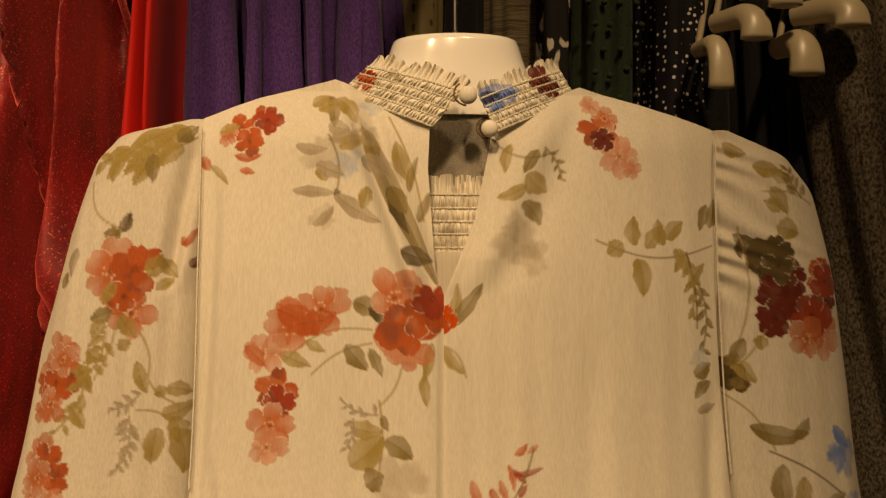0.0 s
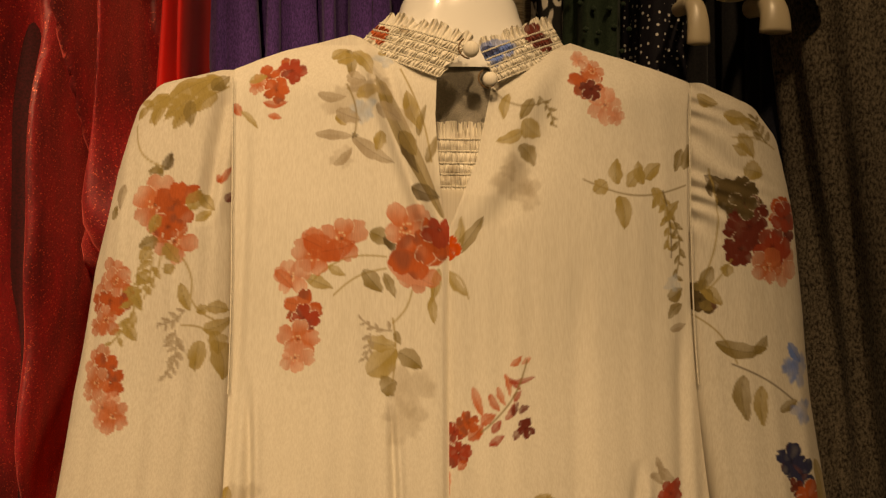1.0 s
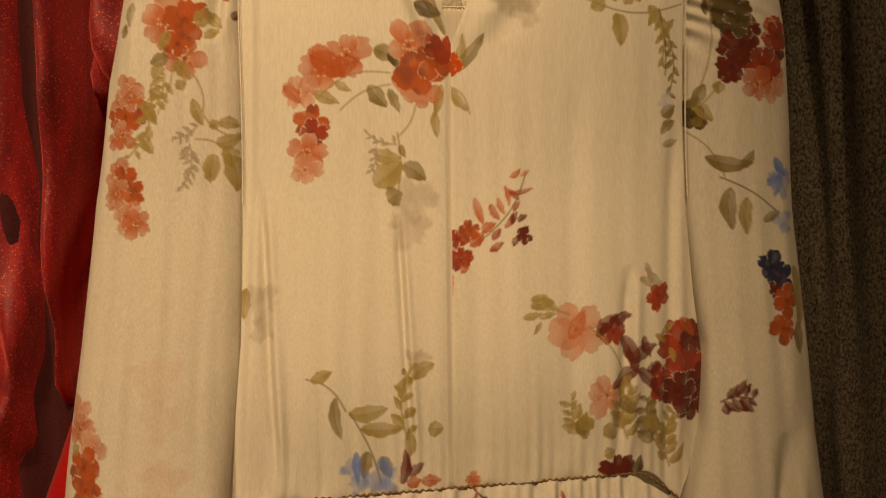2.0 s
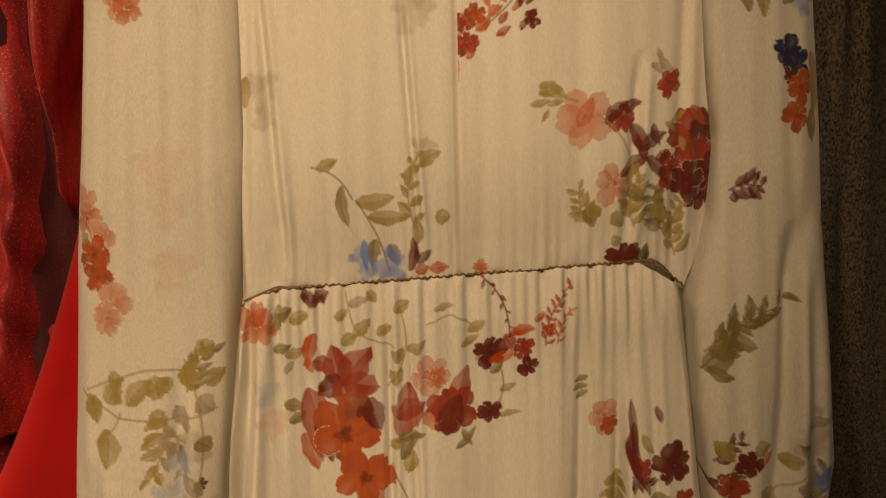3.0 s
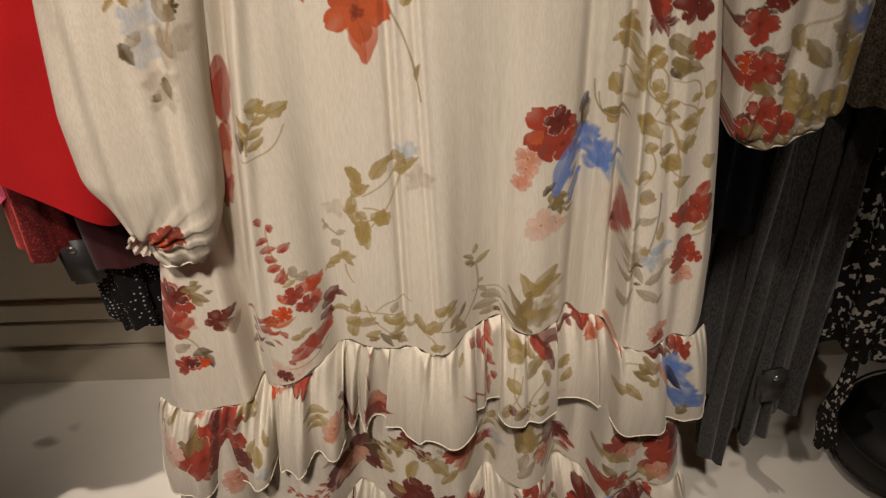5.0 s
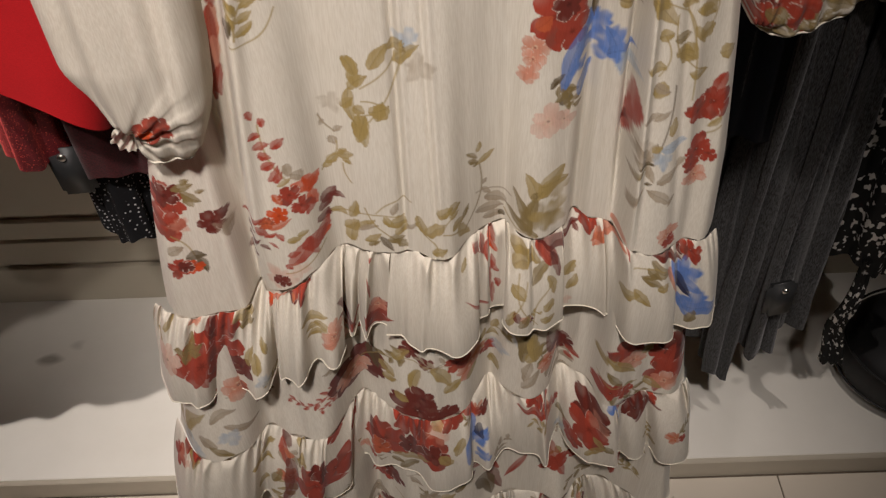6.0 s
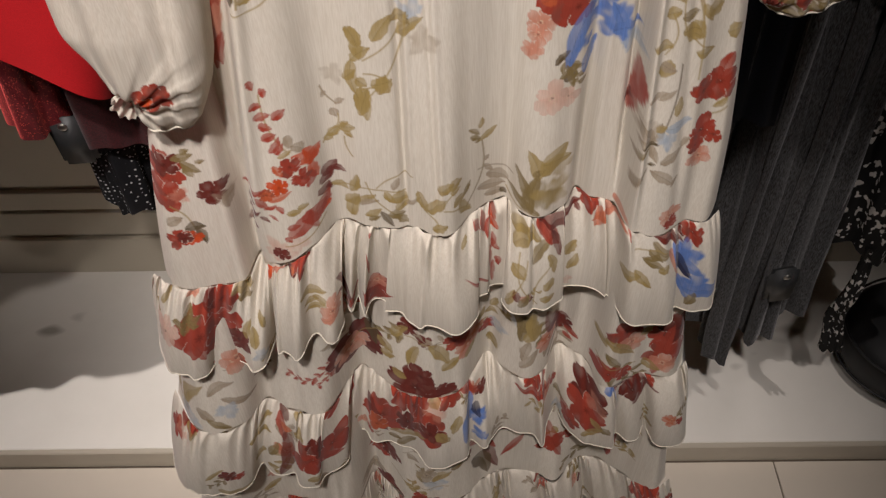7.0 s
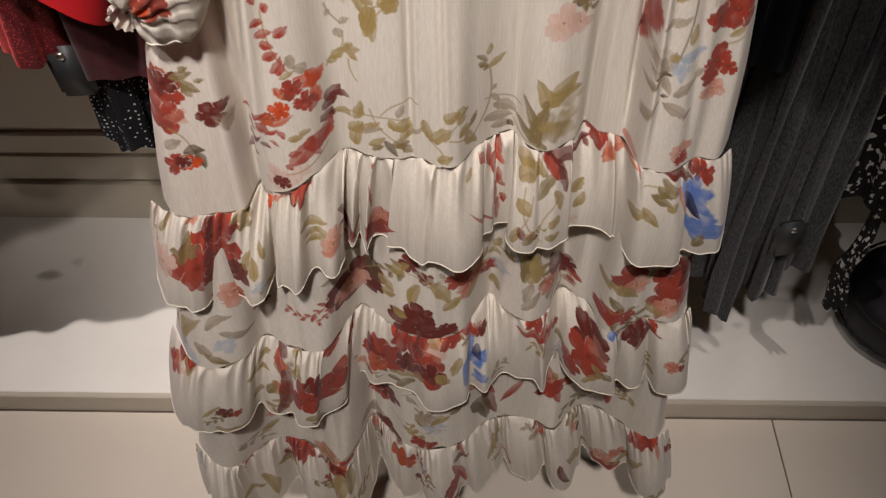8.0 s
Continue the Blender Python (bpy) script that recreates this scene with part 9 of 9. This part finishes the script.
# ---- the garments on the rail behind ----
def garment(name, label, category, material, top, low, z_top, z_low, y, depth=0.3, fold=0.03, amp=0.008, seed=1, hem=0.006, boxy=0.55, lean=0.0, y_low=0.0, drape=False, flare=1.0, group="garments on the rail", creases=()):
    """A garment hung side-on: a closed, folded tube from a hanger hook down to an uneven hem."""
    x0, x1 = top
    ob = thing(name, label, category, "", group, at=((x0 + x1) / 2, RAIL_Y, RAIL_Z))
    inv = Matrix.Translation((-(x0 + x1) / 2, -RAIL_Y, -RAIL_Z))
    a = np.linspace(0, 2 * math.pi, 721)[:-1]
    cx, cy = np.sign(np.cos(a)) * np.abs(np.cos(a)) ** boxy, np.sign(np.sin(a)) * np.abs(np.sin(a)) ** boxy
    nz = max(40, int((z_top - z_low) / 0.018))
    v = np.linspace(0, 1, nz)
    rows = []
    for k in range(nz):
        z = z_top + (z_low - z_top) * v[k]
        l, r = x0 + (low[0] - x0) * v[k] ** flare, x1 + (low[1] - x1) * v[k] ** flare
        px, py = (l + r) / 2 + (r - l) / 2 * cx, y + depth / 2 + y_low * v[k] - depth / 2 * cy
        seg = np.hypot(np.diff(px, append=px[0]), np.diff(py, append=py[0]))
        arc = np.concatenate([[0], np.cumsum(seg)])
        n = 300 if creases else 144
        even = np.linspace(0, arc[-1], n, endpoint=False)
        ex, ey = np.interp(even, arc, np.append(px, px[0])), np.interp(even, arc, np.append(py, py[0]))
        nx, ny = np.gradient(ey), -np.gradient(ex)
        ln = np.hypot(nx, ny) + 1e-9
        s = np.linspace(0, 1, n, endpoint=False)
        total = 2 * (x1 - x0) + 2 * depth
        m1 = max(3, round(total / fold))
        wave = np.sin(6.2832 * m1 * s + 1.2 * math.sin(3 * v[k] + seed) + 1.5 * np.sin(6.2832 * 3 * s + seed)) + 0.5 * np.sin(6.2832 * (2 * m1 + 1) * s + seed * 2 + 2 * v[k])
        wave = wave + 0.5 * np.sin(6.2832 * 5 * s + seed + 9 * v[k])
        if drape:
            wave = 0.5 * wave + 1.0 - 2.2 * np.abs(np.sin(3.1416 * m1 * s + 0.8 * math.sin(4 * v[k]) + seed)) + 0.7 * np.sin(6.2832 * 6 * s + 7 * v[k]) * math.sin(5 * v[k])
        push = amp * wave * (0.5 + 0.5 * min(1, 3 * v[k]))
        zz = z + (v[k] ** 6) * hem * np.sin(6.2832 * 7 * s + seed) + lean * (ex - (l + r) / 2) * v[k]
        front = np.clip((y + depth / 2 - ey) / (depth / 4), 0, 1)
        back = sum(crease(ex, zz, *c) for c in creases) * front
        if name == "velvet_dress":
            back = back + front * 0.009 * np.clip((1.70 - zz) / 0.1, 0, 1) * np.sin(6.2832 * (0.55 * zz + ex + 0.015 * np.sin(14 * zz)) / 0.075)
        rows.append(np.stack([ex - nx / ln * push, ey - ny / ln * push + back, zz], axis=-1))
    body_ob = sheet("cloth", np.stack(rows[::-1]), material, ob, "", True)
    body_ob.matrix_parent_inverse = inv
    yoke = np.stack([np.stack([(x0 + x1) / 2 + (rows[0][:, 0] - (x0 + x1) / 2) * f, RAIL_Y + (rows[0][:, 1] - RAIL_Y) * g, z_top + (RAIL_Z - 0.045 - z_top) * h + 0 * rows[0][:, 0]], axis=-1)
                     for f, g, h in ((1, 1, 0), (0.8, 0.85, 0.08), (0.4, 0.5, 0.2), (0.12, 0.12, 0.7), (0.02, 0.02, 1.0))])
    top_ob = sheet("shoulder", yoke, material, ob, "", True)
    top_ob.matrix_parent_inverse = inv
    bend = [((x0 + x1) / 2, RAIL_Y, RAIL_Z - 0.046 + 0.03 * k / 3) for k in range(4)] + [((x0 + x1) / 2, RAIL_Y + 0.016 * math.sin(b), RAIL_Z + 0.0 - 0.016 * math.cos(b)) for b in np.linspace(0.3, 3.6, 9)]
    hk = sheet("hook", tube_points(bend, 0.0015, 6), M_METAL, ob, "", True)
    hk.matrix_parent_inverse = inv
    return ob


garment("velvet_dress", "dark red glitter velvet dress with deep folds", "dress", M_VELVET, (-0.42, -0.238), (-0.60, -0.385), 2.0, 1.16, 0.606, 0.36, 0.075, 0.013, 3, 0.006, 0.3, 0.0, 0.0, True, 1.0, "garments on the rail",
        ((-0.300, 1.55, -0.332, 2.05, 0.075, 0.010), (-0.306, 1.62, -0.280, 2.05, 0.060, 0.008), (-0.235, 1.78, -0.272, 2.05, 0.040, 0.007), (-0.268, 1.66, -0.262, 1.98, 0.045, 0.006),
         (-0.350, 1.18, -0.312, 1.70, 0.070, 0.011), (-0.385, 1.20, -0.352, 1.95, 0.050, 0.014), (-0.31, 1.36, -0.285, 1.66, 0.05, 0.010), (-0.40, 1.18, -0.33, 1.50, 0.05, 0.010)))
garment("red_dress", "bright red crepe dress flaring to its hem", "dress", M_RED, (-0.236, -0.208), (-0.53, -0.375), 2.0, 0.972, 0.612, 0.30, 0.2, 0.004, 5, 0.004, 0.35, -0.7, -0.052, False, 1.9, "garments on the rail", ((-0.228, 1.80, -0.221, 2.04, 0.03, 0.005),))
garment("glitter_skirt", "red glitter velvet skirt with a banded hem", "skirt", M_GLITTER, (-0.46, -0.42), (-0.540, -0.478), 1.9, 0.845, 0.650, 0.26, 0.06, 0.005, 7, 0.003, 0.55, -0.1, -0.045)
garment("maroon_dress", "maroon velvet dress with a dark hem", "dress", M_MAROON, (-0.42, -0.34), (-0.488, -0.368), 1.95, 0.805, 0.632, 0.28, 0.09, 0.006, 9, 0.006)
garment("pin_dot_dress", "black pin dot dress with a stepped hem", "dress", M_PIN, (-0.44, -0.38), (-0.506, -0.415), 1.9, 0.668, 0.655, 0.26, 0.05, 0.006, 11, 0.02, 0.55, -0.6)
# its unseen left part is widened to shade the wall and platform
garment("pink_top", "pink satin top with a bound edge", "top", M_PINK, (-0.95, -0.58), (-1.0, -0.500), 1.95, 0.755, 0.605, 0.30, 0.12, 0.006, 13, 0.004, 0.4, 0.8)
for k, (a, b, yy) in enumerate(((-0.226, -0.168, 0.650), (-0.172, -0.128, 0.660), (-0.130, -0.088, 0.672), (-0.090, -0.046, 0.675))):
    garment("purple_dress", "purple twill dress hanging in soft folds", "dress", M_PURPLE, (a, b), (a - 0.01, b + 0.01), 2.03, 0.95, yy, 0.28, 0.055, 0.011, 20 + k, 0.006, 0.8, 0.0, 0.0, True)
garment("olive_blouse", "olive crepe blouse with small dark spots", "blouse", M_OLIVE, (-0.055, 0.0), (-0.06, 0.0), 2.03, 1.25, 0.79, 0.2, 0.035, 0.006, 31)
garment("black_cardigan", "black jersey cardigan between the blouses", "cardigan", M_BLACK, (0.0, 0.045), (0.0, 0.045), 2.03, 1.15, 0.80, 0.2, 0.04, 0.005, 33)
garment("knit_cardigan", "taupe ribbed knit cardigan", "cardigan", M_KNIT, (0.040, 0.100), (0.040, 0.105), 2.03, 1.2, 0.79, 0.2, 0.04, 0.006, 35)
garment("animal_print_dress", "black and white animal print dress", "dress", M_ANIMAL, (0.092, 0.128), (0.095, 0.135), 2.03, 0.9, 0.755, 0.22, 0.04, 0.006, 37)
green_dress = garment("green_dress", "dark green chiffon dress with small bobbles", "dress", M_GREEN, (0.122, 0.178), (0.120, 0.185), 2.03, 0.9, 0.72, 0.26, 0.045, 0.006, 39)
garment("polka_dot_dress", "black crepe dress with white polka dots", "dress", M_POLKA, (0.178, 0.228), (0.175, 0.270), 2.0, 0.85, 0.685, 0.28, 0.045, 0.005, 41)
garment("black_dress", "plain black jersey dress", "dress", M_BLACK, (0.225, 0.262), (0.235, 0.290), 2.0, 0.75, 0.73, 0.26, 0.05, 0.005, 43)
garment("black_dress", "plain black jersey dress", "dress", M_BLACK, (0.258, 0.300), (0.290, 0.340), 2.0, 0.72, 0.72, 0.26, 0.05, 0.005, 45)
garment("navy_top", "navy jersey top with a straight hem", "top", M_NAVY, (0.290, 0.330), (0.290, 0.420), 2.0, 0.80, 0.66, 0.26, 0.06, 0.005, 46)
garment("tweed_coat", "grey brown tweed coat with heavy folds", "coat", M_TWEED, (0.285, 0.42), (0.385, 0.56), 2.0, 1.03, 0.600, 0.36, 0.085, 0.010, 47, 0.006, 0.55, 0.0, -0.015)
for k, (a, b, c, d, zl, yy) in enumerate(((0.27, 0.30, 0.325, 0.365, 0.43, 0.67), (0.295, 0.335, 0.36, 0.425, 0.46, 0.665), (0.33, 0.37, 0.405, 0.440, 0.275, 0.655), (0.36, 0.40, 0.435, 0.500, 0.36, 0.645), (0.39, 0.44, 0.485, 0.535, 0.41, 0.655), (0.45, 0.47, 0.52, 0.555, 0.5, 0.70))):
    garment("jersey_dress", "long charcoal heather jersey dress in narrow folds", "dress", M_JERSEY, (a, b), (c, d), 1.70, zl, yy, 0.22, 0.042, 0.010, 50 + k, 0.012, 0.5, 0.0, 0.0, True)
# hem extended to the right, unseen, to block light there too
garment("spotted_blouse", "black chiffon blouse with white spots and a tie", "blouse", M_LEOPARD, (0.46, 0.56), (0.545, 0.80), 1.9, 0.52, 0.67, 0.28, 0.06, 0.008, 61, 0.015)

tie = thing("chiffon_tie", "black and white spotted tie hanging from the blouse", "tie", at=(0.58, 0.68, 0.50))
ty = np.linspace(0, 1, 40)
tp = np.stack([0.592 + 0.018 * ty + 0.006 * np.sin(8 * ty), 0.672 + 0.004 * np.sin(11 * ty), 0.55 - 0.26 * ty], axis=-1)
tie_grid = np.stack([tp + np.array([w, 0.006 * math.cos(k * 2.1), 0]) * (0.55 + 0.9 * ty[:, None]) for k, w in enumerate(np.linspace(-0.012, 0.012, 9))], axis=1)
tie_back = tie_grid[:, ::-1] + np.array([0, 0.004, 0])
ob = sheet("ribbon", np.concatenate([tie_grid, tie_back], axis=1), M_LEOPARD, tie, "", True)
ob.matrix_parent_inverse = Matrix.Translation((-0.58, -0.68, -0.50))


def security_tag(x, y, z, turn):
    tag = thing("security_tag", "dark grey plastic security tag clipped to a hem", "security tag", group="security tags", at=(x, y, z))
    bm = box_bm(-0.022, 0.022, -0.008, 0.008, -0.038, 0.038, 0.007)
    part("shell", bm, M_TAG, tag)
    bm = bmesh.new()
    bmesh.ops.create_uvsphere(bm, u_segments=16, v_segments=8, radius=0.0055, matrix=Matrix.LocRotScale((0.0, -0.009, 0.030), None, (1, 0.5, 1)))
    part("pin_head", bm, M_METAL, tag)
    tag.rotation_euler = (0.05, turn, 0.1)
    return tag


security_tag(0.455, 0.628, 0.525, -0.12)
security_tag(-0.478, 0.632, 0.818, 0.0)


def hanger_end(x, z, w, h, y=0.61, thick=0.0060, group="ivory hanger ends"):
    """The thick blunt end of an ivory hanger's arm, bent down; the arm runs back and up to a hook on the rail."""
    ob = thing("hanger", "ivory plastic hanger with a bent-down blunt arm end", "hanger", group=group, at=(x, RAIL_Y, RAIL_Z))
    inv = Matrix.Translation((-x, -RAIL_Y, -RAIL_Z))
    t = np.linspace(0, 1, 26)
    bend = np.clip((t - 0.35) / 0.65, 0, 1)
    path = np.stack([x + 0.2 * w + (0.8 * w - thick) * np.sin(1.5708 * np.clip(t / 0.9, 0, 1)) ** 0.9, y + 0.03 * (1 - t) ** 2, z + thick * 0.3 + (h - thick) * np.cos(1.5708 * bend)], axis=-1)
    ring = tube_points(path, thick * (0.75 + 0.45 * t), 14)
    ring[:, :, 1] = path[:, None, 1] + 0.5 * (ring[:, :, 1] - path[:, None, 1])
    cap = path[-1] + (ring[-1] - path[-1]) * 0.75
    end = np.repeat(path[-1][None] + np.array([[0, 0, -0.001]]), 14, axis=0)
    sheet("arm_end", np.concatenate([ring, cap[None] - np.array([0, 0, 0.001]), end[None]]), M_CLIP, ob, "", True).matrix_parent_inverse = inv
    start = path[0]
    xr = x * RAIL_Y / y + 0.01
    up = [start + (np.array((xr, RAIL_Y, RAIL_Z - 0.05)) - start) * q + np.array((0, 0.0, 0)) for q in np.linspace(0, 1, 14)]
    sheet("arm", tube_points(up, 0.0028, 10), M_CLIP, ob, "", True).matrix_parent_inverse = inv
    bow = [(xr, RAIL_Y, RAIL_Z - 0.052 + 0.01 * k) for k in range(4)] + [(xr, RAIL_Y + 0.016 * math.sin(q), RAIL_Z - 0.016 * math.cos(q)) for q in np.linspace(0.3, 3.6, 9)]
    sheet("hook", tube_points(bow, 0.0015, 6), M_METAL, ob, "", True).matrix_parent_inverse = inv
    return ob


hanger_end(0.199, 1.871, 0.022, 0.044, 0.62, 0.0085)
hanger_end(0.206, 1.905, 0.040, 0.030, 0.61, 0.0105)
hanger_end(0.224, 1.928, 0.042, 0.032, 0.605, 0.0110)
hanger_end(0.262, 1.911, 0.052, 0.028, 0.60, 0.0115)
hanger_end(0.260, 1.879, 0.027, 0.038, 0.615, 0.0115)


def bobbles(dress_ob, x0, x1, z0, z1, y):
    """Small cloth bobbles sewn in rows on the green dress."""
    bm = bmesh.new()
    bmesh.ops.create_icosphere(bm, subdivisions=1, radius=0.0032)
    data = bpy.data.meshes.new("bobble")
    bm.to_mesh(data)
    bm.free()
    data.shade_smooth()
    data.materials.append(M_GREEN)
    inv = Matrix.Translation(-dress_ob.location)
    for r in range(9):
        for c in range(4):
            ob = new("bobble", data)
            ob.parent = dress_ob
            ob.matrix_parent_inverse = inv
            ob.location = (x0 + (x1 - x0) * (c + 0.3 + 0.4 * (r % 2)) / 4, y + random.uniform(-0.002, 0.004), z0 + (z1 - z0) * r / 9 + random.uniform(-0.004, 0.004))


bobbles(green_dress, 0.124, 0.180, 1.80, 1.99, 0.716)

# the round black bag on the platform
bag = thing("handbag", "round black leather bag standing on the marble platform", "bag", at=(0.90, 0.80, STEP_Z))
a = np.linspace(0, 2 * math.pi, 64, endpoint=False)
prof = [(0.002, 0.0), (0.09, 0.0), (0.125, 0.012), (0.14, 0.04), (0.14, 0.085), (0.125, 0.11), (0.09, 0.122), (0.002, 0.126)]
sheet("shell", np.stack([np.stack([r * 1.15 * np.cos(a), r * np.sin(a), np.full(64, h)], axis=-1) for r, h in prof]), M_BAG, bag, "", True)
for h in (0.030, 0.098):
    seam = np.stack([0.1395 * 1.15 * np.cos(a), 0.1395 * np.sin(a), np.full(64, h)], axis=-1)
    sheet("piping", tube_points(np.concatenate([seam, seam[:1]]), 0.0025, 6), M_BAG, bag, "", True)
q = np.linspace(0, math.pi, 24)
sheet("handle", tube_points(np.stack([0.085 * np.cos(q), 0.02 + 0.02 * np.sin(q), 0.118 + 0.05 * np.sin(q)], axis=-1), 0.006, 10), M_BAG, bag, "", True)
